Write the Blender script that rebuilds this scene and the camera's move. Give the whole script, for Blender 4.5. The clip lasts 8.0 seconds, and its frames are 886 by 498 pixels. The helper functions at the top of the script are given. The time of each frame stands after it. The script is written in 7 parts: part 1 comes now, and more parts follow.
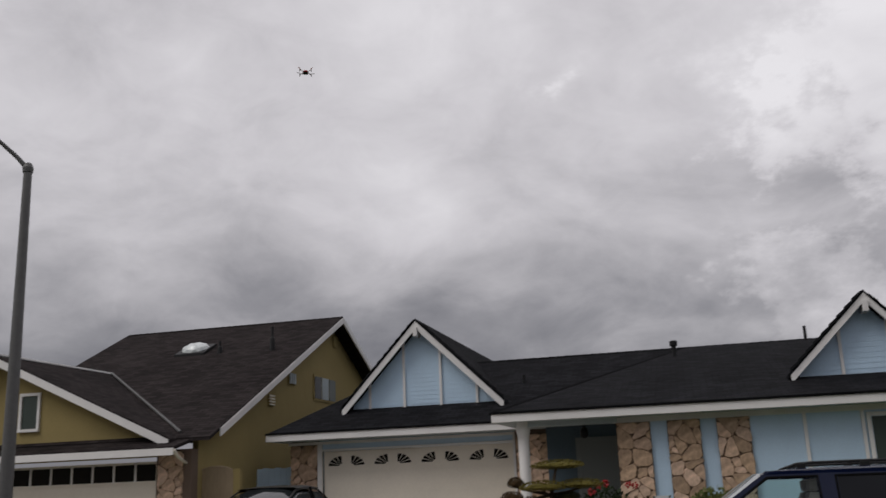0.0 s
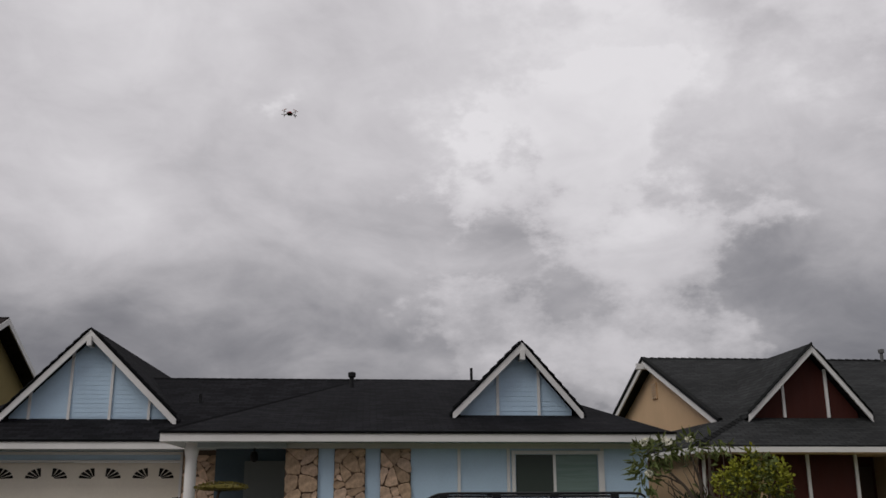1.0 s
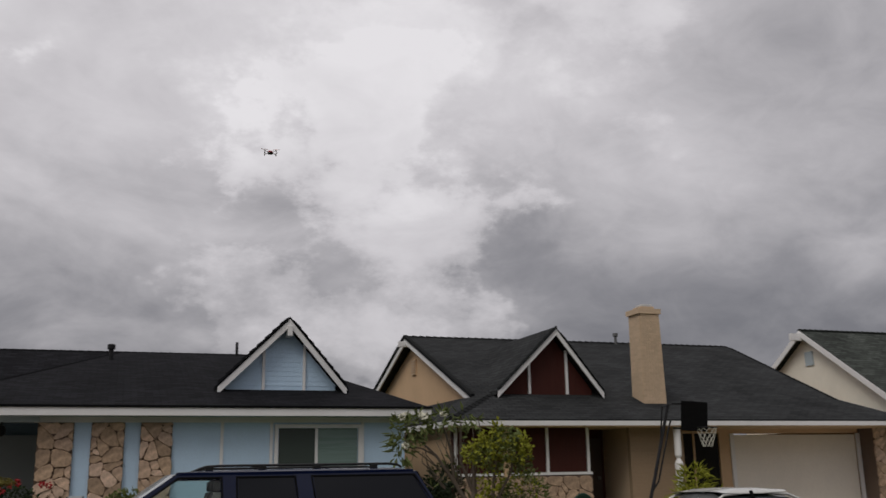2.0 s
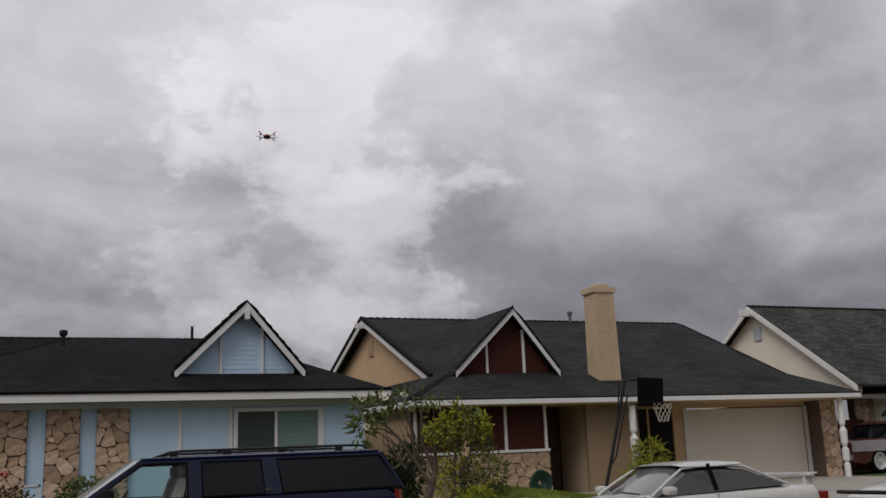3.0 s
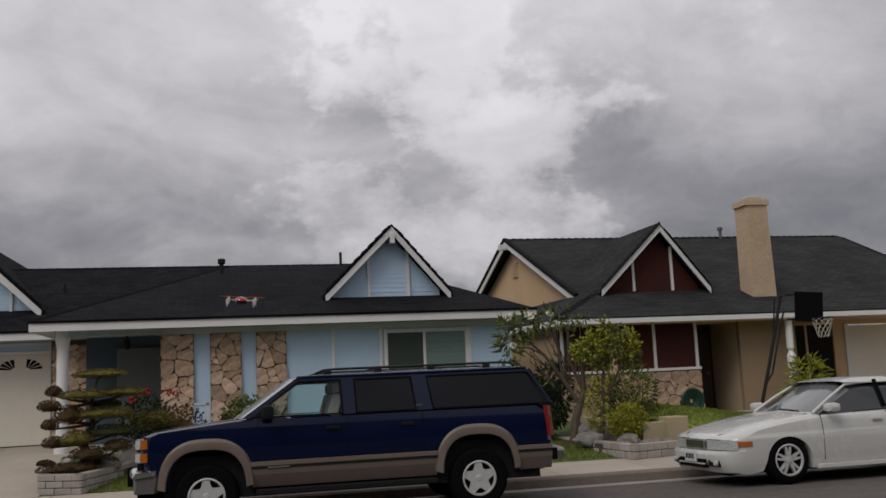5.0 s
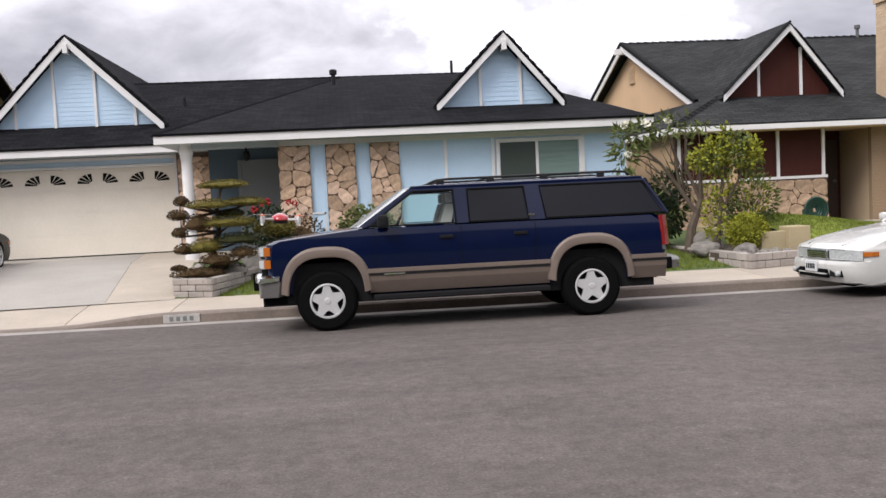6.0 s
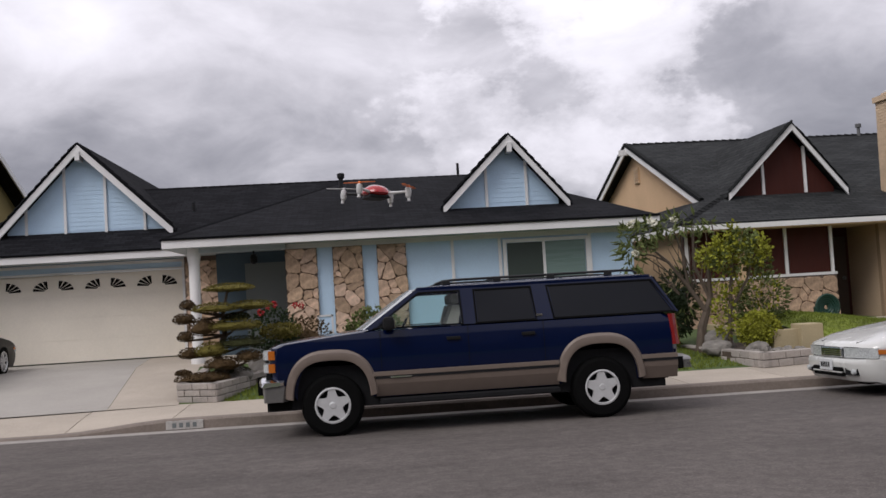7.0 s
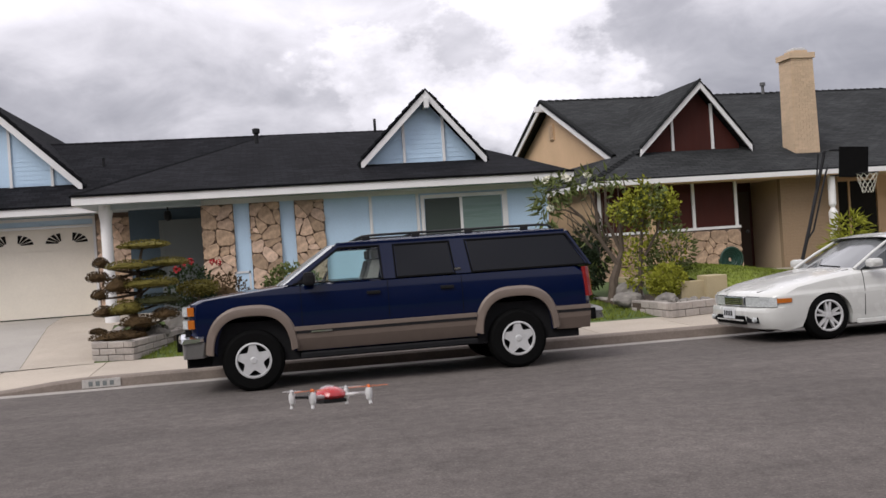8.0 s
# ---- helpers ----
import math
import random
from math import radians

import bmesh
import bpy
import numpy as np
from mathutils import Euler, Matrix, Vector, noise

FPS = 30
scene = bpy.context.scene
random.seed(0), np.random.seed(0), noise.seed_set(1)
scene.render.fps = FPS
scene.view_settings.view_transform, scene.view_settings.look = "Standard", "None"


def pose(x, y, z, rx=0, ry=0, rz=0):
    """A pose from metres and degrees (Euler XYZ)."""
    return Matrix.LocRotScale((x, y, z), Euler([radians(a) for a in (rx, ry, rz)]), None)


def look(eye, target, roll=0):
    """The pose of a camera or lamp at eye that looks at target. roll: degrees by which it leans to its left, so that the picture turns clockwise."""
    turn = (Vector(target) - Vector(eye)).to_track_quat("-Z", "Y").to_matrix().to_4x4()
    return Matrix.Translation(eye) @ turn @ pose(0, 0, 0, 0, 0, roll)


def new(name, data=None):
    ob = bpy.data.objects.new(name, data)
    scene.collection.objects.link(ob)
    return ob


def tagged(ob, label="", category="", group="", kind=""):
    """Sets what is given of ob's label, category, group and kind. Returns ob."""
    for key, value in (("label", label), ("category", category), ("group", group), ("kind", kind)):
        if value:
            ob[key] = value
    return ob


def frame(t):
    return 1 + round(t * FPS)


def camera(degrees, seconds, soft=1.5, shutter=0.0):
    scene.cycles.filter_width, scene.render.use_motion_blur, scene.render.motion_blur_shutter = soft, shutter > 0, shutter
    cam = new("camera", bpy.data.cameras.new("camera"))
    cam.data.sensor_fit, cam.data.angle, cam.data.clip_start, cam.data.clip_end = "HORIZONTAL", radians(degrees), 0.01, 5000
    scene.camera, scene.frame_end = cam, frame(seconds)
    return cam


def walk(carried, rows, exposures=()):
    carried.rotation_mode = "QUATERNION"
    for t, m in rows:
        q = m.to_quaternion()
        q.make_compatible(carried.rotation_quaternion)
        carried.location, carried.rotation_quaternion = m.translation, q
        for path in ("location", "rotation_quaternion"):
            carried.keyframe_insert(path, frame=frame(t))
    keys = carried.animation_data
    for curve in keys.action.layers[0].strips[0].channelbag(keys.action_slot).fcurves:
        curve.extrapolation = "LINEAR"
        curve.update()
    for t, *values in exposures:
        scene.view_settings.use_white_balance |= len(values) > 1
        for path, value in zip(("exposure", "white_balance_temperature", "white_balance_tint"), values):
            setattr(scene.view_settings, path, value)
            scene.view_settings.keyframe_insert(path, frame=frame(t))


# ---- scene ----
cam = camera(51.25, 8.0, shutter=0.1)
PATH = [
    (0, (0.043, 0.700, 1.788), (-2.359, 10.096, 4.224), -2.30),
    (0.2, (0.130, 0.579, 1.776), (-1.340, 10.065, 4.583), -1.17),
    (0.4, (0.229, 0.468, 1.764), (-0.014, 10.006, 4.757), -0.04),
    (0.5, (0.232, 0.465, 1.764), (0.116, 10.035, 4.661), 0.77),
    (0.7, (0.228, 0.387, 1.759), (0.595, 9.978, 4.569), 0.60),
    (1, (0.223, 0.272, 1.752), (1.017, 9.890, 4.375), -0.20),
    (1.5, (0.213, 0.002, 1.766), (1.950, 9.540, 4.216), -0.48),
    (1.8, (0.098, -0.201, 1.745), (2.846, 9.145, 4.004), -0.69),
    (2, (0.021, -0.336, 1.732), (3.258, 8.835, 4.060), -0.98),
    (2.2, (-0.078, -0.434, 1.731), (3.744, 8.548, 3.902), -2.20),
    (3.3, (-0.142, -0.275, 1.745), (3.486, 8.804, 3.843), -2.41),
    (3.5, (-0.135, -0.255, 1.743), (3.047, 8.903, 4.192), -2.38),
    (4, (-0.061, -0.164, 1.715), (2.477, 9.224, 4.047), -2.09),
    (4.2, (-0.095, -0.186, 1.726), (2.693, 9.173, 3.881), -1.83),
    (5.3, (-0.075, -0.147, 1.666), (1.793, 9.650, 2.408), -2.88),
    (5.5, (-0.054, -0.120, 1.667), (1.489, 9.759, 1.838), -2.88),
    (5.7, (-0.057, -0.093, 1.672), (1.254, 9.817, 1.408), -2.58),
    (5.9, (-0.062, -0.066, 1.677), (1.091, 9.854, 1.161), -2.44),
    (6, (-0.064, -0.052, 1.680), (0.966, 9.874, 1.053), -2.75),
    (6.2, (-0.067, -0.005, 1.690), (0.887, 9.940, 1.279), -2.58),
    (6.3, (-0.068, 0.019, 1.696), (0.831, 9.978, 1.698), -2.76),
    (6.5, (-0.071, 0.066, 1.703), (0.734, 10.027, 2.048), -3.14),
    (7, (-0.022, 0.047, 1.679), (0.971, 9.987, 2.147), -3.36),
    (7.5, (-0.100, -0.107, 1.682), (1.894, 9.689, 1.933), -3.14),
    (7.7, (-0.092, -0.103, 1.676), (1.736, 9.727, 1.854), -3.91),
    (8, (-0.079, -0.097, 1.662), (1.779, 9.729, 1.602), -3.77),
]
EXPOSURES = [(0.0, -0.55, 6450, 10), (0.5, -0.74, 6450, 10), (1.0, -0.64, 6500, 10), (1.5, -0.55, 6500, 10), (2.2, -0.6, 6500, 10), (3.4, -0.57, 6450, 10), (4.2, -0.62, 6450, 10), (5.3, -0.44, 6450, 10), (5.5, 0.0, 6480, 10), (5.75, 0.5, 6400, 11), (6.0, 0.8, 6330, 12), (6.3, 0.5, 6230, 13), (6.6, 0.3, 6230, 13), (7.0, 0.06, 6260, 13), (7.5, 0.22, 6300, 12), (8.0, 0.4, 6330, 12)]
walk(cam, [(t, look(eye, target, roll)) for t, eye, target, roll in PATH], EXPOSURES)

# ---- world and sun ----
world = bpy.data.worlds.new("overcast_sky")
scene.world = world
world.use_nodes = True


def build_sky():
    nt = world.node_tree
    nt.nodes.clear()
    N, L = nt.nodes.new, nt.links.new
    out, bg = N("ShaderNodeOutputWorld"), N("ShaderNodeBackground")
    sky = N("ShaderNodeTexSky")
    sky.sky_type, sky.sun_disc = "NISHITA", False
    sky.sun_elevation, sky.sun_rotation = radians(46), radians(232)
    coord = N("ShaderNodeTexCoord")
    sep = N("ShaderNodeSeparateXYZ")
    L(coord.outputs["Generated"], sep.inputs[0])

    def math_node(op, a, b=None, clamp=False):
        n = N("ShaderNodeMath")
        n.operation, n.use_clamp = op, clamp
        for i, v in enumerate((a, b)):
            if v is None:
                continue
            if isinstance(v, (int, float)):
                n.inputs[i].default_value = v
            else:
                L(v, n.inputs[i])
        return n.outputs[0]

    # the deck of cloud: the view direction carried up to a plane, so that lumps crowd towards the horizon
    lift = math_node("ADD", math_node("MAXIMUM", sep.outputs[2], 0.0), 0.34)
    deck = N("ShaderNodeCombineXYZ")
    L(math_node("DIVIDE", sep.outputs[0], lift), deck.inputs[0])
    L(math_node("DIVIDE", sep.outputs[1], lift), deck.inputs[1])
    squash = N("ShaderNodeMapping")
    squash.inputs["Scale"].default_value = (1.0, 1.0, 1.6)
    L(coord.outputs["Generated"], squash.inputs["Vector"])

    def cloud(source, scale, detail, rough, distort, shift):
        m = N("ShaderNodeMapping")
        m.inputs["Location"].default_value = shift
        n = N("ShaderNodeTexNoise")
        n.inputs["Scale"].default_value, n.inputs["Detail"].default_value = scale, detail
        n.inputs["Roughness"].default_value, n.inputs["Distortion"].default_value = rough, distort
        L(source.outputs[0], m.inputs["Vector"])
        L(m.outputs[0], n.inputs["Vector"])
        return n.outputs["Fac"]

    big = cloud(squash, 2.4, 2.0, 0.5, 0.0, (3.1, 1.7, 0.6))
    mid = cloud(deck, 2.6, 7.0, 0.52, 0.4, (4.7, 2.9, 0.0))
    fine = cloud(squash, 13.0, 7.0, 0.60, 0.5, (2.2, 0.3, 1.0))
    mix = math_node("ADD", math_node("MULTIPLY", big, 0.34), math_node("ADD", math_node("MULTIPLY", mid, 0.46), math_node("MULTIPLY", fine, 0.16)))

    # a wandering direction gives the thin places ragged edges
    wander = N("ShaderNodeTexNoise")
    wander.inputs["Scale"].default_value, wander.inputs["Detail"].default_value, wander.inputs["Roughness"].default_value = 4.5, 7.0, 0.6
    L(squash.outputs[0], wander.inputs["Vector"])
    ragged = N("ShaderNodeVectorMath")
    ragged.operation = "MULTIPLY_ADD"
    L(wander.outputs["Color"], ragged.inputs[0])
    ragged.inputs[1].default_value = (0.26, 0.26, 0.26)
    shifted = N("ShaderNodeVectorMath")
    shifted.operation = "SUBTRACT"
    L(coord.outputs["Generated"], shifted.inputs[0])
    shifted.inputs[1].default_value = (0.13, 0.13, 0.13)
    L(shifted.outputs[0], ragged.inputs[2])

    def thin_spot(az, el, inner, gain):
        """Thinner cloud where the hidden sun shines through."""
        dot = N("ShaderNodeVectorMath")
        dot.operation = "DOT_PRODUCT"
        L(ragged.outputs[0], dot.inputs[0])
        dot.inputs[1].default_value = (math.sin(radians(az)) * math.cos(radians(el)), math.cos(radians(az)) * math.cos(radians(el)), math.sin(radians(el)))
        glow = N("ShaderNodeMapRange")
        glow.interpolation_type = "SMOOTHSTEP"
        L(dot.outputs["Value"], glow.inputs[0])
        for k, v in enumerate((math.cos(radians(inner)), 1.0, 0.0, gain), 1):
            glow.inputs[k].default_value = v
        return glow.outputs[0]

    spots = math_node("ADD", thin_spot(14.5, 17.0, 10, 0.065), math_node("ADD", thin_spot(17, 25, 15, 0.09), thin_spot(-4, 38, 45, 0.07)))
    # thicker cloud low over the horizon
    low = N("ShaderNodeMapRange")
    low.interpolation_type = "SMOOTHSTEP"
    L(sep.outputs[2], low.inputs[0])
    for i, v in enumerate((0.08, 0.36, -0.155, 0.095), 1):
        low.inputs[i].default_value = v
    total = math_node("ADD", math_node("ADD", mix, spots), low.outputs[0])
    ramp = N("ShaderNodeValToRGB")
    els = ramp.color_ramp.elements
    els[0].position, els[0].color = 0.30, (0.25, 0.245, 0.27, 1)
    els[1].position, els[1].color = 0.82, (1.09, 1.06, 1.09, 1)
    for p, c in ((0.40, (0.37, 0.36, 0.385, 1)), (0.50, (0.57, 0.55, 0.575, 1)), (0.62, (0.80, 0.77, 0.80, 1))):
        e = els.new(p)
        e.color = c
    L(total, ramp.inputs[0])
    blue = N("ShaderNodeMix")
    blue.data_type = "RGBA"
    scaled = N("ShaderNodeVectorMath")
    scaled.operation = "SCALE"
    L(sky.outputs[0], scaled.inputs[0])
    scaled.inputs["Scale"].default_value = 0.1
    blue.inputs["Factor"].default_value = 0.96
    L(scaled.outputs[0], blue.inputs["A"])
    L(ramp.outputs[0], blue.inputs["B"])
    L(blue.outputs["Result"], bg.inputs[0])
    bg.inputs[1].default_value = SKY_STRENGTH
    L(bg.outputs[0], out.inputs[0])


SKY_STRENGTH = 1.1
build_sky()
sun_data = bpy.data.lights.new("sun", "SUN")
sun_data.energy, sun_data.angle, sun_data.color = 1.6, radians(30), (1.0, 0.96, 0.9)
sun_lamp = new("sun", sun_data)
sun_lamp.matrix_world = look((-19, -15, 25), (0, 0, 0))

# ---- materials ----
MATS = {}


def mat(name, color, rough=0.7, metal=0.0, grain=0.0, scale=20.0, bump=0.0, stain=0.0, stain_scale=1.2, coat=0.0, vary=0.0, stretch=(1, 1, 1), spec=None):
    """A procedural surface: base colour with fine grain, larger stains, bump and a small change from piece to piece."""
    if name in MATS:
        return MATS[name]
    m = bpy.data.materials.new(name)
    m.use_nodes = True
    nt = m.node_tree
    N, L = nt.nodes.new, nt.links.new
    bsdf = nt.nodes["Principled BSDF"]
    bsdf.inputs["Roughness"].default_value, bsdf.inputs["Metallic"].default_value = rough, metal
    bsdf.inputs["Coat Weight"].default_value = coat
    if spec is not None:
        bsdf.inputs["Specular IOR Level"].default_value = spec
    coord = N("ShaderNodeTexCoord")
    mapping = N("ShaderNodeMapping")
    mapping.inputs["Scale"].default_value = stretch
    L(coord.outputs["Object"], mapping.inputs["Vector"])

    def noise_tex(sc, detail, rg=0.6):
        n = N("ShaderNodeTexNoise")
        n.inputs["Scale"].default_value, n.inputs["Detail"].default_value, n.inputs["Roughness"].default_value = sc, detail, rg
        L(mapping.outputs[0], n.inputs["Vector"])
        return n.outputs["Fac"]

    def remap(fac, lo, hi):
        r = N("ShaderNodeMapRange")
        L(fac, r.inputs[0])
        for i, v in enumerate((0.28, 0.72, lo, hi), 1):
            r.inputs[i].default_value = v
        return r.outputs[0]

    def times(a, b):
        n = N("ShaderNodeMath")
        n.operation = "MULTIPLY"
        L(a, n.inputs[0])
        L(b, n.inputs[1])
        return n.outputs[0]

    fac = remap(noise_tex(scale, 5.0), 1 - grain, 1 + grain)
    if stain:
        fac = times(fac, remap(noise_tex(stain_scale, 4.0), 1 - stain, 1 + stain * 0.6))
    if vary:
        info = N("ShaderNodeObjectInfo")
        r = N("ShaderNodeMapRange")
        L(info.outputs["Random"], r.inputs[0])
        r.inputs[3].default_value, r.inputs[4].default_value = 1 - vary, 1 + vary
        fac = times(fac, r.outputs[0])
    sc = N("ShaderNodeVectorMath")
    sc.operation = "SCALE"
    sc.inputs[0].default_value = color
    L(fac, sc.inputs["Scale"])
    L(sc.outputs[0], bsdf.inputs["Base Color"])
    rr = remap(noise_tex(scale * 0.4, 3.0), max(0.02, rough - 0.08), min(1.0, rough + 0.08))
    L(rr, bsdf.inputs["Roughness"])
    if bump:
        b = N("ShaderNodeBump")
        b.inputs["Strength"].default_value, b.inputs["Distance"].default_value = min(1.0, bump), 0.01
        L(noise_tex(scale * 1.5, 6.0), b.inputs["Height"])
        L(b.outputs[0], bsdf.inputs["Normal"])
    MATS[name] = m
    return m


def shingle_mat(name, color, course=0.14, tab=0.3, spread=0.32):
    """Asphalt shingles: courses along the slope, tabs along the eave, granules and weathering."""
    m = bpy.data.materials.new(name)
    m.use_nodes = True
    nt = m.node_tree
    N, L = nt.nodes.new, nt.links.new
    bsdf = nt.nodes["Principled BSDF"]
    coord = N("ShaderNodeTexCoord")
    brick = N("ShaderNodeTexBrick")
    brick.inputs["Scale"].default_value = 1.0
    brick.inputs["Brick Width"].default_value, brick.inputs["Row Height"].default_value = tab, course
    brick.inputs["Mortar Size"].default_value, brick.inputs["Mortar Smooth"].default_value = 0.012, 0.4
    for key, k in (("Color1", 1 - spread), ("Color2", 1 + spread), ("Mortar", 0.45)):
        brick.inputs[key].default_value = (*(c * k for c in color), 1)
    L(coord.outputs["UV"], brick.inputs["Vector"])
    n1, n2 = N("ShaderNodeTexNoise"), N("ShaderNodeTexNoise")
    n1.inputs["Scale"].default_value, n2.inputs["Scale"].default_value = 60, 0.7
    n1.inputs["Detail"].default_value, n2.inputs["Detail"].default_value = 4, 5
    fac = N("ShaderNodeMath")
    fac.operation = "MULTIPLY_ADD"
    L(coord.outputs["Object"], n1.inputs["Vector"])
    L(coord.outputs["Object"], n2.inputs["Vector"])
    L(n1.outputs["Fac"], fac.inputs[0])
    fac.inputs[1].default_value = 0.7
    L(n2.outputs["Fac"], fac.inputs[2])
    sc = N("ShaderNodeVectorMath")
    sc.operation = "SCALE"
    L(brick.outputs["Color"], sc.inputs[0])
    L(fac.outputs[0], sc.inputs["Scale"])
    L(sc.outputs[0], bsdf.inputs["Base Color"])
    bsdf.inputs["Roughness"].default_value = 0.95
    bsdf.inputs["Specular IOR Level"].default_value = 0.06
    b = N("ShaderNodeBump")
    b.inputs["Strength"].default_value, b.inputs["Distance"].default_value = 0.6, 0.012
    L(brick.outputs["Fac"], b.inputs["Height"])
    b.invert = True
    L(b.outputs[0], bsdf.inputs["Normal"])
    return m


def glass_mat(name, tint, rough=0.03, see=0.5, spec=0.5):
    """Window glass: a mirror-like pane that lets part of the light through."""
    m = bpy.data.materials.new(name)
    m.use_nodes = True
    nt = m.node_tree
    bsdf = nt.nodes["Principled BSDF"]
    bsdf.inputs["Base Color"].default_value = (*tint, 1)
    bsdf.inputs["Roughness"].default_value = rough
    bsdf.inputs["Specular IOR Level"].default_value = spec
    bsdf.inputs["Transmission Weight"].default_value = see
    bsdf.inputs["IOR"].default_value = 1.3 if see > 0.5 else 1.5
    return m


M_white = mat("white_painted_wood", (0.74, 0.73, 0.72), 0.55, grain=0.04, scale=30, stain=0.08)
M_blue = mat("pale_blue_painted_siding", (0.50, 0.66, 0.82), 0.6, grain=0.04, scale=25, stain=0.07, bump=0.15)
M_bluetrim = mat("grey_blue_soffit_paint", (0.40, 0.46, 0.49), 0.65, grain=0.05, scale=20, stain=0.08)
# dark blue stucco with the porch's shade put into its base colour
M_shadedblue = mat("shaded_blue_stucco", (0.06, 0.09, 0.115), 0.8, grain=0.08, scale=40, bump=0.3)
M_stone = mat("tan_flagstone", (0.54, 0.38, 0.27), 0.85, grain=0.25, scale=14, bump=0.8, stain=0.38, stain_scale=4.5, vary=0.2)
M_stone_pale = mat("pinkish_flagstone", (0.60, 0.43, 0.32), 0.85, grain=0.2, scale=16, bump=0.7, stain=0.32, stain_scale=5, vary=0.16)
M_stone_brown = mat("ochre_flagstone", (0.43, 0.30, 0.20), 0.85, grain=0.25, scale=14, bump=0.7, stain=0.4, stain_scale=4, vary=0.2)
M_mortar = mat("stone_mortar", (0.14, 0.10, 0.075), 0.95, grain=0.15, scale=40, bump=0.5)
M_garage = mat("cream_painted_steel_door", (0.78, 0.72, 0.62), 0.5, grain=0.03, scale=18, stain=0.05)
M_roof_black = shingle_mat("charcoal_shingles", (0.0165, 0.0168, 0.0195))
M_roof_grey = shingle_mat("grey_shingles", (0.044, 0.046, 0.047), spread=0.2)
M_roof_brown = shingle_mat("dark_brown_shingles", (0.034, 0.028, 0.028))
M_roof_green = shingle_mat("mossy_grey_shingles", (0.07, 0.078, 0.070))
M_olive = mat("olive_yellow_stucco", (0.30, 0.235, 0.095), 0.9, grain=0.07, scale=50, bump=0.4, stain=0.08)
M_tan = mat("tan_stucco", (0.60, 0.41, 0.245), 0.9, grain=0.06, scale=50, bump=0.4, stain=0.08)
M_cream = mat("cream_stucco", (0.82, 0.77, 0.66), 0.9, grain=0.05, scale=50, bump=0.4, stain=0.07)
M_red = mat("oxblood_painted_board", (0.052, 0.0125, 0.0085), 0.75, spec=0.25, grain=0.1, scale=12, stain=0.12, stretch=(1, 1, 0.2))
M_brick_tan = mat("tan_painted_brick", (0.56, 0.42, 0.285), 0.85, grain=0.08, scale=30, bump=0.4, vary=0.07, stain=0.08)
M_door_dark = mat("dark_brown_door_paint", (0.05, 0.03, 0.022), 0.5, grain=0.1, scale=14)
M_door_grey = mat("grey_screen_door_mesh", (0.15, 0.165, 0.165), 0.6, grain=0.05, scale=80)


def asphalt_mat(name, color):
    """Worn asphalt: dark binder, pale stone chips, tyre-polished bands along the street and patches."""
    m = mat(name, color, 0.92, grain=0.30, scale=48, bump=0.7, stain=0.2, stain_scale=0.5, spec=0.25)
    nt = m.node_tree
    N, L = nt.nodes.new, nt.links.new
    bsdf = nt.nodes["Principled BSDF"]
    base = bsdf.inputs["Base Color"].links[0].from_socket
    coord = N("ShaderNodeTexCoord")
    chips = N("ShaderNodeTexVoronoi")
    chips.inputs["Scale"].default_value = 26.0
    patch, streak, along = N("ShaderNodeTexNoise"), N("ShaderNodeTexNoise"), N("ShaderNodeMapping")
    patch.inputs["Scale"].default_value, patch.inputs["Detail"].default_value = 9.0, 6.0
    along.inputs["Scale"].default_value = (0.12, 1.4, 1.0)
    streak.inputs["Scale"].default_value, streak.inputs["Detail"].default_value = 1.6, 4.0
    L(coord.outputs["Object"], chips.inputs["Vector"])
    L(coord.outputs["Object"], patch.inputs["Vector"])
    L(coord.outputs["Object"], along.inputs["Vector"])
    L(along.outputs[0], streak.inputs["Vector"])

    def ranged(source, a, b, lo, hi):
        r = N("ShaderNodeMapRange")
        L(source, r.inputs[0])
        for i, v in enumerate((a, b, lo, hi), 1):
            r.inputs[i].default_value = v
        return r.outputs[0]

    def product(a, b):
        n = N("ShaderNodeMath")
        n.operation = "MULTIPLY"
        L(a, n.inputs[0])
        L(b, n.inputs[1])
        return n.outputs[0]
    gain = product(product(ranged(chips.outputs["Distance"], 0.10, 0.24, 1.3, 0.95), ranged(patch.outputs["Fac"], 0.3, 0.7, 0.84, 1.16)), ranged(streak.outputs["Fac"], 0.3, 0.7, 0.90, 1.10))
    sc = N("ShaderNodeVectorMath")
    sc.operation = "SCALE"
    L(base, sc.inputs[0])
    L(gain, sc.inputs["Scale"])
    L(sc.outputs[0], bsdf.inputs["Base Color"])
    return m


M_asphalt = asphalt_mat("worn_asphalt", (0.118, 0.103, 0.095))
M_concrete = mat("pale_concrete", (0.42, 0.365, 0.30), 0.9, grain=0.1, scale=35, bump=0.3, stain=0.14, stain_scale=0.8, vary=0.05)
M_drive = mat("grey_driveway_concrete", (0.36, 0.335, 0.30), 0.9, grain=0.07, scale=30, bump=0.25, stain=0.12, stain_scale=0.7)
M_kerb = mat("worn_kerb_concrete", (0.20, 0.165, 0.14), 0.92, grain=0.14, scale=25, bump=0.4, stain=0.22, stain_scale=1.5)
M_gutter = mat("pale_gutter_lip", (0.31, 0.285, 0.26), 0.9, grain=0.12, scale=30, stain=0.2, stain_scale=2)
M_lawn_soil = mat("lawn_soil", (0.075, 0.11, 0.03), 0.95, grain=0.3, scale=30, stain=0.25, stain_scale=1.0)
M_soil = mat("planter_soil", (0.07, 0.05, 0.035), 0.95, grain=0.3, scale=25, bump=0.8)
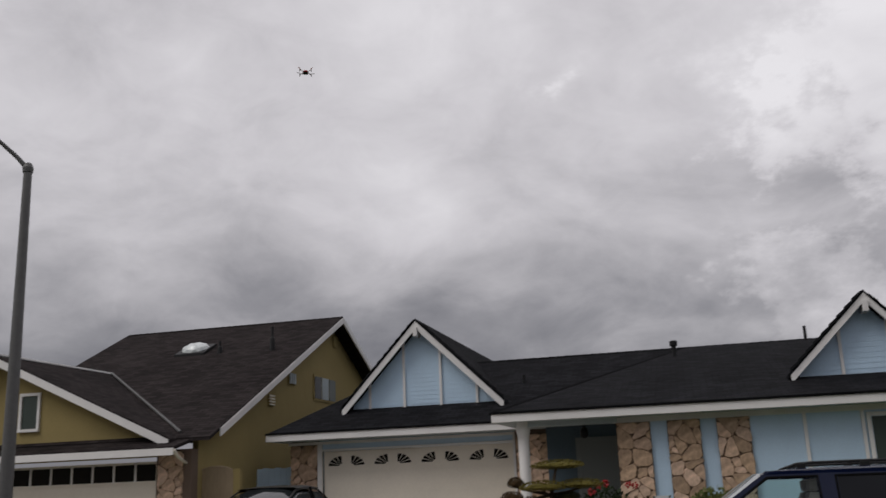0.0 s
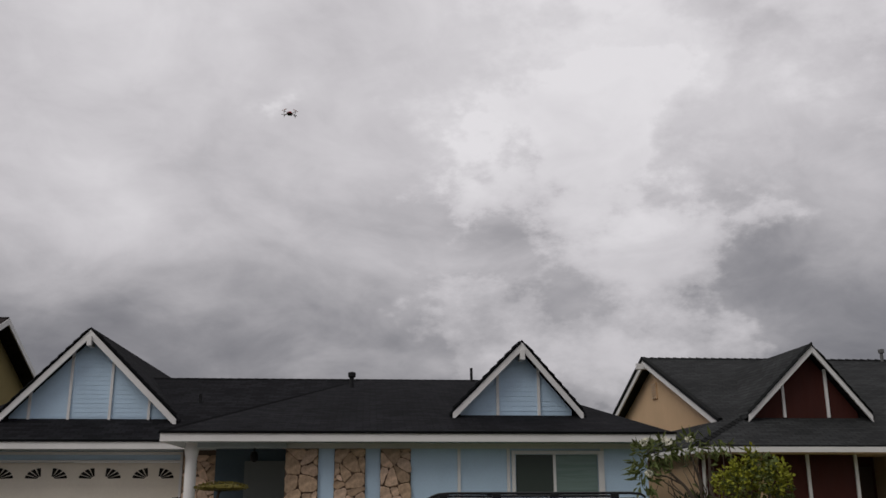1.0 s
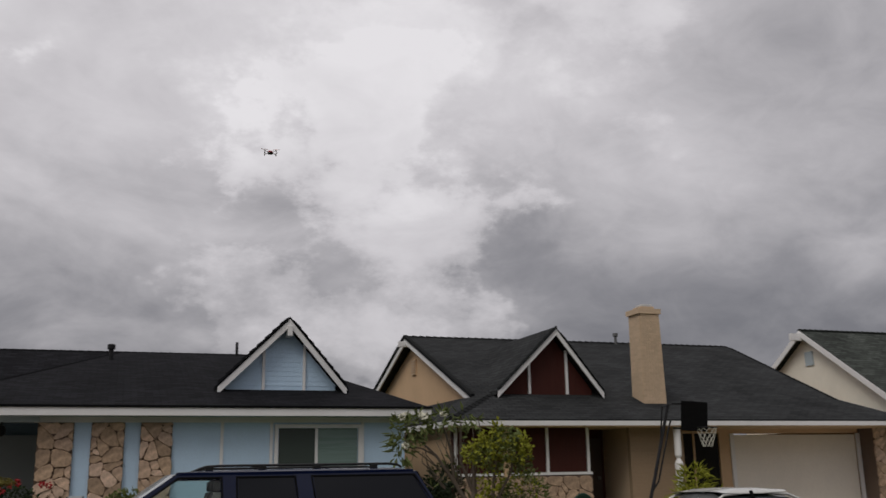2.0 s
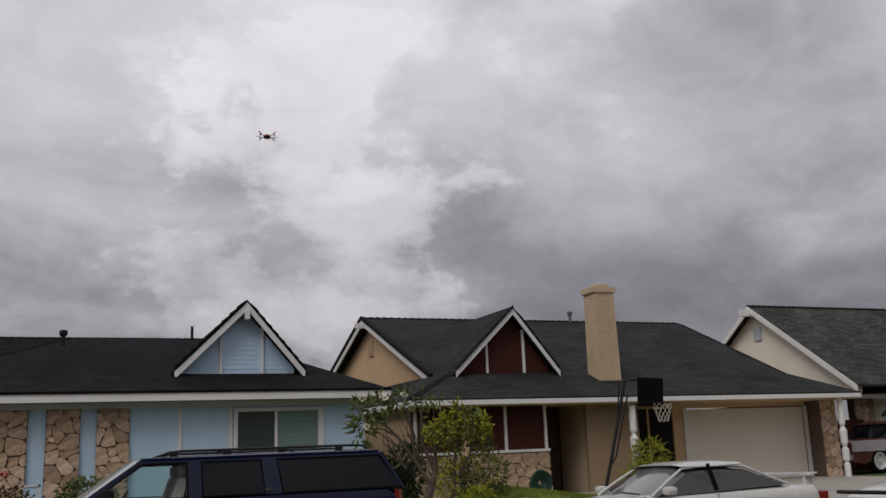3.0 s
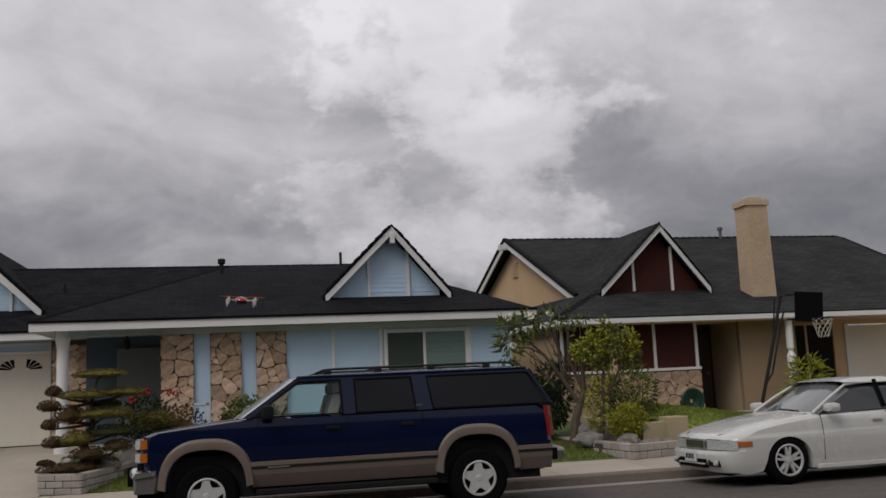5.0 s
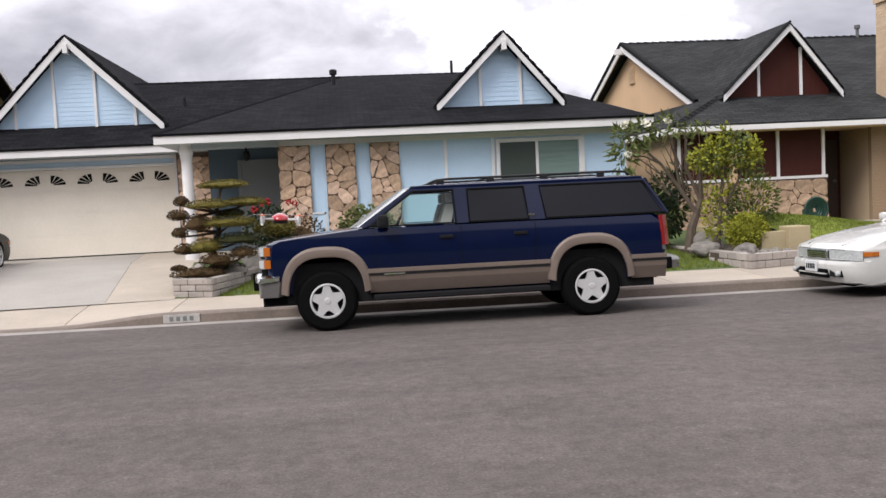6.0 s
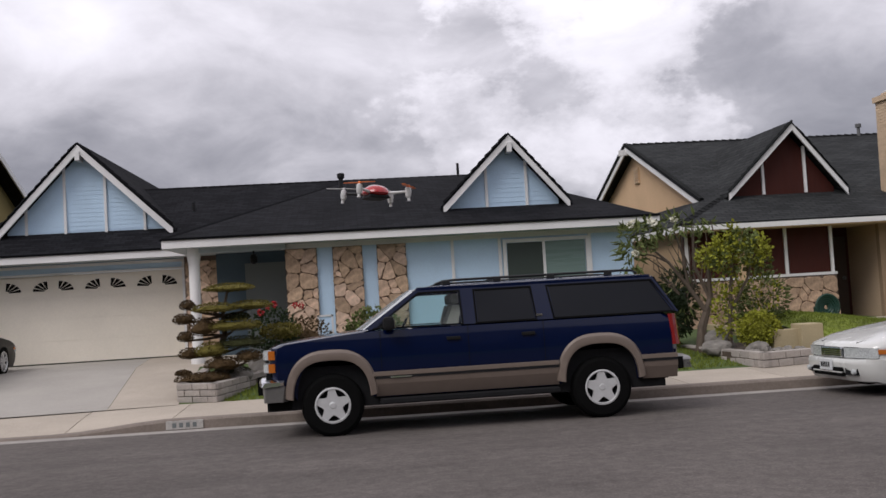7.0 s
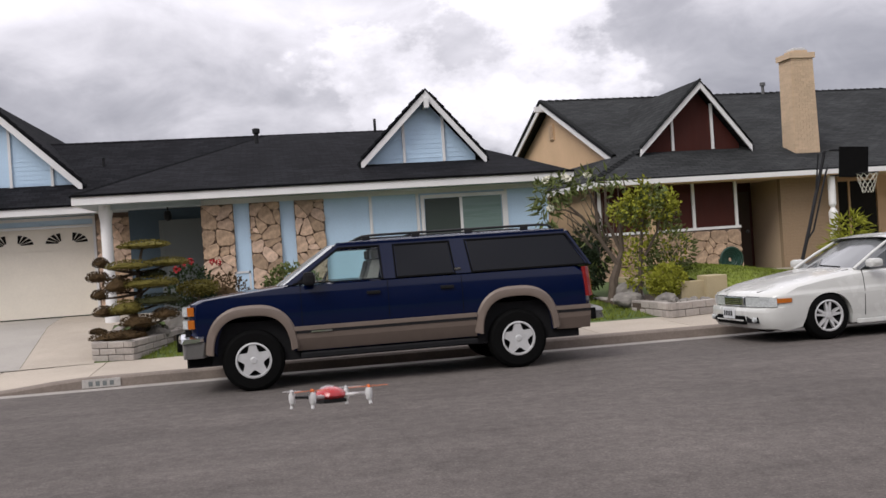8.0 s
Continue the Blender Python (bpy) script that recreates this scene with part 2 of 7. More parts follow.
M_block = mat("grey_planter_block", (0.34, 0.305, 0.275), 0.92, grain=0.12, scale=30, bump=0.5, stain=0.12, stain_scale=4, vary=0.14)
M_black = mat("black_rubber", (0.004, 0.004, 0.004), 0.85, spec=0.08, grain=0.15, scale=40, bump=0.2)
M_blackmetal = mat("black_metal", (0.009, 0.009, 0.010), 0.5, spec=0.3, grain=0.1, scale=30)
M_steel = mat("galvanised_steel", (0.12, 0.12, 0.12), 0.5, metal=0.3, grain=0.1, scale=15, stain=0.12)


def brick_mat(name, color):
    """Painted brickwork: courses and staggered joints in relief."""
    m = mat(name, color, 0.85, grain=0.1, scale=30)
    nt = m.node_tree
    N, L = nt.nodes.new, nt.links.new
    coord, sep, comb = N("ShaderNodeTexCoord"), N("ShaderNodeSeparateXYZ"), N("ShaderNodeCombineXYZ")
    brick = N("ShaderNodeTexBrick")
    brick.inputs["Scale"].default_value = 1.0
    brick.inputs["Brick Width"].default_value, brick.inputs["Row Height"].default_value, brick.inputs["Mortar Size"].default_value = 0.22, 0.078, 0.009
    L(coord.outputs["Object"], sep.inputs[0])
    L(sep.outputs[0], comb.inputs[0])
    L(sep.outputs[2], comb.inputs[1])
    L(comb.outputs[0], brick.inputs["Vector"])
    bump = N("ShaderNodeBump")
    bump.invert = True
    bump.inputs["Strength"].default_value, bump.inputs["Distance"].default_value = 1.0, 0.012
    L(brick.outputs["Fac"], bump.inputs["Height"])
    L(bump.outputs[0], nt.nodes["Principled BSDF"].inputs["Normal"])
    return m


M_brickwork = brick_mat("tan_painted_brickwork", (0.32, 0.225, 0.14))
M_glass = glass_mat("window_glass", (0.30, 0.36, 0.34), see=0.0)
M_backwall = mat("plain_dull_stucco", (0.16, 0.14, 0.12), 0.9, grain=0.3, scale=0.4, stain=0.3, stain_scale=0.15)
M_alloy_cap = mat("dull_flue_metal", (0.55, 0.55, 0.54), 0.5, metal=0.3, grain=0.1, scale=20)

# ---- mesh helpers ----


def part(name, bm, material, parent=None, label="", smooth=False, kind=""):
    """Links a bmesh as one mesh object, under a thing or a part."""
    me = bpy.data.meshes.new(name)
    bmesh.ops.recalc_face_normals(bm, faces=bm.faces)
    bm.to_mesh(me)
    bm.free()
    if smooth:
        for p in me.polygons:
            p.use_smooth = True
        me.set_sharp_from_angle(angle=radians(32))
    for one in material if isinstance(material, (list, tuple)) else [material]:
        me.materials.append(one)
    ob = new(name, me)
    if parent is not None:
        ob.parent = parent
    return tagged(ob, label=label, kind=kind)


def thing(name, label, category, at=(0, 0, 0), turn=0, group="", kind=""):
    ob = new(name)
    ob.matrix_basis = pose(*at, 0, 0, turn)
    ob.empty_display_size = 0.2
    return tagged(ob, label, category, group, kind)


def box(bm, x0, x1, y0, y1, z0, z1, bevel=0.0):
    vs = [bm.verts.new((x, y, z)) for x in (x0, x1) for y in (y0, y1) for z in (z0, z1)]
    fs = [bm.faces.new([vs[i] for i in f]) for f in ((0, 1, 3, 2), (4, 6, 7, 5), (0, 4, 5, 1), (2, 3, 7, 6), (0, 2, 6, 4), (1, 5, 7, 3))]
    if bevel:
        es = list({e for f in fs for e in f.edges})
        bmesh.ops.bevel(bm, geom=es, offset=bevel, segments=2, affect="EDGES", profile=0.6)
    return bm


def new_box(x0, x1, y0, y1, z0, z1, bevel=0.0):
    return box(bmesh.new(), x0, x1, y0, y1, z0, z1, bevel)


def prism(bm, poly, axis, a, b):
    """Extrudes a polygon along an axis from a to b; the polygon's two numbers are the other two axes in order."""
    def at(u, v, w):
        return {"x": (w, u, v), "y": (u, w, v), "z": (u, v, w)}[axis]
    lo, hi = [bm.verts.new(at(u, v, a)) for u, v in poly], [bm.verts.new(at(u, v, b)) for u, v in poly]
    n = len(poly)
    bm.faces.new(lo)
    bm.faces.new(hi[::-1])
    for i in range(n):
        bm.faces.new((lo[i], hi[i], hi[(i + 1) % n], lo[(i + 1) % n]))
    return bm


def slab(bm, pts, thick):
    """A roof plane: the polygon is its top; a UV in metres runs along the eave and up the slope."""
    uv = bm.loops.layers.uv.verify()
    pts = [Vector(p) for p in pts]
    nrm = (pts[1] - pts[0]).cross(pts[2] - pts[0]).normalized()
    if nrm.z < 0:
        nrm = -nrm
    across = Vector((0, 0, 1)).cross(nrm).normalized()
    upslope = nrm.cross(across)
    top = [bm.verts.new(p) for p in pts]
    low = [bm.verts.new(p - Vector((0, 0, thick))) for p in pts]
    faces = [bm.faces.new(top), bm.faces.new(low[::-1])]
    n = len(pts)
    faces += [bm.faces.new((top[i], low[i], low[(i + 1) % n], top[(i + 1) % n])) for i in range(n)]
    for f in faces:
        for l in f.loops:
            l[uv].uv = (l.vert.co.dot(across), l.vert.co.dot(upslope))
    return bm


def roof_planes(house, material, planes, thick):
    for k, pts in enumerate(planes):
        part("roof_plane", slab(bmesh.new(), pts, thick), material, house)


def board(bm, a, b, width, thick, down=True, out=(0, -1, 0)):
    """A trim board from a to b (its top outer edge), hanging down by width, thick towards -out."""
    a, b, o = Vector(a), Vector(b), Vector(out) * thick
    d = Vector((0, 0, -width))
    vs = [bm.verts.new(p) for p in (a, b, b + d, a + d, a - o, b - o, b + d - o, a + d - o)]
    for f in ((0, 1, 2, 3), (4, 7, 6, 5), (0, 4, 5, 1), (1, 5, 6, 2), (2, 6, 7, 3), (3, 7, 4, 0)):
        bm.faces.new([vs[i] for i in f])
    return bm


def tube(bm, pts, radii, seg=10):
    """A round tube along points with a radius at each."""
    pts = [Vector(p) for p in pts]
    if isinstance(radii, (int, float)):
        radii = [radii] * len(pts)
    rings, side = [], None
    for i, p in enumerate(pts):
        d = (pts[min(i + 1, len(pts) - 1)] - pts[max(i - 1, 0)]).normalized()
        if side is None:
            side = d.orthogonal().normalized()
        side = (side - d * side.dot(d)).normalized()
        other = d.cross(side)
        rings.append([bm.verts.new(p + radii[i] * (math.cos(k * math.tau / seg) * side + math.sin(k * math.tau / seg) * other)) for k in range(seg)])
    for r, s in zip(rings, rings[1:]):
        for k in range(seg):
            bm.faces.new((r[k], r[(k + 1) % seg], s[(k + 1) % seg], s[k]))
    bm.faces.new(rings[0][::-1])
    bm.faces.new(rings[-1])
    return bm


def lathe(bm, profile, centre=(0, 0, 0), axis="z", seg=24, caps=True):
    """Turns a profile of (radius, height) round an axis."""
    c = Vector(centre)
    rings = []
    for r, h in profile:
        ring = []
        for k in range(seg):
            a = k * math.tau / seg
            u, v = r * math.cos(a), r * math.sin(a)
            ring.append(bm.verts.new(c + Vector({"z": (u, v, h), "y": (u, h, v), "x": (h, u, v)}[axis])))
        rings.append(ring)
    for r, s in zip(rings, rings[1:]):
        for k in range(seg):
            bm.faces.new((r[k], r[(k + 1) % seg], s[(k + 1) % seg], s[k]))
    if caps:
        bm.faces.new(rings[0][::-1])
        bm.faces.new(rings[-1])
    return bm


def cells(w, h, size, rng, jitter=0.5):
    """Irregular stone outlines that fill a w by h panel: cells round scattered seeds."""
    nx, ny = max(1, round(w / size)), max(1, round(h / size))
    seeds = [((i + 0.5 + rng.uniform(-jitter, jitter)) * w / nx, (j + 0.5 + rng.uniform(-jitter, jitter)) * h / ny) for i in range(nx) for j in range(ny)]
    seeds += [(rng.uniform(0, w), rng.uniform(0, h)) for _ in range(len(seeds) // 3)]
    out = []
    for k, (sx, sy) in enumerate(seeds):
        poly = [(0, 0), (w, 0), (w, h), (0, h)]
        for j, (qx, qy) in enumerate(seeds):
            if j == k or abs(qx - sx) + abs(qy - sy) > 4.5 * size:
                continue
            mx, my, dx, dy = (sx + qx) / 2, (sy + qy) / 2, qx - sx, qy - sy
            nxt = []
            for a, b in zip(poly, poly[1:] + poly[:1]):
                da, db = (a[0] - mx) * dx + (a[1] - my) * dy, (b[0] - mx) * dx + (b[1] - my) * dy
                if da <= 0:
                    nxt.append(a)
                if (da < 0) != (db < 0) and da != db:
                    f = da / (da - db)
                    nxt.append((a[0] + f * (b[0] - a[0]), a[1] + f * (b[1] - a[1])))
            poly = nxt
            if len(poly) < 3:
                break
        if len(poly) >= 3:
            out.append(poly)
    return out


def stones(parent, x0, x1, z0, z1, y, size, rng, proud=0.045, material=None):
    """Flagstone facing on a wall that looks to -y: each stone its own piece on a mortar bed."""
    for poly in cells(x1 - x0, z1 - z0, size, rng):
        cx, cz = sum(p[0] for p in poly) / len(poly), sum(p[1] for p in poly) / len(poly)
        bm = bmesh.new()
        reach = max(math.hypot(px - cx, pz - cz) for px, pz in poly)
        if reach < 0.05:
            continue
        ring = []
        # outlines with softened, slightly wavy corners
        for (ax, az), (bx, bz) in zip(poly, poly[1:] + poly[:1]):
            for f in (0.2, 0.5, 0.8):
                wob = rng.uniform(-0.012, 0.012) * (1.6 if f == 0.5 else 0.7)
                ring.append((ax + (bx - ax) * f + wob, az + (bz - az) * f - wob))
        d = proud * rng.uniform(0.6, 1.2)
        gap = rng.uniform(0.001, 0.010)
        k0, k1 = 1 - gap / reach, 1 - (gap + 0.016) / reach
        base = [bm.verts.new(((px - cx) * k0, 0.0, (pz - cz) * k0)) for px, pz in ring]
        mid = [bm.verts.new(((px - cx) * k0, -d * 0.65, (pz - cz) * k0)) for px, pz in ring]
        top = [bm.verts.new(((px - cx) * k1, -d + rng.uniform(-0.004, 0.004), (pz - cz) * k1)) for px, pz in ring]
        n = len(ring)
        for i in range(n):
            bm.faces.new((base[i], base[(i + 1) % n], mid[(i + 1) % n], mid[i]))
            bm.faces.new((mid[i], mid[(i + 1) % n], top[(i + 1) % n], top[i]))
        bm.faces.new(top)
        ob = part("stone", bm, material or rng.choice((M_stone, M_stone_pale, M_stone_brown)), parent)
        ob.location = (x0 + cx, y, z0 + cz)


def lap_siding(bm, poly, y, step=0.11, proud=0.006):
    """Horizontal lap siding that fills a polygon in x and z on a wall that looks to -y."""
    zs = [p[1] for p in poly]

    def span(z):
        xs = []
        for (ax, az), (bx, bz) in zip(poly, poly[1:] + poly[:1]):
            if (az <= z < bz) or (bz <= z < az):
                xs.append(ax + (bx - ax) * (z - az) / (bz - az))
        return (min(xs), max(xs)) if len(xs) >= 2 else None
    z, top = min(zs), max(zs)
    while z < top - 0.02:
        z1 = min(z + step, top - 0.001)
        a, b = span(z + 0.0005), span(z1 - 0.0005)
        if a and b:
            v = [bm.verts.new(p) for p in ((a[0], y - proud, z), (a[1], y - proud, z), (b[1], y, z1), (b[0], y, z1), (a[0], y, z), (a[1], y, z))]
            bm.faces.new(v[:4])
            bm.faces.new((v[0], v[4], v[5], v[1]))
        z += step
    return bm

# ---- ground, road, kerb ----
KERB_SLOPE = -0.03


def kerb_y(x):
    return 13.5 + KERB_SLOPE * x


def strip(bm, xs, rows):
    """A sheet over stations xs; each row is (offset from the kerb line, height)."""
    grid = [[bm.verts.new((x, kerb_y(x) + o, z(x) if callable(z) else z)) for o, z in rows] for x in xs]
    for a, b in zip(grid, grid[1:]):
        for i in range(len(rows) - 1):
            bm.faces.new((a[i], b[i], b[i + 1], a[i + 1]))
    return bm


def dip(x):
    """How far the kerb drops at the two driveways."""
    def s(a, b):
        f = min(1.0, max(0.0, (x - a) / (b - a)))
        return f * f * (3 - 2 * f)
    return s(-2.6, -4.4) if x > -7 else s(-12.0, -10.2)


XS = [-220, -120, -60, -30, -20] + [-16 + 0.4 * i for i in range(100)] + [26, 30, 40, 60, 120, 220]


def build_ground():
    bm = bmesh.new()
    strip(bm, [-900, -220, -60, 60, 220, 900], [(1.0, -0.16), (900, -0.16)])
    strip(bm, [-900, 900], [(-12.0, -0.054), (-900, -0.054)])
    ground = part("ground", bm, M_lawn_soil, label="flat suburban ground that reaches the horizon", kind="structure")
    tagged(ground, category="ground")
    bm = strip(bmesh.new(), XS, [(-12.0, -0.05), (-9.5, 0.02), (-6.0, 0.09), (-3.5, 0.06), (-2.0, 0.0), (-0.35, -0.045), (-0.3, -0.047)])
    tagged(part("road", bm, M_asphalt, label="worn grey asphalt street with a low crown", kind="structure"), category="road")
    bm = strip(bmesh.new(), XS, [(-0.32, -0.044), (-0.03, -0.05), (0.0, -0.05)])
    tagged(part("gutter", bm, M_gutter, label="pale concrete gutter lip along the kerb", kind="structure"), category="gutter")

    def top(x):
        return 0.10 - 0.12 * dip(x)
    bm = strip(bmesh.new(), XS, [(-0.002, -0.09), (0.0, lambda x: top(x) - 0.03), (0.03, top), (0.16, lambda x: top(x) + 0.004), (0.17, -0.1)])
    tagged(part("kerb", bm, M_kerb, label="worn concrete kerb that dips at the driveways", kind="structure"), category="kerb")
    bm = strip(bmesh.new(), XS, [(0.162, lambda x: top(x) - 0.012), (0.9, lambda x: 0.103 - 0.05 * dip(x)), (1.75, 0.118), (1.76, -0.1)])
    walkway = tagged(part("pavement", bm, M_kerb, label="pale concrete sidewalk of cast slabs beside the kerb", kind="structure"), category="sidewalk")
    length = 1.52
    for k in range(-14, 19):
        xs = [k * length + 0.35 + (length - 0.014) * f / 4 for f in range(5)]
        bm = bmesh.new()
        upper = [[bm.verts.new((x, kerb_y(x) + o, z)) for o, z in ((0.166, top(x) + 0.001), (0.9, 0.1155 - 0.05 * dip(x)), (1.75, 0.1305))] for x in xs]
        lower = [[bm.verts.new(v.co - Vector((0, 0, 0.03))) for v in row] for row in upper]
        for a, b, c, d in zip(upper, upper[1:], lower, lower[1:]):
            for i in range(2):
                bm.faces.new((a[i], b[i], b[i + 1], a[i + 1]))
            bm.faces.new((a[0], c[0], d[0], b[0]))
            bm.faces.new((a[2], b[2], d[2], c[2]))
        for a, c in ((upper[0], lower[0]), (upper[-1], lower[-1])):
            for i in range(2):
                bm.faces.new((a[i], a[i + 1], c[i + 1], c[i]))
        part("slab", bm, M_concrete, walkway)
    # yards behind the sidewalk
    bm = bmesh.new()
    for a, b in zip(XS, XS[1:]):
        ys = [(kerb_y, 1.76, 0.12), (kerb_y, 3.8, 0.28), (kerb_y, 6.3, 0.48), (kerb_y, 40, 0.5), (kerb_y, 240, 0.5)]
        lo = [bm.verts.new((a, f(a) + o, z)) for f, o, z in ys]
        hi = [bm.verts.new((b, f(b) + o, z)) for f, o, z in ys]
        for i in range(4):
            bm.faces.new((lo[i], hi[i], hi[i + 1], lo[i + 1]))
    bmesh.ops.remove_doubles(bm, verts=bm.verts, dist=1e-4)
    tagged(part("lawn_ground", bm, M_lawn_soil, label="front yard lawn that rises to the houses", kind="structure"), category="lawn")


def paving(name, corners, material, label, lift=0.012):
    """A paved sheet over the yard, cut into short rows so that it follows the slope."""
    bm = bmesh.new()
    (x0, y0), (x1, y1), (x2, y2), (x3, y3) = corners
    prev = None
    for i in range(41):
        f = i / 40
        a, b = Vector((x0 + (x3 - x0) * f, y0 + (y3 - y0) * f, 0)), Vector((x1 + (x2 - x1) * f, y1 + (y2 - y1) * f, 0))
        for v in (a, b):
            o = v.y - kerb_y(v.x)
            v.z = lift + float(np.interp(o, [1.76, 3.8, 6.3, 40], [0.12, 0.28, 0.48, 0.5]))
        row = (bm.verts.new(a), bm.verts.new(b))
        if prev:
            bm.faces.new((prev[0], prev[1], row[1], row[0]))
        prev = row
    ob = part(name, bm, material, label=label, kind="structure")
    return tagged(ob, category="driveway")


build_ground()
# unseen wall added behind the camera so car paint and glass reflect dark
tagged(part("unseen_wall_south", new_box(-70, 70, -14.0, -13.6, -0.2, 8.0), M_backwall, label="plain unseen wall added across the street for dark reflections", kind="structure"), category="wall")
paving("driveway_slab", ((-9.9, 15.0), (-4.0, 15.2), (-5.0, 23.2), (-9.9, 23.2)), M_drive, "grey concrete driveway before the blue house")
paving("driveway_edge", ((-3.99, 15.2), (-2.9, 15.25), (-3.5, 23.2), (-4.99, 23.2)), M_concrete, "pale concrete strip beside the driveway", 0.014)
paving("porch_walk", ((-3.49, 19.4), (-1.5, 19.4), (-1.5, 22.4), (-3.49, 22.4)), M_concrete, "pale concrete porch floor", 0.016)
paving("driveway_far", ((15.8, 14.9), (21.4, 14.7), (21.4, 22.0), (15.8, 22.0)), M_drive, "grey concrete driveway before the tan house")
paving("driveway_olive", ((-17.5, 15.6), (-11.6, 15.5), (-11.6, 20.6), (-17.5, 20.6)), M_drive, "grey concrete driveway before the olive house")
paving("entry_walk", ((10.6, 19.2), (13.2, 19.2), (13.2, 21.0), (10.6, 21.0)), M_concrete, "pale concrete entry walk", 0.02)


# ---- houses ----


def gable(house, name, x0, x1, zb, xp, zp, y, back, wall_mat, roof_mat, posts, rake=0.2, lap=True, over=0.3, beam=True, thick=0.09):
    """A front gable that stands on a roof: boarded face, white rake boards, battens, ridge beam and its own roof running back."""
    wall = part("gable_wall", prism(bmesh.new(), [(x0 + 0.2, zb - 0.25), (x1 - 0.2, zb - 0.25), (x1 - 0.2, zb + 0.02), (xp, zp - 0.22), (x0 + 0.2, zb + 0.02)], "y", y + 0.02, y + 0.14), wall_mat, house)
    if lap:
        part("siding", lap_siding(bmesh.new(), [(x0 + 0.22, zb), (x1 - 0.22, zb), (xp, zp - 0.24)], y + 0.018), wall_mat, wall)
    slope_l, slope_r = (zp - zb) / (xp - x0), (zp - zb) / (x1 - xp)
    for xs in posts:
        zt = (zb + (xs - x0) * slope_l if xs < xp else zb + (x1 - xs) * slope_r) - 0.1
        part("batten", new_box(xs - 0.032, xs + 0.032, y - 0.03, y + 0.03, zb - 0.1, zt), M_white, wall)
    bm = bmesh.new()
    e = over
    slab(bm, [(x0 - 0.06, y - e, zb - 0.06 * slope_l), (xp, y - e, zp), (xp, back, zp), (x0 - 0.06, back, zb - 0.06 * slope_l)], thick)
    slab(bm, [(x1 + 0.06, y - e, zb - 0.06 * slope_r), (xp, y - e, zp), (xp, back, zp), (x1 + 0.06, back, zb - 0.06 * slope_r)], thick)
    part("gable_roof", bm, roof_mat, house)
    for xa, za in ((x0, zb), (x1, zb)):
        bm = board(bmesh.new(), (xa, y - e - 0.012, za - thick + 0.02), (xp, y - e - 0.012, zp - thick + 0.02), rake, 0.05)
        part("rake_board", bm, M_white, house)
    if beam:
        part("ridge_beam", new_box(xp - 0.055, xp + 0.055, y - e - 0.07, y, zp - thick - 0.38, zp - thick - 0.14, 0.01), M_white, house)


def ridge_caps(parent, a, b, mat_, step=0.24, w=0.11, high=0.045):
    """Short overlapping cap shingles along a ridge or hip: their rough outline shows against the sky."""
    a, b = Vector(a), Vector(b)
    d = (b - a).normalized()
    side = d.cross(Vector((0, 0, 1))).normalized()
    bm = bmesh.new()
    n = int((b - a).length / step)
    for i in range(n):
        p, q = a + d * i * step, a + d * (i + 1.15) * step
        vs = []
        for c, lift in ((p, high), (q, 0.012)):
            vs += [bm.verts.new(c + side * w + Vector((0, 0, lift - 0.06))), bm.verts.new(c + Vector((0, 0, lift))), bm.verts.new(c - side * w + Vector((0, 0, lift - 0.06)))]
        for f in ((0, 1, 4, 3), (1, 2, 5, 4), (0, 2, 1)):
            bm.faces.new([vs[k] for k in f])
    return part("ridge_cap", bm, mat_, parent, kind="stuff")


def window(house, name, x0, x1, z0, z1, y, trim=0.09, mullions=(0.5,), pane_mats=None, frame_mat=None):
    """A window set in a wall that looks to -y: trim, sashes, panes."""
    w = part(name, box(box(box(box(bmesh.new(), x0, x1, y - 0.04, y + 0.02, z1 - trim, z1), x0, x1, y - 0.06, y + 0.02, z0, z0 + trim), x0, x0 + trim, y - 0.04, y + 0.02, z0 + trim, z1 - trim), x1 - trim, x1, y - 0.04, y + 0.02, z0 + trim, z1 - trim), frame_mat or M_white, house)
    xs = [x0 + trim] + [x0 + trim + (x1 - x0 - 2 * trim) * f for f in mullions] + [x1 - trim]
    for i, (a, b) in enumerate(zip(xs, xs[1:])):
        m = pane_mats[i % len(pane_mats)] if pane_mats else M_glass
        part("pane", new_box(a + 0.02, b - 0.02, y - 0.012, y - 0.002, z0 + trim + 0.01, z1 - trim - 0.01), m, w)
        if i:
            part("mullion", new_box(a - 0.03, a + 0.03, y - 0.035, y, z0 + trim, z1 - trim), frame_mat or M_white, w)
    return w


def fan_light(parent, cx, z, y, r, left):
    """A quarter sunburst window of four wedges on the garage door."""
    bm = bmesh.new()
    for k in range(4):
        a0, a1 = math.radians(k * 22.5 + 3), math.radians(k * 22.5 + 19.5)
        pts = []
        for rr, aa in ((0.22, a0), (1, a0), (1, (a0 + a1) / 2), (1, a1), (0.22, a1)):
            u = math.cos(aa) * rr * r
            pts.append((cx + (-u if left else u), z + math.sin(aa) * rr * r * 0.68))
        prism(bm, pts, "y", y - 0.012, y - 0.002)
    part("fan_window", bm, M_darkglass, parent, "dark sunburst glass")


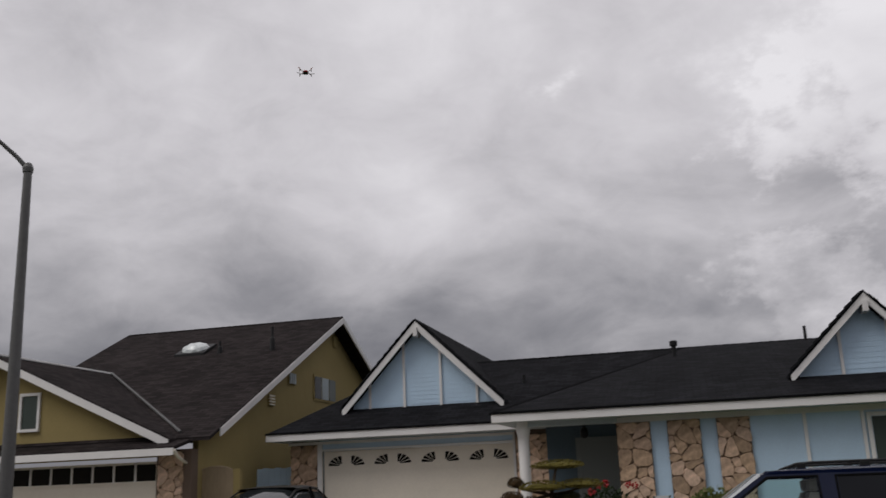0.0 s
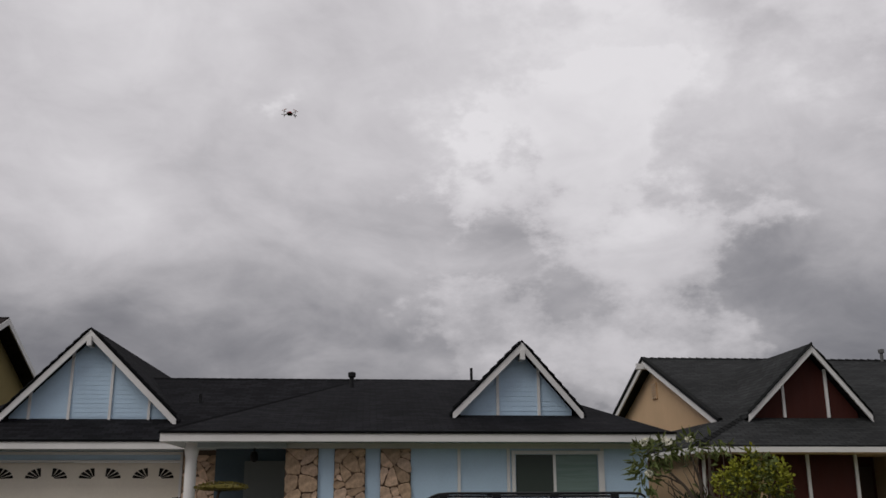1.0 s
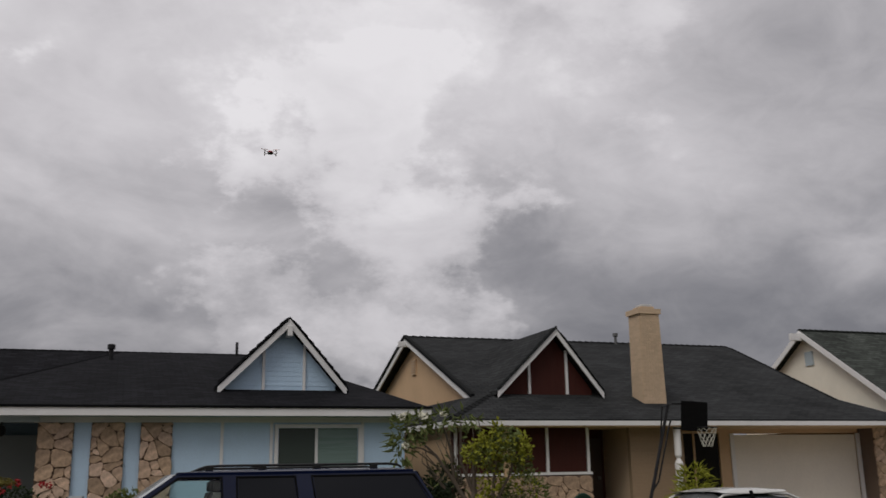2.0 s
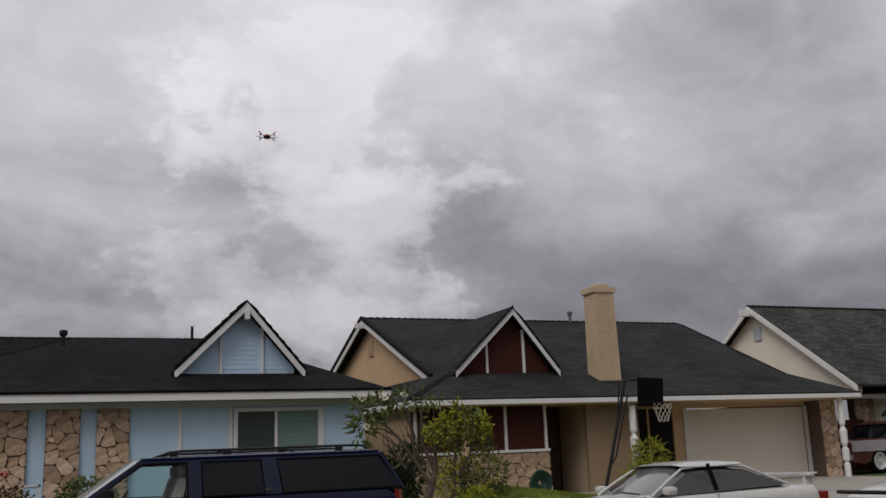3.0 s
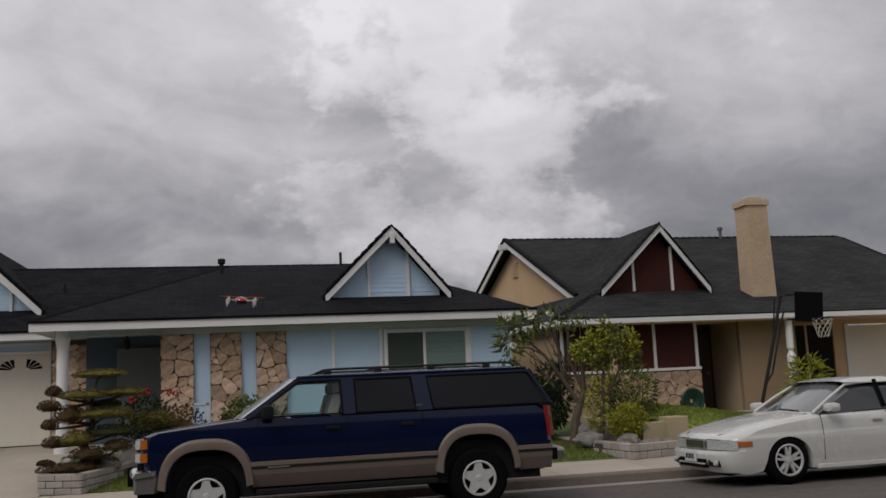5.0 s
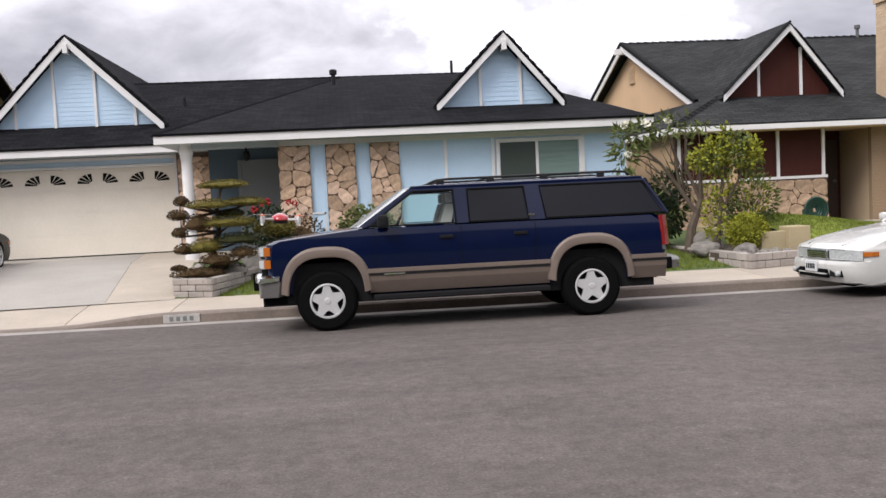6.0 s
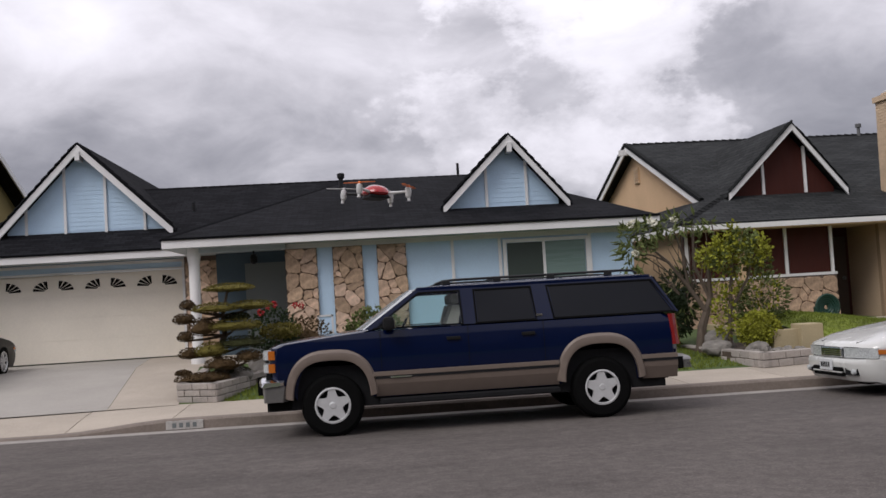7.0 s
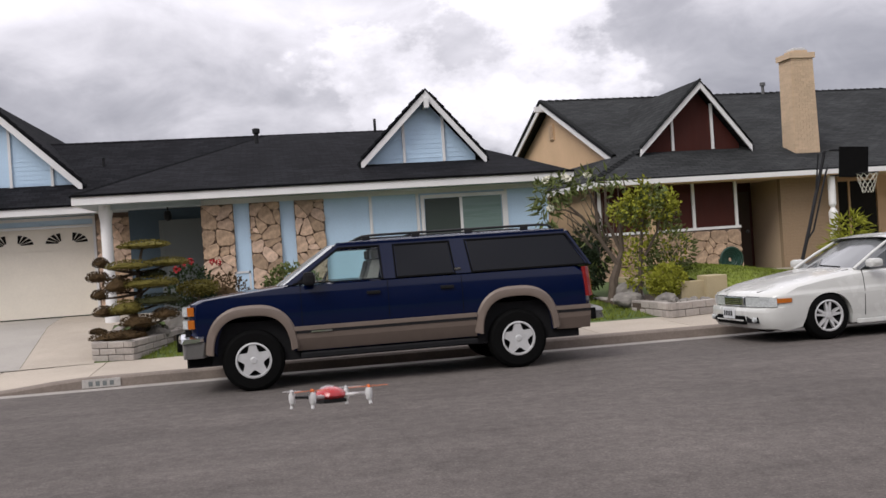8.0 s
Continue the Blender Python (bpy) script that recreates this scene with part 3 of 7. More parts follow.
def garage_door(house, x0, x1, z0, z1, y, material, fans=0, strip_panes=0, rows=4):
    door = part("garage_door", new_box(x0, x1, y + 0.02, y + 0.06, z0, z1), material, house)
    h = (z1 - z0) / rows
    for r in range(rows):
        part("door_panel", new_box(x0 + 0.01, x1 - 0.01, y - 0.005, y + 0.022, z0 + r * h + 0.0012, z0 + (r + 1) * h - 0.0012, 0.0012), material, door)
    if fans:
        pitch = (x1 - x0) / fans
        for k in range(fans):
            c = x0 + pitch * (k + 0.5)
            fan_light(door, c - 0.12, z1 - h * 0.70, y - 0.004, 0.36, True)
            fan_light(door, c + 0.12, z1 - h * 0.70, y - 0.004, 0.36, False)
    if strip_panes:
        pitch = (x1 - x0) / strip_panes
        for k in range(strip_panes):
            part("door_window", new_box(x0 + k * pitch + 0.035, x0 + (k + 1) * pitch - 0.035, y - 0.012, y - 0.004, z1 - 0.44, z1 - 0.06), M_darkglass, door)
            part("window_frame", new_box(x0 + k * pitch - 0.02, x0 + k * pitch + 0.02, y - 0.02, y - 0.004, z1 - 0.46, z1 - 0.03), M_white, door)
    return door


M_darkglass = glass_mat("dark_garage_glass", (0.012, 0.011, 0.010), 0.15, 0.0, 0.25)
M_screenpane = mat("green_grey_window_screen", (0.045, 0.06, 0.052), 0.35, grain=0.05, scale=60)
M_blindpane = mat("window_with_pale_blinds", (0.17, 0.24, 0.22), 0.3, grain=0.12, scale=3, stretch=(0.3, 1, 8))
rng = random.Random(4)


def blue_house():
    house = thing("house", "single-storey pale blue house with black shingle roof and stone panels", "house")
    ze, ye, yg = 3.1, 19.5, 22.4
    zr, yr = 5.1, 27.0
    ygr = yr
    xl, xr, gl = -3.87, 6.67, -10.27
    # roof planes: main front, its hip to the garage side, garage front, rear
    hip_x = 0.1
    roof_planes(house, M_roof_black, [
        [(xl, ye, ze), (xr, ye, ze), (xr - 2.6, yr, zr), (hip_x, yr, zr)],
        [(xl, ye, ze), (hip_x, yr, zr), (xl, ygr - 1.5, ze)],
        [(gl, yg, ze), (xl + 3.2, yg, ze), (0.12, ygr, zr), (gl + 2.5, ygr, zr)],
        [(gl, yg, ze), (gl + 2.5, ygr, zr), (gl + 2.5, ygr + 2, zr), (gl, ygr + 6, ze)],
        [(xr, ye, ze), (xr - 2.6, yr, zr), (xr - 2.6, ygr + 2, zr), (xr, ygr + 6, ze)],
        [(hip_x, yr, zr - 0.01), (xr - 2.6, yr, zr - 0.01), (xr - 2.6, ygr + 2, zr - 0.01), (hip_x, ygr + 2, zr - 0.01)],
        [(gl, ygr + 6, ze), (gl + 2.5, ygr, zr), (xr - 2.6, ygr + 2, zr), (xr, ygr + 6, ze)],
    ], 0.06)
    ridge_caps(house, (gl + 2.5, yr, zr), (xr - 2.6, yr, zr), M_roof_black, high=0.022)
    ridge_caps(house, (xl, ye, ze + 0.01), (hip_x, yr, zr), M_roof_black, high=0.02)
    # fascia and soffit
    for a, b, o in (((xl, ye, ze), (xr, ye, ze), (0, -1, 0)), ((gl, yg, ze), (xl + 0.6, yg, ze), (0, -1, 0)), ((xl, ye + 0.045, ze), (xl, yg + 0.4, ze), (-1, 0, 0)),
                    ((gl, yg + 0.045, ze), (gl, ygr + 6, ze), (-1, 0, 0)), ((xr, ye + 0.045, ze), (xr, ygr + 6, ze), (1, 0, 0))):
        o = Vector(o)
        part("fascia", board(bmesh.new(), Vector(a) + o * 0.03 - Vector((0, 0, 0.035)), Vector(b) + o * 0.03 - Vector((0, 0, 0.035)), 0.16, 0.03, out=o), M_white, house, "white painted fascia board")
        part("drip_edge", board(bmesh.new(), Vector(a) + o * 0.06 + Vector((0, 0, 0.012)), Vector(b) + o * 0.06 + Vector((0, 0, 0.012)), 0.045, 0.07, out=o), M_roof_black, house)
    part("soffit", box(box(bmesh.new(), xl + 0.01, xr - 0.02, ye + 0.01, 23.4, 2.905, 2.93), gl + 0.01, xl, yg + 0.01, 23.4, 2.9, 2.925), M_bluetrim, house)
    # walls
    part("wall", new_box(-1.42, 6.2, 20.0, 20.15, 0.4, 2.9), M_blue, house, "pale blue painted front wall")
    part("wall", new_box(6.05, 6.2, 20.15, 33, 0.4, 2.9), M_blue, house)
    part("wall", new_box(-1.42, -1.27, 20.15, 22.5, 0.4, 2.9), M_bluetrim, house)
    part("porch_wall", new_box(-3.2, -1.42, 22.3, 22.45, 0.4, 2.9), M_shadedblue, house, "dark blue stucco porch wall, darkened further for porch shade")
    part("garage_wall", new_box(-9.95, -9.15, 23.22, 23.4, 0.4, 2.9), M_mortar, house)
    part("garage_wall", new_box(-4.05, -3.2, 22.9, 23.05, 0.4, 2.9), M_mortar, house)
    part("porch_wall", new_box(-3.2, -3.05, 22.45, 23.3, 0.4, 2.9), M_shadedblue, house)
    part("garage_wall", new_box(-9.95, -9.8, 23.4, 33, 0.4, 2.9), M_blue, house)
    part("header", new_box(-9.15, -4.05, 23.17, 23.35, 2.69, 2.9), M_blue, house)
    part("frieze", new_box(-1.5, 6.25, 19.95, 20.0, 2.79, 2.9), M_white, house, "white frieze board under the eave")
    part("frieze", new_box(-9.98, -3.1, 23.11, 23.165, 2.81, 2.88), M_white, house)
    for x0, x1 in ((-9.2, -9.08), (-4.15, -4.03)):
        part("door_jamb", new_box(x0, x1, 23.125, 23.2, 0.45, 2.805), M_white, house)
    part("door_head", new_box(-9.08, -4.15, 23.13, 23.168, 2.63, 2.685), M_white, house)
    garage_door(house, -9.07, -4.16, 0.52, 2.63, 23.24, M_garage, fans=4)
    # stone panels on the front wall and beside the garage
    for x0, x1 in ((-1.42, -0.75), (-0.42, 0.22), (0.53, 1.16)):
        bed = part("stone_panel", new_box(x0, x1, 19.96, 20.0, 0.4, 2.79), M_mortar, house, "tan flagstone facing with dark joints")
        stones(bed, x0, x1, 0.42, 2.79, 19.96, 0.27, rng)
    for x0, x1, y in ((-9.95, -9.22, 23.22), (-4.02, -3.2, 22.9)):
        bed = part("stone_panel", new_box(x0, x1, y - 0.03, y, 0.4, 2.79), M_mortar, house, "tan flagstone facing with dark joints")
        stones(bed, x0, x1, 0.42, 2.79, y - 0.03, 0.31, rng)
    # battens and bedroom window
    for x in (2.17, 3.21, 5.22):
        part("batten", new_box(x - 0.032, x + 0.032, 19.96, 20.0, 0.6, 2.79), M_white, house)
    window(house, "window", 3.28, 5.2, 1.5, 2.75, 19.99, 0.075, (0.47,), [M_screenpane, M_blindpane])
    # porch door and lantern
    door = part("door", new_box(-2.45, -1.5, 22.24, 22.29, 0.52, 2.55), M_door_grey, house, "grey screen door")
    part("door_frame", box(box(box(bmesh.new(), -2.53, -2.45, 22.22, 22.3, 0.5, 2.55), -1.5, -1.43, 22.22, 22.3, 0.5, 2.55), -2.53, -1.43, 22.22, 22.3, 2.55, 2.63), M_door_grey, door)
    part("porch_lantern", lathe(bmesh.new(), [(0.02, 2.9), (0.02, 2.82), (0.07, 2.80), (0.09, 2.72), (0.08, 2.62), (0.03, 2.58)], (-2.25, 21.6, 0)), M_blackmetal, house, "dark hanging porch lantern")
    # post
    post = part("porch_post", lathe(bmesh.new(), [(0.15, 0.45), (0.15, 0.6), (0.115, 0.65), (0.115, 2.55), (0.12, 2.6), (0.145, 2.74), (0.145, 2.91)], (-3.32, 19.92, 0), seg=20), M_white, house, "round white porch post", smooth=False)
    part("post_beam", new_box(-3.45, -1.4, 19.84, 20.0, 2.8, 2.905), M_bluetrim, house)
    gable(house, "garage_gable", -8.64, -4.38, 3.74, -6.6, 5.91, 23.75, 34, M_blue, M_roof_black, (-7.97, -7.03, -6.05, -5.11), rake=0.2)
    for xa in (-8.64, -4.38):
        ridge_caps(house, (xa, 23.47, 3.76), (-6.6, 23.47, 5.93), M_roof_black, w=0.07, high=0.05)
    for xa in (2.15, 5.12):
        ridge_caps(house, (xa, 21.12, 3.73), (3.755, 21.12, 5.32), M_roof_black, w=0.07, high=0.05)
    gable(house, "window_gable", 2.15, 5.12, 3.71, 3.755, 5.305, 21.4, 28, M_blue, M_roof_black, (3.21, 4.16), rake=0.175)
    # roof pipes
    part("vent_pipe", lathe(bmesh.new(), [(0.06, 4.6), (0.06, 4.97), (0.1, 5.0), (0.105, 5.11), (0.07, 5.13)], (-0.19, 25.6, 0), seg=14), M_blackmetal, house)
    part("vent_pipe", lathe(bmesh.new(), [(0.04, 4.6), (0.04, 5.42), (0.045, 5.43)], (3.22, yr - 0.2, 0), seg=12), M_blackmetal, house)
    part("vent_pipe", lathe(bmesh.new(), [(0.04, 3.8), (0.04, 4.42), (0.05, 4.43)], (-4.1, 25.0, 0), seg=12), M_blackmetal, house)


def tan_house():
    house = thing("house", "tan house with grey shingle roof, dark red panels and brick chimney", "house")
    P, ze, ye = 0.40, 2.9, 20.4
    yr = 28.0
    zr = ze + P * (yr - ye)
    xl, xr = 7.45, 21.5
    roof_planes(house, M_roof_grey, [
        [(8.68, 22.1, 3.58), (8.68, yr, zr), (20.95, yr, zr), (20.3, 22.1, 3.58)],
        [(xl, ye, ze), (xr, ye, ze), (20.4, 22.1, 3.58), (8.7, 22.1, 3.58)],
        [(xl, ye, ze), (8.7, 22.1, 3.58), (8.7, 26, 3.58), (xl, 26, ze)],
        [(xr, ye, ze), (20.4, 22.1, 3.58), (20.4, 26, 3.58), (xr, 26, ze)],
        [(8.68, yr, zr), (20.95, yr, zr), (20.95, 36, ze), (8.68, 36, ze)],
    ], 0.07)
    ridge_caps(house, (8.68, yr, zr), (20.95, yr, zr), M_roof_grey)
    for x, y, z, px, pz in ((9.33, 21.95, 3.77, 11.07, 5.45), (12.42, 21.95, 3.77, 11.07, 5.45)):
        ridge_caps(house, (x, y, z), (px, y, pz), M_roof_grey, w=0.07)
    ridge_caps(house, (8.68, 22.1, 3.6), (8.68, yr, zr), M_roof_grey, w=0.07)
    ridge_caps(house, (xl, ye, ze + 0.01), (9.3, 22.3, 3.66), M_roof_grey)
    ridge_caps(house, (20.3, 22.1, 3.58), (20.95, yr, zr), M_roof_grey)
    part("end_wall", prism(bmesh.new(), [(22.2, 2.8), (33.5, 2.8), (33.5, 3.7), (yr, zr - 0.2), (22.2, 3.5)], "x", 20.1, 20.25), M_tan, house)
    part("fascia", board(bmesh.new(), (xl, ye - 0.03, ze - 0.04), (xr, ye - 0.03, ze - 0.04), 0.115, 0.03), M_white, house, "white painted fascia board")
    part("fascia", board(bmesh.new(), (xl - 0.03, ye, ze - 0.04), (xl - 0.03, 26, ze - 0.04), 0.14, 0.03, out=(-1, 0, 0)), M_white, house)
    part("soffit", new_box(xl, xr, ye, 22.2, 2.72, 2.75), M_tan, house)
    # gable end that looks along the street
    part("end_wall", prism(bmesh.new(), [(20.9, 0.4), (33.5, 0.4), (33.5, 3.7), (yr, zr - 0.2), (22.4, 3.62), (20.9, 2.8)], "x", 9.0, 9.16), M_tan, house, "tan stucco gable end wall")
    for y0, z0 in ((22.1, 3.58), (36, ze)):
        part("rake_board", board(bmesh.new(), (8.66, y0, z0 - 0.04), (8.66, yr, zr - 0.04), 0.2, 0.04, out=(-1, 0, 0)), M_white, house)
        part("rake_cap", board(bmesh.new(), (8.62, y0, z0 + 0.05), (8.62, yr, zr + 0.05), 0.1, 0.12, out=(-1, 0, 0)), M_roof_grey, house)
    part("ridge_beam", new_box(8.45, 9.05, yr - 0.06, yr + 0.06, zr - 0.34, zr - 0.17), M_white, house)
    vent = part("gable_vent", new_box(8.96, 9.01, yr - 0.22, yr + 0.22, zr - 1.25, zr - 0.75), M_tan, house)
    for k in range(6):
        part("slat", new_box(8.935, 8.98, yr - 0.2, yr + 0.2, zr - 1.22 + k * 0.08, zr - 1.18 + k * 0.08), M_brick_tan, vent)
    # front walls: dark red panels over a stone base, entry recess, brick wall, window, garage
    part("wall", new_box(7.72, 11.4, 21.0, 21.15, 0.4, 2.75), M_red, house, "dark red panelled front wall")
    part("wall", new_box(7.72, 7.87, 21.15, 26, 0.4, 2.75), M_tan, house)
    for x in (7.78, 9.05, 10.2, 11.33):
        part("batten", new_box(x - 0.035, x + 0.035, 20.955, 21.0, 1.62, 2.75), M_white, house)
    part("sill_board", new_box(7.7, 11.42, 20.94, 21.0, 1.57, 1.635), M_white, house)
    bed = part("stone_base", new_box(7.72, 11.4, 20.95, 21.0, 0.4, 1.55), M_mortar, house, "tan flagstone wainscot")
    stones(bed, 7.72, 11.4, 0.42, 1.54, 20.95, 0.34, rng, material=M_stone_brown)
    part("entry_wall", new_box(11.25, 11.4, 21.15, 22.6, 0.4, 2.75), M_door_dark, house)
    part("entry_wall", new_box(11.4, 13.0, 22.5, 22.65, 0.4, 2.75), M_red, house)
    door = part("door", new_box(11.6, 12.5, 22.44, 22.49, 0.52, 2.5), M_door_dark, house, "dark brown front door")
    part("door_knob", lathe(bmesh.new(), [(0.02, 0.0), (0.04, -0.03), (0.05, -0.07), (0.02, -0.09)], (12.38, 22.44, 1.45), "y", 12), M_steel, door)
    part("brick_wall", new_box(12.6, 14.2, 21.06, 21.2, 0.4, 2.75), M_brickwork, house, "tan painted brick wall")
    part("entry_wall", new_box(12.6, 12.75, 21.2, 22.5, 0.4, 2.75), M_brick_tan, house)
    part("wall", new_box(14.2, 16.1, 22.0, 22.15, 0.4, 2.75), M_tan, house)
    part("wall", new_box(14.05, 14.2, 21.2, 22.15, 0.4, 2.75), M_tan, house)
    window(house, "window", 14.25, 16.0, 0.95, 2.66, 21.99, 0.05, (0.5,), [M_darkglass], M_tan)
    part("wall", new_box(16.1, 16.35, 22.0, 22.15, 0.4, 2.75), M_tan, house)
    part("header", new_box(16.35, 20.85, 22.0, 22.15, 2.6, 2.75), M_tan, house)
    for x0, x1 in ((16.33, 16.45), (20.75, 20.87)):
        part("door_jamb", new_box(x0, x1, 21.95, 22.0, 0.45, 2.6), M_white, house)
    garage_door(house, 16.45, 20.75, 0.5, 2.56, 22.03, M_garage)
    part("stone_pier", new_box(20.9, 21.5, 21.5, 22.1, 0.4, 2.75), M_mortar, house)
    pier = part("stone_facing", new_box(20.9, 21.5, 21.46, 21.5, 0.4, 2.75), M_mortar, house)
    stones(pier, 20.9, 21.5, 0.42, 2.74, 21.46, 0.3, rng)
    part("wall", new_box(21.35, 21.5, 22.1, 33, 0.4, 2.75), M_tan, house)
    gable(house, "front_gable", 9.33, 12.42, 3.76, 11.07, 5.44, 22.25, 27.5, M_red, M_roof_grey, (10.36, 11.47), rake=0.16, lap=False, beam=False)
    # chimney of painted brick
    ch = part("chimney", prism(bmesh.new(), [(13.44, 3.0), (14.14, 3.0), (14.08, 5.93), (13.48, 5.93)], "y", 21.62, 22.2), M_brick_tan, house, "tan painted brick chimney")
    part("flue", new_box(13.62, 13.96, 21.72, 22.08, 5.80, 6.13, 0.02), M_alloy_cap, ch)
    part("chimney_cap", box(box(bmesh.new(), 13.41, 14.13, 21.57, 22.24, 5.84, 5.98), 13.58, 14.0, 21.7, 22.1, 5.98, 6.06), M_brick_tan, ch)
    rows, bh = 37, 0.0766
    for side in range(2):
        for r in range(rows):
            z = 3.02 + r * bh
            f = (z - 3.0) / 2.78
            a, b = (13.44 + 0.04 * f, 14.14 - 0.06 * f) if side == 0 else (21.62, 22.2)
            n = 4 if side == 0 else 3
            off = 0.5 if r % 2 else 0.0
            edges = [a] + [a + (b - a) * (k + off) / n for k in range(0 if off else 1, n)] + [b]
            for u, v in zip(edges, edges[1:]):
                if v - u < 0.05:
                    continue
                if side == 0:
                    bm = new_box(u + 0.003, v - 0.003, 21.606, 21.625, z, z + bh - 0.007)
                else:
                    bm = new_box(13.426 + 0.04 * f, 13.445 + 0.04 * f, u + 0.003, v - 0.003, z, z + bh - 0.007)
                part("brick", bm, M_brick_tan, ch)
    part("vent_pipe", lathe(bmesh.new(), [(0.05, 5.5), (0.05, 6.15), (0.09, 6.16), (0.09, 6.27)], (16.3, yr - 0.1, 0), seg=12), M_steel, house)
    part("vent_pipe", lathe(bmesh.new(), [(0.04, 4.9), (0.04, 5.45), (0.06, 5.46)], (9.9, 26.9, 0), seg=10), M_steel, house)


def olive_house():
    house = thing("house", "two-storey olive yellow stucco house with dark brown shingle roof", "house")
    ye, ze, yr, zr = 20.3, 3.0, 29.0, 7.17
    xr, xl = -10.7, -18.7
    P = (zr - ze) / (yr - ye)
    yw, xa, za = 20.05, -16.6, 5.28
    roof_planes(house, M_roof_brown, [
        [(xr, ye, ze), (xr, yr, zr), (xl, yr, zr), (xl + 0.2, ye, ze)],
        [(xr, yr, zr), (xl, yr, zr), (xl + 0.2, 37.7, ze), (xr, 37.7, ze)],
        [(xa, yw, za), (-11.55, yw, 2.98), (-11.55, 22, 2.98), (xa, 26.5, za)],
        [(xa, yw, za), (-21.65, yw, 2.98), (-21.65, 22, 2.98), (xa, 26.5, za)],
        [(-21.8, 19.6, 2.78), (-11.2, 19.6, 2.78), (-11.2, 20.65, 3.05), (-21.8, 20.65, 3.05)],
    ], 0.08)
    ridge_caps(house, (xr, yr, zr), (xl, yr, zr), M_roof_brown, high=0.02)
    part("ridge_flashing", tube(bmesh.new(), [(xa, yw, za + 0.02), (xa, 25.1, za + 0.02)], 0.04, 6), M_white, house)
    part("valley_flashing", tube(bmesh.new(), [(xa, 25.06, za + 0.04), (-11.6, 20.55, 3.16)], 0.035, 6), M_steel, house)
    part("rake_board", board(bmesh.new(), (-11.6, yw - 0.03, 2.96), (xa, yw - 0.03, za - 0.03), 0.19, 0.04), M_white, house)
    part("rake_board", board(bmesh.new(), (-21.6, yw - 0.03, 2.96), (xa, yw - 0.03, za - 0.03), 0.19, 0.04), M_white, house)
    for y0, z0 in ((ye + 0.5, ze + 0.24), (37.7, ze)):
        part("rake_board", board(bmesh.new(), (xr + 0.03, y0, z0 - 0.03), (xr + 0.03, yr, zr - 0.03), 0.19, 0.04, out=(1, 0, 0)), M_white, house)
    part("fascia", board(bmesh.new(), (-21.8, 19.57, 2.75), (-11.2, 19.57, 2.75), 0.16, 0.04), M_white, house, "pale fascia with a gutter")
    part("rain_pipe", tube(bmesh.new(), [(-11.2, 19.6, 2.7), (-11.25, 19.9, 2.55), (-11.35, 20.5, 2.4), (-11.35, 20.55, 0.5)], 0.04, 8), M_cream, house)
    # walls
    part("end_wall", prism(bmesh.new(), [(20.7, 0.4), (36.8, 0.4), (36.8, 3.2), (yr, zr - 0.15), (20.7, 3.1)], "x", -11.35, -11.2), M_olive, house, "olive yellow stucco gable end wall")
    part("front_wall", prism(bmesh.new(), [(-21.3, 2.6), (-11.9, 2.6), (-11.9, 3.0), (xa, za - 0.2), (-21.3, 3.0)], "y", 20.45, 20.6), M_olive, house)
    part("front_wall", new_box(-22, -17.3, 20.45, 20.6, 0.4, 2.6), M_olive, house)
    bed = part("stone_pier", new_box(-12.1, -11.2, 20.4, 20.7, 0.4, 2.75), M_mortar, house, "flagstone corner pier")
    stones(bed, -12.05, -11.4, 0.42, 2.7, 20.4, 0.33, rng)
    garage_door(house, -17.3, -12.12, 0.5, 2.5, 20.47, M_garage, strip_panes=9)
    window(house, "window", -16.0, -15.4, 3.35, 4.3, 20.44, 0.07, (), [M_screenpane])
    # windows and vents of the gable end
    w = part("window", new_box(-11.2, -11.17, 27.65, 29.55, 4.38, 5.2), M_olive, house)
    for k in range(3):
        part("pane", new_box(-11.17, -11.155, 27.72 + k * 0.6, 28.26 + k * 0.6, 4.45, 5.13), (M_darkglass, M_bluetrim, M_screenpane)[k], w)
    part("gable_vent", new_box(-11.2, -11.15, 29.35, 29.7, 6.25, 6.62), M_olive, house)
    v = part("wall_vent", new_box(-11.2, -11.16, 25.75, 26.25, 4.72, 5.06), M_olive, house)
    for k in range(3):
        part("slat", new_box(-11.16, -11.13, 25.79 + k * 0.16, 25.89 + k * 0.16, 4.74, 5.04), M_bluetrim, v)
    v = part("wall_vent", new_box(-11.2, -11.16, 24.42, 24.76, 4.0, 4.32), M_olive, house)
    for k in range(4):
        part("slat", new_box(-11.16, -11.13, 24.42, 24.76, 4.02 + k * 0.08, 4.06 + k * 0.08), M_cream, v)
    # skylight and pipes
    def on_roof(x, y):
        return (x, y, ze + P * (y - ye))
    x, y, z = on_roof(-14.7, 26.6)
    sk = part("skylight", slab(bmesh.new(), [(x - 0.5, y - 0.4, z - 0.4 * P + 0.08), (x + 0.5, y - 0.4, z - 0.4 * P + 0.08), (x + 0.5, y + 0.4, z + 0.4 * P + 0.08), (x - 0.5, y + 0.4, z + 0.4 * P + 0.08)], 0.08), M_blackmetal, house, "bright domed skylight")
    bm = bmesh.new()
    bmesh.ops.create_icosphere(bm, subdivisions=2, radius=1, matrix=Matrix.LocRotScale((x, y, z + 0.07), Euler((math.atan(P), 0, 0)), (0.46, 0.37, 0.2)))
    part("dome", bm, M_dome, sk)
    for px, py, h in ((-11.9, 26.2, 0.7), (-13.7, 26.3, 0.35)):
        x, y, z = on_roof(px, py)
        part("vent_pipe", lathe(bmesh.new(), [(0.09, z - 0.1), (0.07, z + h * 0.5), (0.04, z + h * 0.55), (0.04, z + h)], (x, y, 0), seg=10), M_blackmetal, house)


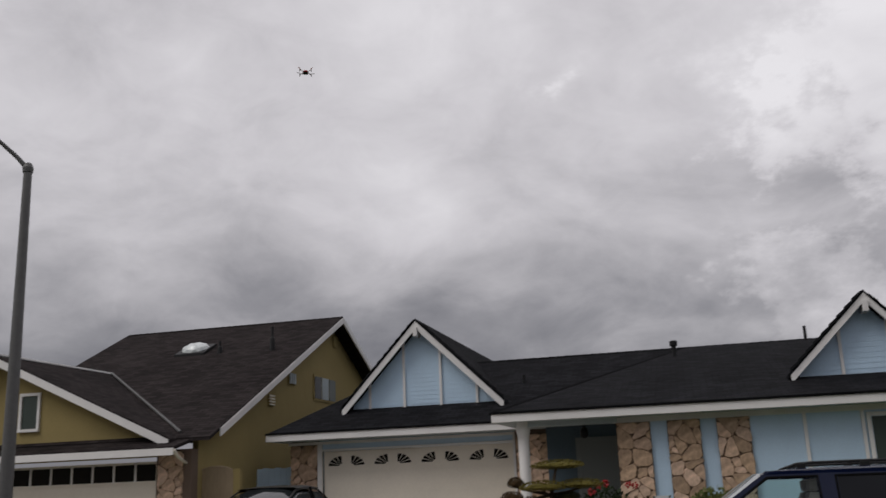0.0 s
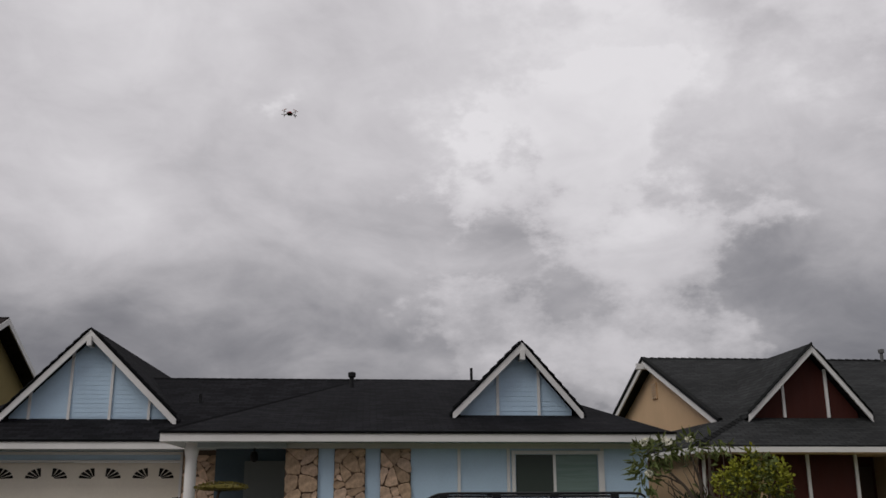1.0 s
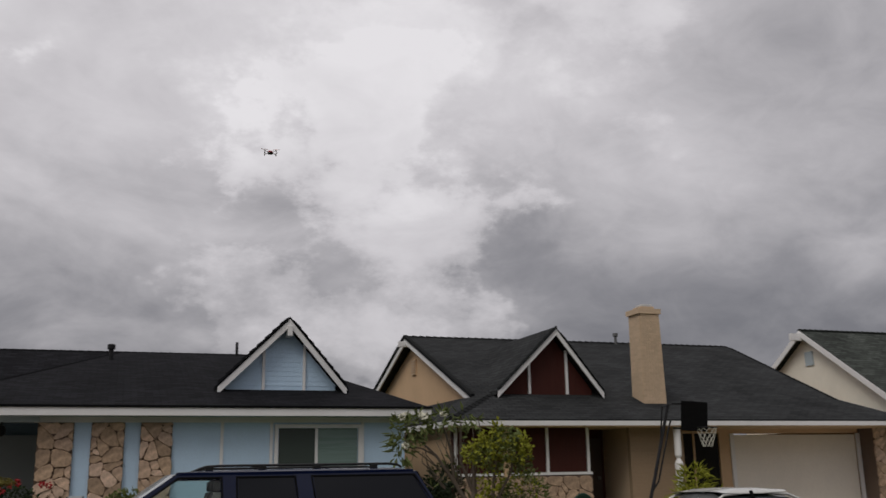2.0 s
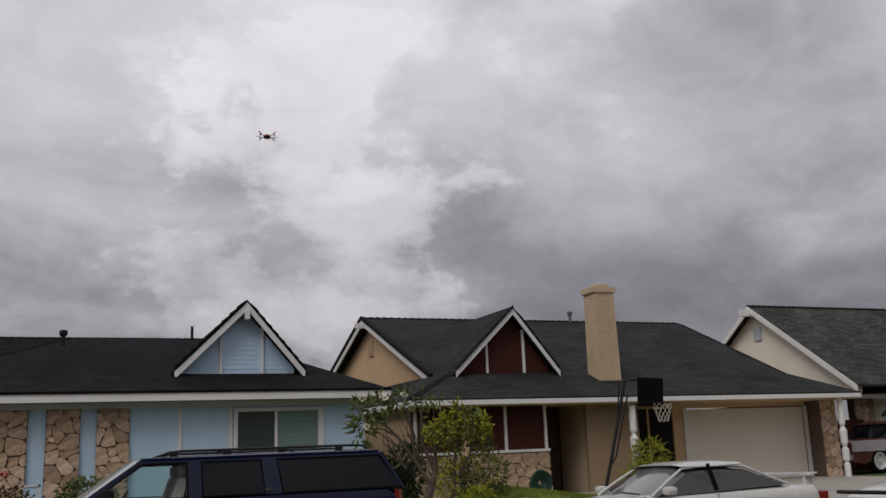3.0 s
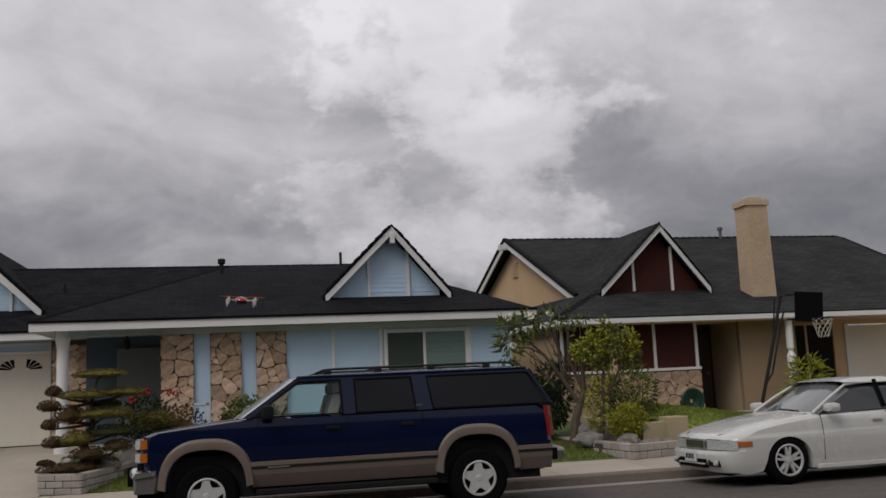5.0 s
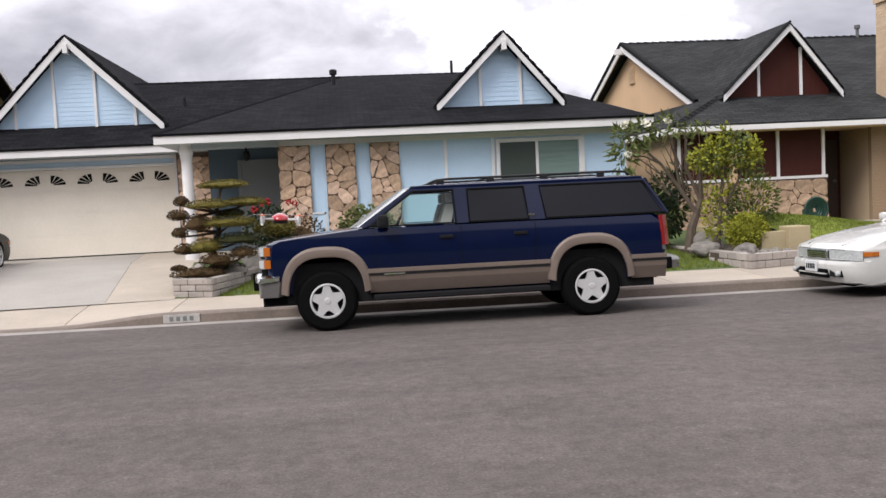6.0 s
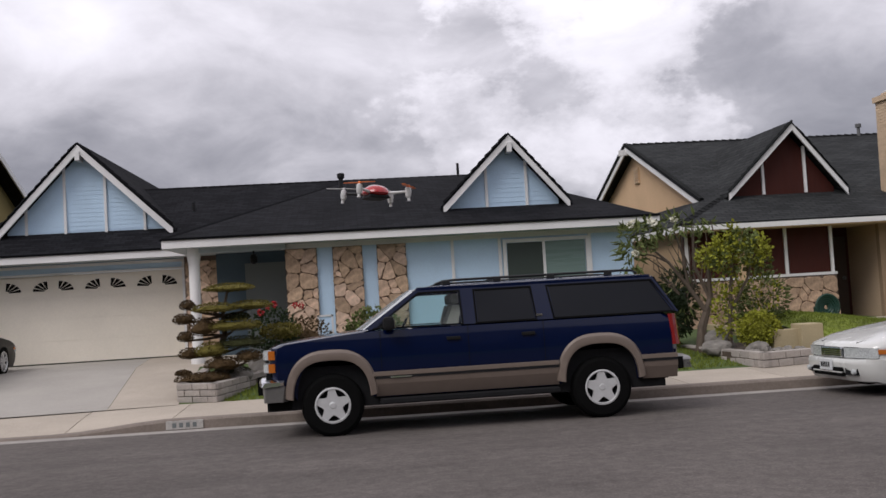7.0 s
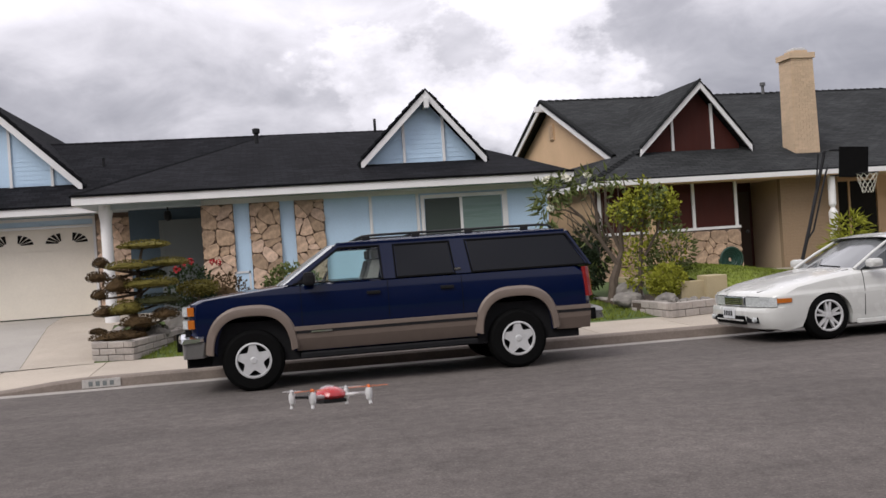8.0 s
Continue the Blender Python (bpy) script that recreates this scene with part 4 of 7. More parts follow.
def white_house():
    house = thing("house", "cream house with mossy grey shingle roof farther along the street", "house")
    yr, zr, ye, ze = 27.0, 6.5, 22.3, 3.25
    xl = 23.4
    roof_planes(house, M_roof_green, [
        [(xl, ye, ze), (xl, yr, zr), (40, yr, zr), (40, ye, ze)],
        [(xl, 31.7, ze), (xl, yr, zr), (40, yr, zr), (40, 31.7, ze)],
        [(23.0, 23.2, 3.0), (40, 23.2, 3.0), (40, 25.0, 3.5), (23.0, 25.0, 3.5)],
    ], 0.08)
    ridge_caps(house, (xl, yr, zr), (40, yr, zr), M_roof_green)
    part("end_wall", prism(bmesh.new(), [(24.2, 0.4), (31, 0.4), (31, 3.6), (yr, zr - 0.15), (22.6, 3.4), (22.6, 3.0), (24.2, 3.0)], "x", xl + 0.35, xl + 0.5), M_cream, house, "cream stucco gable end wall")
    for y0 in (ye, 31.7):
        part("rake_board", board(bmesh.new(), (xl - 0.03, y0, ze - 0.03), (xl - 0.03, yr, zr - 0.03), 0.22, 0.04, out=(-1, 0, 0)), M_white, house)
    part("ridge_beam", new_box(xl - 0.4, xl + 0.4, yr - 0.08, yr + 0.08, zr - 0.4, zr - 0.15), M_white, house)
    part("gable_vent", new_box(xl + 0.3, xl + 0.36, yr - 0.2, yr + 0.2, zr - 1.3, zr - 0.8), M_bluetrim, house)
    part("fascia", board(bmesh.new(), (23.0, 23.17, 2.96), (40, 23.17, 2.96), 0.14, 0.03), M_white, house)
    part("front_wall", new_box(25.9, 40, 24.2, 24.35, 0.4, 3.0), M_cream, house)
    bed = part("stone_pier", new_box(25.0, 25.9, 24.1, 24.4, 0.4, 2.9), M_mortar, house)
    stones(bed, 25.0, 25.9, 0.42, 2.85, 24.1, 0.32, rng)
    garage_door(house, 26.1, 31.0, 0.5, 2.6, 24.16, M_cream, fans=4)
    gable(house, "front_gable", 27.0, 34.0, 3.6, 30.5, 6.0, 22.0, 27, M_cream, M_roof_green, (28.5, 30.5, 32.5), rake=0.22, lap=True, beam=False)


M_dome = mat("clouded_skylight_plastic", (0.62, 0.66, 0.66), 0.2, grain=0.3, scale=8, coat=0.4)
blue_house()
tan_house()
olive_house()
white_house()

# ---- vehicles ----
M_navy = mat("navy_car_paint", (0.0006, 0.0046, 0.028), 0.2, metal=0.0, spec=0.12, grain=0.03, scale=4, coat=0.45, stain=0.05)
M_beige = mat("warm_taupe_car_paint", (0.175, 0.137, 0.113), 0.4, metal=0.15, grain=0.05, scale=8, coat=0.2)
M_pearl = mat("pearl_white_car_paint", (0.58, 0.58, 0.555), 0.25, grain=0.02, scale=6, coat=0.5, stain=0.04)
M_graphite = mat("graphite_car_paint", (0.016, 0.0145, 0.0135), 0.4, spec=0.12, grain=0.04, scale=6, coat=0.1)
M_maroon = mat("maroon_car_paint", (0.07, 0.014, 0.012), 0.3, grain=0.05, scale=6, coat=0.5)
M_greypaint = mat("silver_grey_car_paint", (0.34, 0.32, 0.33), 0.3, grain=0.04, scale=6, coat=0.4)
M_chrome = mat("chrome", (0.72, 0.73, 0.75), 0.16, metal=1.0, grain=0.05, scale=20)
M_bumper = mat("dull_bumper_metal", (0.22, 0.215, 0.21), 0.32, metal=0.7, grain=0.1, scale=15, stain=0.1)
M_alloy = mat("silver_alloy", (0.60, 0.60, 0.60), 0.42, metal=0.35, grain=0.05, scale=20)
M_tint = glass_mat("tinted_car_glass", (0.003, 0.004, 0.007), 0.05, 0.0, 0.24)
# the grey base colour imitates sky reflected in the SUV's windscreen
M_screen = glass_mat("sky_pale_windscreen", (0.42, 0.45, 0.46), 0.04, 0.3, 1.0)
M_clear = glass_mat("clear_car_glass", (0.80, 0.90, 0.88), 0.0, 1.0)
M_amber = mat("amber_lamp_lens", (0.42, 0.115, 0.012), 0.2, grain=0.1, scale=60, coat=0.5)
M_redlens = mat("red_lamp_lens", (0.21, 0.010, 0.010), 0.2, grain=0.1, scale=60, coat=0.5)
M_lens = mat("headlamp_lens", (0.44, 0.46, 0.46), 0.12, grain=0.4, scale=50, coat=0.6)
M_suvlens = mat("deep_headlamp_lens", (0.22, 0.23, 0.23), 0.12, grain=0.3, scale=50, coat=0.6)
M_apron = mat("dark_grey_bumper_plastic", (0.11, 0.105, 0.10), 0.35, grain=0.08, scale=20)
M_cabin = glass_mat("sedan_cabin_glass", (0.02, 0.024, 0.026), 0.05, 0.0, 0.75)
# paler copy of the cabin glass; its colour stands in for reflected sky
M_sedanscreen = glass_mat("sky_pale_sedan_windscreen", (0.14, 0.145, 0.15), 0.08, 0.0, 1.0)
M_seat = mat("grey_seat_cloth", (0.32, 0.29, 0.27), 0.9, grain=0.1, scale=40)
M_inside = mat("dark_cabin_trim", (0.012, 0.012, 0.013), 0.85, spec=0.15, grain=0.1, scale=30)
M_plate = mat("pale_number_plate", (0.62, 0.63, 0.64), 0.5, grain=0.03, scale=30)


def arch_point(cx, a, b, ang, power=0.72):
    """A point on the squared-off arch of a truck's wheel opening."""
    c, s = math.cos(ang), math.sin(ang)
    return cx + a * math.copysign(abs(c) ** power, c), HUB + b * abs(s) ** power * (1 if s >= 0 else -1)


def arch(cx, a, b, zb, n=18):
    """Outline points of a wheel opening, from rear to front along the sill."""
    a0 = math.asin(((zb - HUB) / b) ** (1 / 0.72))
    return [arch_point(cx, a, b, a0 + (math.pi - 2 * a0) * k / n) for k in range(n + 1)]


HUB = 0.38


def loft_body(outline, w, ends=0.16, top=0.05, low=0.5, rings=((0.0, 1.0), (0.02, 0.62), (0.06, 0.34), (0.16, 0.12), (0.5, 0.0), (0.84, 0.12), (0.94, 0.34), (0.98, 0.62), (1.0, 1.0))):
    """A car body from its side outline: nose and tail curve in plan and the upper edges roll over towards the flanks."""
    bm = bmesh.new()
    xs, zs = [p[0] for p in outline], [p[1] for p in outline]
    cx, half, hi = (min(xs) + max(xs)) / 2, (max(xs) - min(xs)) / 2, max(zs)
    loops = []
    for f, k in rings:
        loop = []
        for x, z in outline:
            u = (x - cx) / half
            rise = max(0.0, (z - low) / (hi - low))
            loop.append(bm.verts.new((x - math.copysign(ends * k * abs(u) ** 6, u), f * w, z - top * k * rise ** 2)))
        loops.append(loop)
    n = len(outline)
    for a, b in zip(loops, loops[1:]):
        for i in range(n):
            bm.faces.new((a[i], a[(i + 1) % n], b[(i + 1) % n], b[i]))
    bm.faces.new(loops[0])
    bm.faces.new(loops[-1][::-1])
    return bm


def crown(bm, w, zs, inset):
    """Gives flat flanks a curve: cuts them at heights and pulls each height inwards by inset(z)."""
    for z in zs:
        bmesh.ops.bisect_plane(bm, geom=list(bm.verts) + list(bm.edges) + list(bm.faces), plane_co=(0, 0, z), plane_no=(0, 0, 1))
    for v in bm.verts:
        f = (v.co.y - w / 2) / (w / 2)
        v.co.y -= inset(v.co.z) * math.copysign(abs(f) ** 4, f)
    return bm


def wheel(car, x, y, z, r, width, rim_r, out, spokes, name="wheel"):
    """Tyre with a rounded tread, a dished rim and flat spokes; out is -1 for a wheel that looks to -y."""
    s = out
    prof = [(rim_r, 0.0), (rim_r + 0.02, -0.015), (r - 0.05, -0.012), (r - 0.015, 0.012), (r, 0.05), (r, width - 0.05), (r - 0.02, width - 0.01), (rim_r, width)]
    tyre = part(name, lathe(bmesh.new(), [(a, -s * b) for a, b in prof], (x, y, z), "y", 36, caps=False), M_black, car, "black tyre on a silver wheel", smooth=True)
    rim = part("rim", lathe(bmesh.new(), [(rim_r + 0.008, -s * -0.012), (rim_r - 0.012, -s * -0.016), (rim_r - 0.035, -s * 0.03), (rim_r - 0.045, -s * 0.07), (0.02, -s * 0.075)], (x, y, z), "y", 36, caps=False), M_inside if spokes else M_alloy, tyre)
    part("rim_disc", lathe(bmesh.new(), [(rim_r - 0.03, -s * 0.072), (rim_r - 0.03, -s * 0.08)], (x, y, z), "y", 30), M_inside if spokes else M_alloy, tyre)
    lip = part("rim_lip", lathe(bmesh.new(), [(rim_r + 0.006, s * 0.014), (rim_r - 0.014, s * 0.018), (rim_r - 0.024, s * -0.005), (rim_r - 0.02, s * -0.03), (rim_r + 0.004, s * -0.02)], (x, y, z), "y", 36, caps=False), M_alloy, tyre)
    if 0 < spokes < 6:
        star = []
        for k in range(spokes):
            a = math.pi / 2 + k * math.tau / spokes + 0.04
            for turn, rad in ((-0.2, rim_r - 0.012), (0.2, rim_r - 0.012), (0.40, rim_r * 0.66), (math.pi / spokes, rim_r * 0.56), (math.tau / spokes - 0.40, rim_r * 0.66)):
                star.append((x + rad * math.cos(a + turn), z + rad * math.sin(a + turn)))
        part("star_spokes", prism(bmesh.new(), star, "y", y + s * 0.006, y - s * 0.04), M_alloy, tyre, "silver five-point star spokes")
    for k in range(spokes if spokes > 5 else 0):
        a = (k // 2) * math.tau / 5 + (0.2 if k % 2 else -0.2)
        wide = 0.020
        pts = [(-wide * 1.15, 0.02), (wide * 1.15, 0.02), (wide * 0.62, rim_r - 0.02), (-wide * 0.62, rim_r - 0.02)]
        c, sn = math.cos(a), math.sin(a)
        part("spoke", prism(bmesh.new(), [(x + u * c - v * sn, z + u * sn + v * c) for u, v in pts], "y", y + s * 0.006, y - s * 0.04), M_alloy, tyre)
    part("hub_cap", lathe(bmesh.new(), [(0.042, s * -0.02), (0.042, s * 0.008), (0.036, s * 0.011), (0.02, s * 0.012)], (x, y, z), "y", 20), M_alloy, tyre)


def flank_plate(bm, pts, y_of, thick):
    """A plate that lies on a leaning flank; pts in x and z, y_of gives the flank's y at a height."""
    a = [bm.verts.new((x, y_of(z), z)) for x, z in pts]
    b = [bm.verts.new((x, y_of(z) + thick, z)) for x, z in pts]
    n = len(pts)
    bm.faces.new(a)
    bm.faces.new(b[::-1])
    for i in range(n):
        bm.faces.new((a[i], b[i], b[(i + 1) % n], a[(i + 1) % n]))
    return bm


def suv_inset(z):
    return float(np.interp(z, [0.44, 0.66, 0.80, 0.98, 1.02, 1.15, 1.28], [0.07, 0.02, 0.006, 0.0, 0.004, 0.018, 0.04]))


def big_suv():
    suv = thing("suv", "navy blue long SUV with taupe lower trim parked at the kerb", "SUV")
    suv.matrix_basis = pose(-0.34, 11.46, 0.0, -1.2, 0, -0.9)
    w, rear = 1.93, 3.36
    arch_f, arch_r = arch(0.0, 0.49, 0.57, 0.46), arch(rear, 0.49, 0.57, 0.46)
    outline = [(-0.78, 0.70), (-0.80, 1.00), (-0.77, 1.12), (-0.64, 1.165), (-0.2, 1.215), (0.32, 1.27), (0.50, 1.285), (1.5, 1.285), (2.6, 1.285), (4.26, 1.285), (4.40, 1.20), (4.43, 0.80), (4.39, 0.56), (4.31, 0.50)]
    outline += [(rear + 0.56, 0.46)] + arch_r + [(rear - 0.6, 0.44), (0.62, 0.44)] + arch_f + [(-0.52, 0.50), (-0.72, 0.55)]
    flanks = crown(loft_body(outline, w, ends=0.14, top=0.035, low=0.9), w, (0.55, 0.66, 0.80, 0.93, 1.0, 1.06, 1.15), suv_inset)
    part("body", flanks, M_navy, suv, "navy blue painted body", smooth=True)
    part("chassis", new_box(-0.8, 4.2, 0.12, w - 0.12, 0.34, 0.85), M_inside, suv)

    def flank(z):
        return 0.04 + 0.11 * (z - 1.27) / 0.5
    # greenhouse: pillars, roof, tinted rear glass, clear front glass
    def both(name, pts, material, proud=0.0, thick=0.03, label=""):
        for side in (0, 1):
            bm = flank_plate(bmesh.new(), pts, (lambda z: flank(z) - proud) if side == 0 else (lambda z: w - flank(z) + proud), thick if side == 0 else -thick)
            ob = part(name, bm, material, suv, label)
            if material is M_clear:
                ob.visible_shadow = False
    side_glass = [(0.53, 1.28), (1.655, 1.28), (1.635, 1.69), (1.13, 1.69)]
    door_glass = [(1.83, 1.28), (2.585, 1.28), (2.54, 1.69), (1.82, 1.69)]
    cargo_glass = [(2.81, 1.28), (4.365, 1.28), (4.10, 1.69), (2.75, 1.69)]
    both("a_pillar", [(0.42, 1.27), (0.545, 1.27), (1.17, 1.70), (1.07, 1.72)], M_navy, 0.004, 0.05)
    both("b_pillar", [(1.64, 1.27), (1.845, 1.27), (1.835, 1.72), (1.62, 1.72)], M_navy, 0.004, 0.05)
    both("c_pillar", [(2.57, 1.27), (2.825, 1.27), (2.765, 1.72), (2.525, 1.72)], M_navy, 0.004, 0.05)
    both("d_pillar", [(4.34, 1.27), (4.41, 1.27), (4.13, 1.74), (4.08, 1.70)], M_navy, 0.004, 0.05)
    both("roof_rail_panel", [(1.05, 1.685), (4.10, 1.685), (4.10, 1.76), (1.11, 1.76)], M_navy, 0.003, 0.06)
    both("front_window", side_glass, M_clear, -0.012, 0.006, "clear side glass")
    both("quarter_trim", [(0.55, 1.275), (0.76, 1.275), (0.76, 1.33), (0.61, 1.33)], M_inside, -0.004, 0.02)
    both("rear_window", door_glass, M_tint, -0.008, 0.006, "dark tinted side glass")
    both("cargo_window", cargo_glass, M_tint, -0.008, 0.006, "dark tinted side glass")
    for glass in (side_glass, door_glass, cargo_glass):
        cx, cz = sum(p[0] for p in glass) / 4, sum(p[1] for p in glass) / 4
        outer = [(q[0] - 0.012 * math.copysign(1, cx - q[0]), q[1] - 0.012 * math.copysign(1, cz - q[1])) for q in glass]
        for a, b in zip(outer, outer[1:] + outer[:1]):
            inner = [(q[0] + 0.022 * math.copysign(1, cx - q[0]), q[1] + 0.02 * math.copysign(1, cz - q[1])) for q in (b, a)]
            both("window_gasket", [a, b] + inner, M_black, 0.006, 0.012)
    roof = loft_body([(1.04, 1.725), (1.14, 1.765), (1.48, 1.79), (2.6, 1.80), (3.9, 1.79), (4.12, 1.76), (4.15, 1.73), (2.5, 1.715)], w - 0.27, ends=0.05, top=0.045, low=1.7)
    bmesh.ops.translate(roof, verts=roof.verts, vec=(0, 0.135, 0))
    part("roof", roof, M_navy, suv, smooth=True)
    bm = bmesh.new()
    rows = []
    for k in range(13):
        f = k / 12
        bow = 0.17 * (1 - abs(2 * f - 1) ** 2.4)
        rows.append([bm.verts.new(Vector((0.47 - bow, 0.07 + (w - 0.14) * f, 1.262)).lerp(Vector((1.11 - bow * 0.7, 0.19 + (w - 0.38) * f, 1.74)), h / 4)) for h in range(5)])
    for p, q in zip(rows, rows[1:]):
        for h in range(4):
            bm.faces.new((p[h], q[h], q[h + 1], p[h + 1]))
    ob = part("windscreen", bm, M_screen, suv, "raked windscreen, greyed for reflected sky", smooth=True)
    ob.visible_shadow = False
    part("rear_glass", prism(bmesh.new(), [(4.39, 1.28), (4.40, 1.28), (4.15, 1.73), (4.14, 1.73)], "y", 0.12, w - 0.12), M_tint, suv)
    part("bulkhead", new_box(2.45, 2.5, 0.2, w - 0.2, 0.9, 1.70), M_inside, suv)
    part("dashboard", new_box(0.33, 0.75, 0.14, w - 0.14, 1.0, 1.27, 0.03), M_inside, suv)
    for y in (0.3, 1.1):
        seat = part("seat", box(bmesh.new(), 1.1, 1.62, y, y + 0.52, 0.85, 1.12, 0.05), M_seat, suv, "grey cloth seat")
        part("seat_back", prism(bmesh.new(), [(1.42, 1.1), (1.58, 1.1), (1.68, 1.52), (1.56, 1.52)], "y", y + 0.03, y + 0.49), M_seat, seat)
        part("headrest", new_box(1.56, 1.66, y + 0.13, y + 0.39, 1.53, 1.66, 0.03), M_seat, seat)
    part("steering_wheel", tube(bmesh.new(), [(0.9 + 0.08 * math.sin(k * math.tau / 16), 0.55 + 0.19 * math.cos(k * math.tau / 16), 1.22 + 0.16 * math.sin(k * math.tau / 16)) for k in range(17)], 0.015, 6), M_inside, suv)
    # two-tone flanks, mouldings and flares
    for y0, y1 in ((-0.014, 0.02), (w - 0.02, w + 0.014)):
        for x0, x1 in ((0.54, rear - 0.54), (rear + 0.54, 4.34)):
            s = 1 if y0 < 0 else -1
            ya = y0 if s > 0 else y1
            part("lower_panel", prism(bmesh.new(), [(ya, 0.665), (ya + s * 0.012, 0.60), (ya + s * 0.075, 0.45), (ya + s * 0.12, 0.45), (ya + s * 0.06, 0.665)], "x", x0, x1), M_beige, suv, "taupe painted lower flank")
            part("moulding", new_box(x0 - 0.03, x1, y0 - 0.012 if y0 < 0 else y1, y0 if y0 < 0 else y1 + 0.012, 0.70, 0.755, 0.004), M_beige, suv)
            part("moulding_strip", new_box(x0, x1, y0 - 0.006 if y0 < 0 else y1, y0 if y0 < 0 else y1 + 0.006, 0.668, 0.698), M_blackmetal, suv)
        for cx in (0.0, rear):
            bm = bmesh.new()
            n = 22
            rows = []
            for k in range(n + 1):
                a = math.radians(5 + 170 * k / n)
                pts = [(0.47, 0.55, 0.0), (0.47, 0.55, 0.9), (0.485, 0.565, 1.0), (0.545, 0.645, 0.75), (0.565, 0.68, 0.2), (0.57, 0.69, 0.0)]
                base, lip = (y1, y0 - 0.025) if y0 < 0 else (y0, y1 + 0.025)
                row = []
                for ra, rb, f in pts:
                    px, pz = arch_point(cx, ra, rb, a)
                    row.append(bm.verts.new((px, base + (lip - base) * f, pz)))
                rows.append(row)
            for p, q in zip(rows, rows[1:]):
                for i in range(len(p) - 1):
                    bm.faces.new((p[i], q[i], q[i + 1], p[i + 1]))
            part("wheel_flare", bm, M_beige, suv, "taupe wheel arch flare", smooth=True)
    for y0 in (-0.05, w - 0.12):
        part("running_board", new_box(0.58, rear - 0.55, y0, y0 + 0.17, 0.36, 0.425, 0.015), M_inside, suv, "black running board")
    # door seams and handles
    for x in (0.62, 1.71, 2.66):
        seam = [(x - 0.004, z) for z in (0.77, 0.93, 1.0, 1.15, 1.26)] + [(x + 0.004, z) for z in (1.26, 1.15, 1.0, 0.93, 0.77)]
        part("door_seam", flank_plate(bmesh.new(), seam, lambda z: suv_inset(z) - 0.002, 0.01), M_black, suv)
    for x in (1.44, 2.38):
        part("door_handle", new_box(x, x + 0.17, -0.014, 0.03, 1.09, 1.13, 0.008), M_inside, suv)
    part("fuel_badge", new_box(2.58, 2.66, 0.03, 0.05, 1.32, 1.345), M_chrome, suv)
    part("side_badge", new_box(0.72, 0.98, -0.03, -0.02, 0.672, 0.69), M_chrome, suv)
    for y0, y1 in ((-0.17, 0.03), (w - 0.03, w + 0.17)):
        m = part("mirror", new_box(0.66, 0.80, y0, y1, 1.25, 1.42, 0.05), M_inside, suv, "dark door mirror")
        part("mirror_glass", new_box(0.802, 0.81, y0 + 0.03, y1 - 0.03, 1.28, 1.39), M_chrome, m)
    # nose
    part("grille", new_box(-0.825, -0.75, 0.34, w - 0.34, 0.80, 1.09, 0.015), M_blackmetal, suv)
    for k in range(3):
        part("grille_bar", new_box(-0.835, -0.82, 0.36, w - 0.36, 0.86 + k * 0.08, 0.88 + k * 0.08), M_chrome, suv)
    for y0, y1, ya, yb in ((0.10, 0.34, 0.0, 0.16), (w - 0.34, w - 0.10, w - 0.16, w)):
        for z in (0.81, 0.965):
            h = part("headlamp", new_box(-0.815, -0.62, y0, y1, z, z + 0.13, 0.012), M_suvlens, suv, "clear rectangular headlamp")
            s = 1 if y0 < 0.5 else -1
            edge = 0.045 if s > 0 else w - 0.045
            part("side_lens", prism(bmesh.new(), [(-0.825, edge + s * 0.08), (-0.80, edge + s * 0.012), (-0.757, edge - s * 0.02), (-0.757, edge + s * 0.05), (-0.78, edge + s * 0.12)], "z", z + 0.015, z + 0.115), M_lens, h)
            part("side_marker", prism(bmesh.new(), [(-0.755, edge - s * 0.02), (-0.70, edge - s * 0.036), (-0.675, edge - s * 0.036), (-0.675, edge + s * 0.04), (-0.72, edge + s * 0.12), (-0.755, edge + s * 0.05)], "z", z + 0.012, z + 0.118), M_amber, h, "amber corner lens")
    bump = [(-0.90, 0.66), (-0.92, 0.74), (-0.86, 0.775), (-0.56, 0.775), (-0.5, 0.73), (-0.5, 0.66), (-0.84, 0.64)]
    part("front_bumper", loft_body(bump, w + 0.05, ends=0.12, top=0.075, low=0.66), M_chrome, suv, "chrome front bumper", smooth=True).location.y = -0.02
    part("bumper_apron", loft_body([(-0.85, 0.46), (-0.88, 0.65), (-0.52, 0.65), (-0.5, 0.46)], w, ends=0.1, top=0.0, low=0.2), M_apron, suv, "dark grey lower bumper apron")
    part("air_dam", new_box(-0.78, -0.5, 0.1, w - 0.1, 0.36, 0.47, 0.02), M_black, suv)
    part("bumper_guard", new_box(-0.95, -0.87, 0.46, 0.56, 0.52, 0.75, 0.015), M_black, suv)
    # tail
    part("rear_bumper", loft_body([(4.33, 0.56), (4.35, 0.72), (4.52, 0.72), (4.56, 0.67), (4.53, 0.56)], w, ends=0.08, top=0.06, low=0.58), M_bumper, suv, "dull grey rear step bumper", smooth=True)
    part("bumper_end", new_box(4.34, 4.41, -0.012, 0.05, 0.55, 0.70, 0.012), M_black, suv)
    part("tow_hitch", box(box(bmesh.new(), 4.2, 4.5, 0.9, 1.0, 0.42, 0.5), 3.9, 4.3, 0.3, 1.6, 0.42, 0.52), M_black, suv)
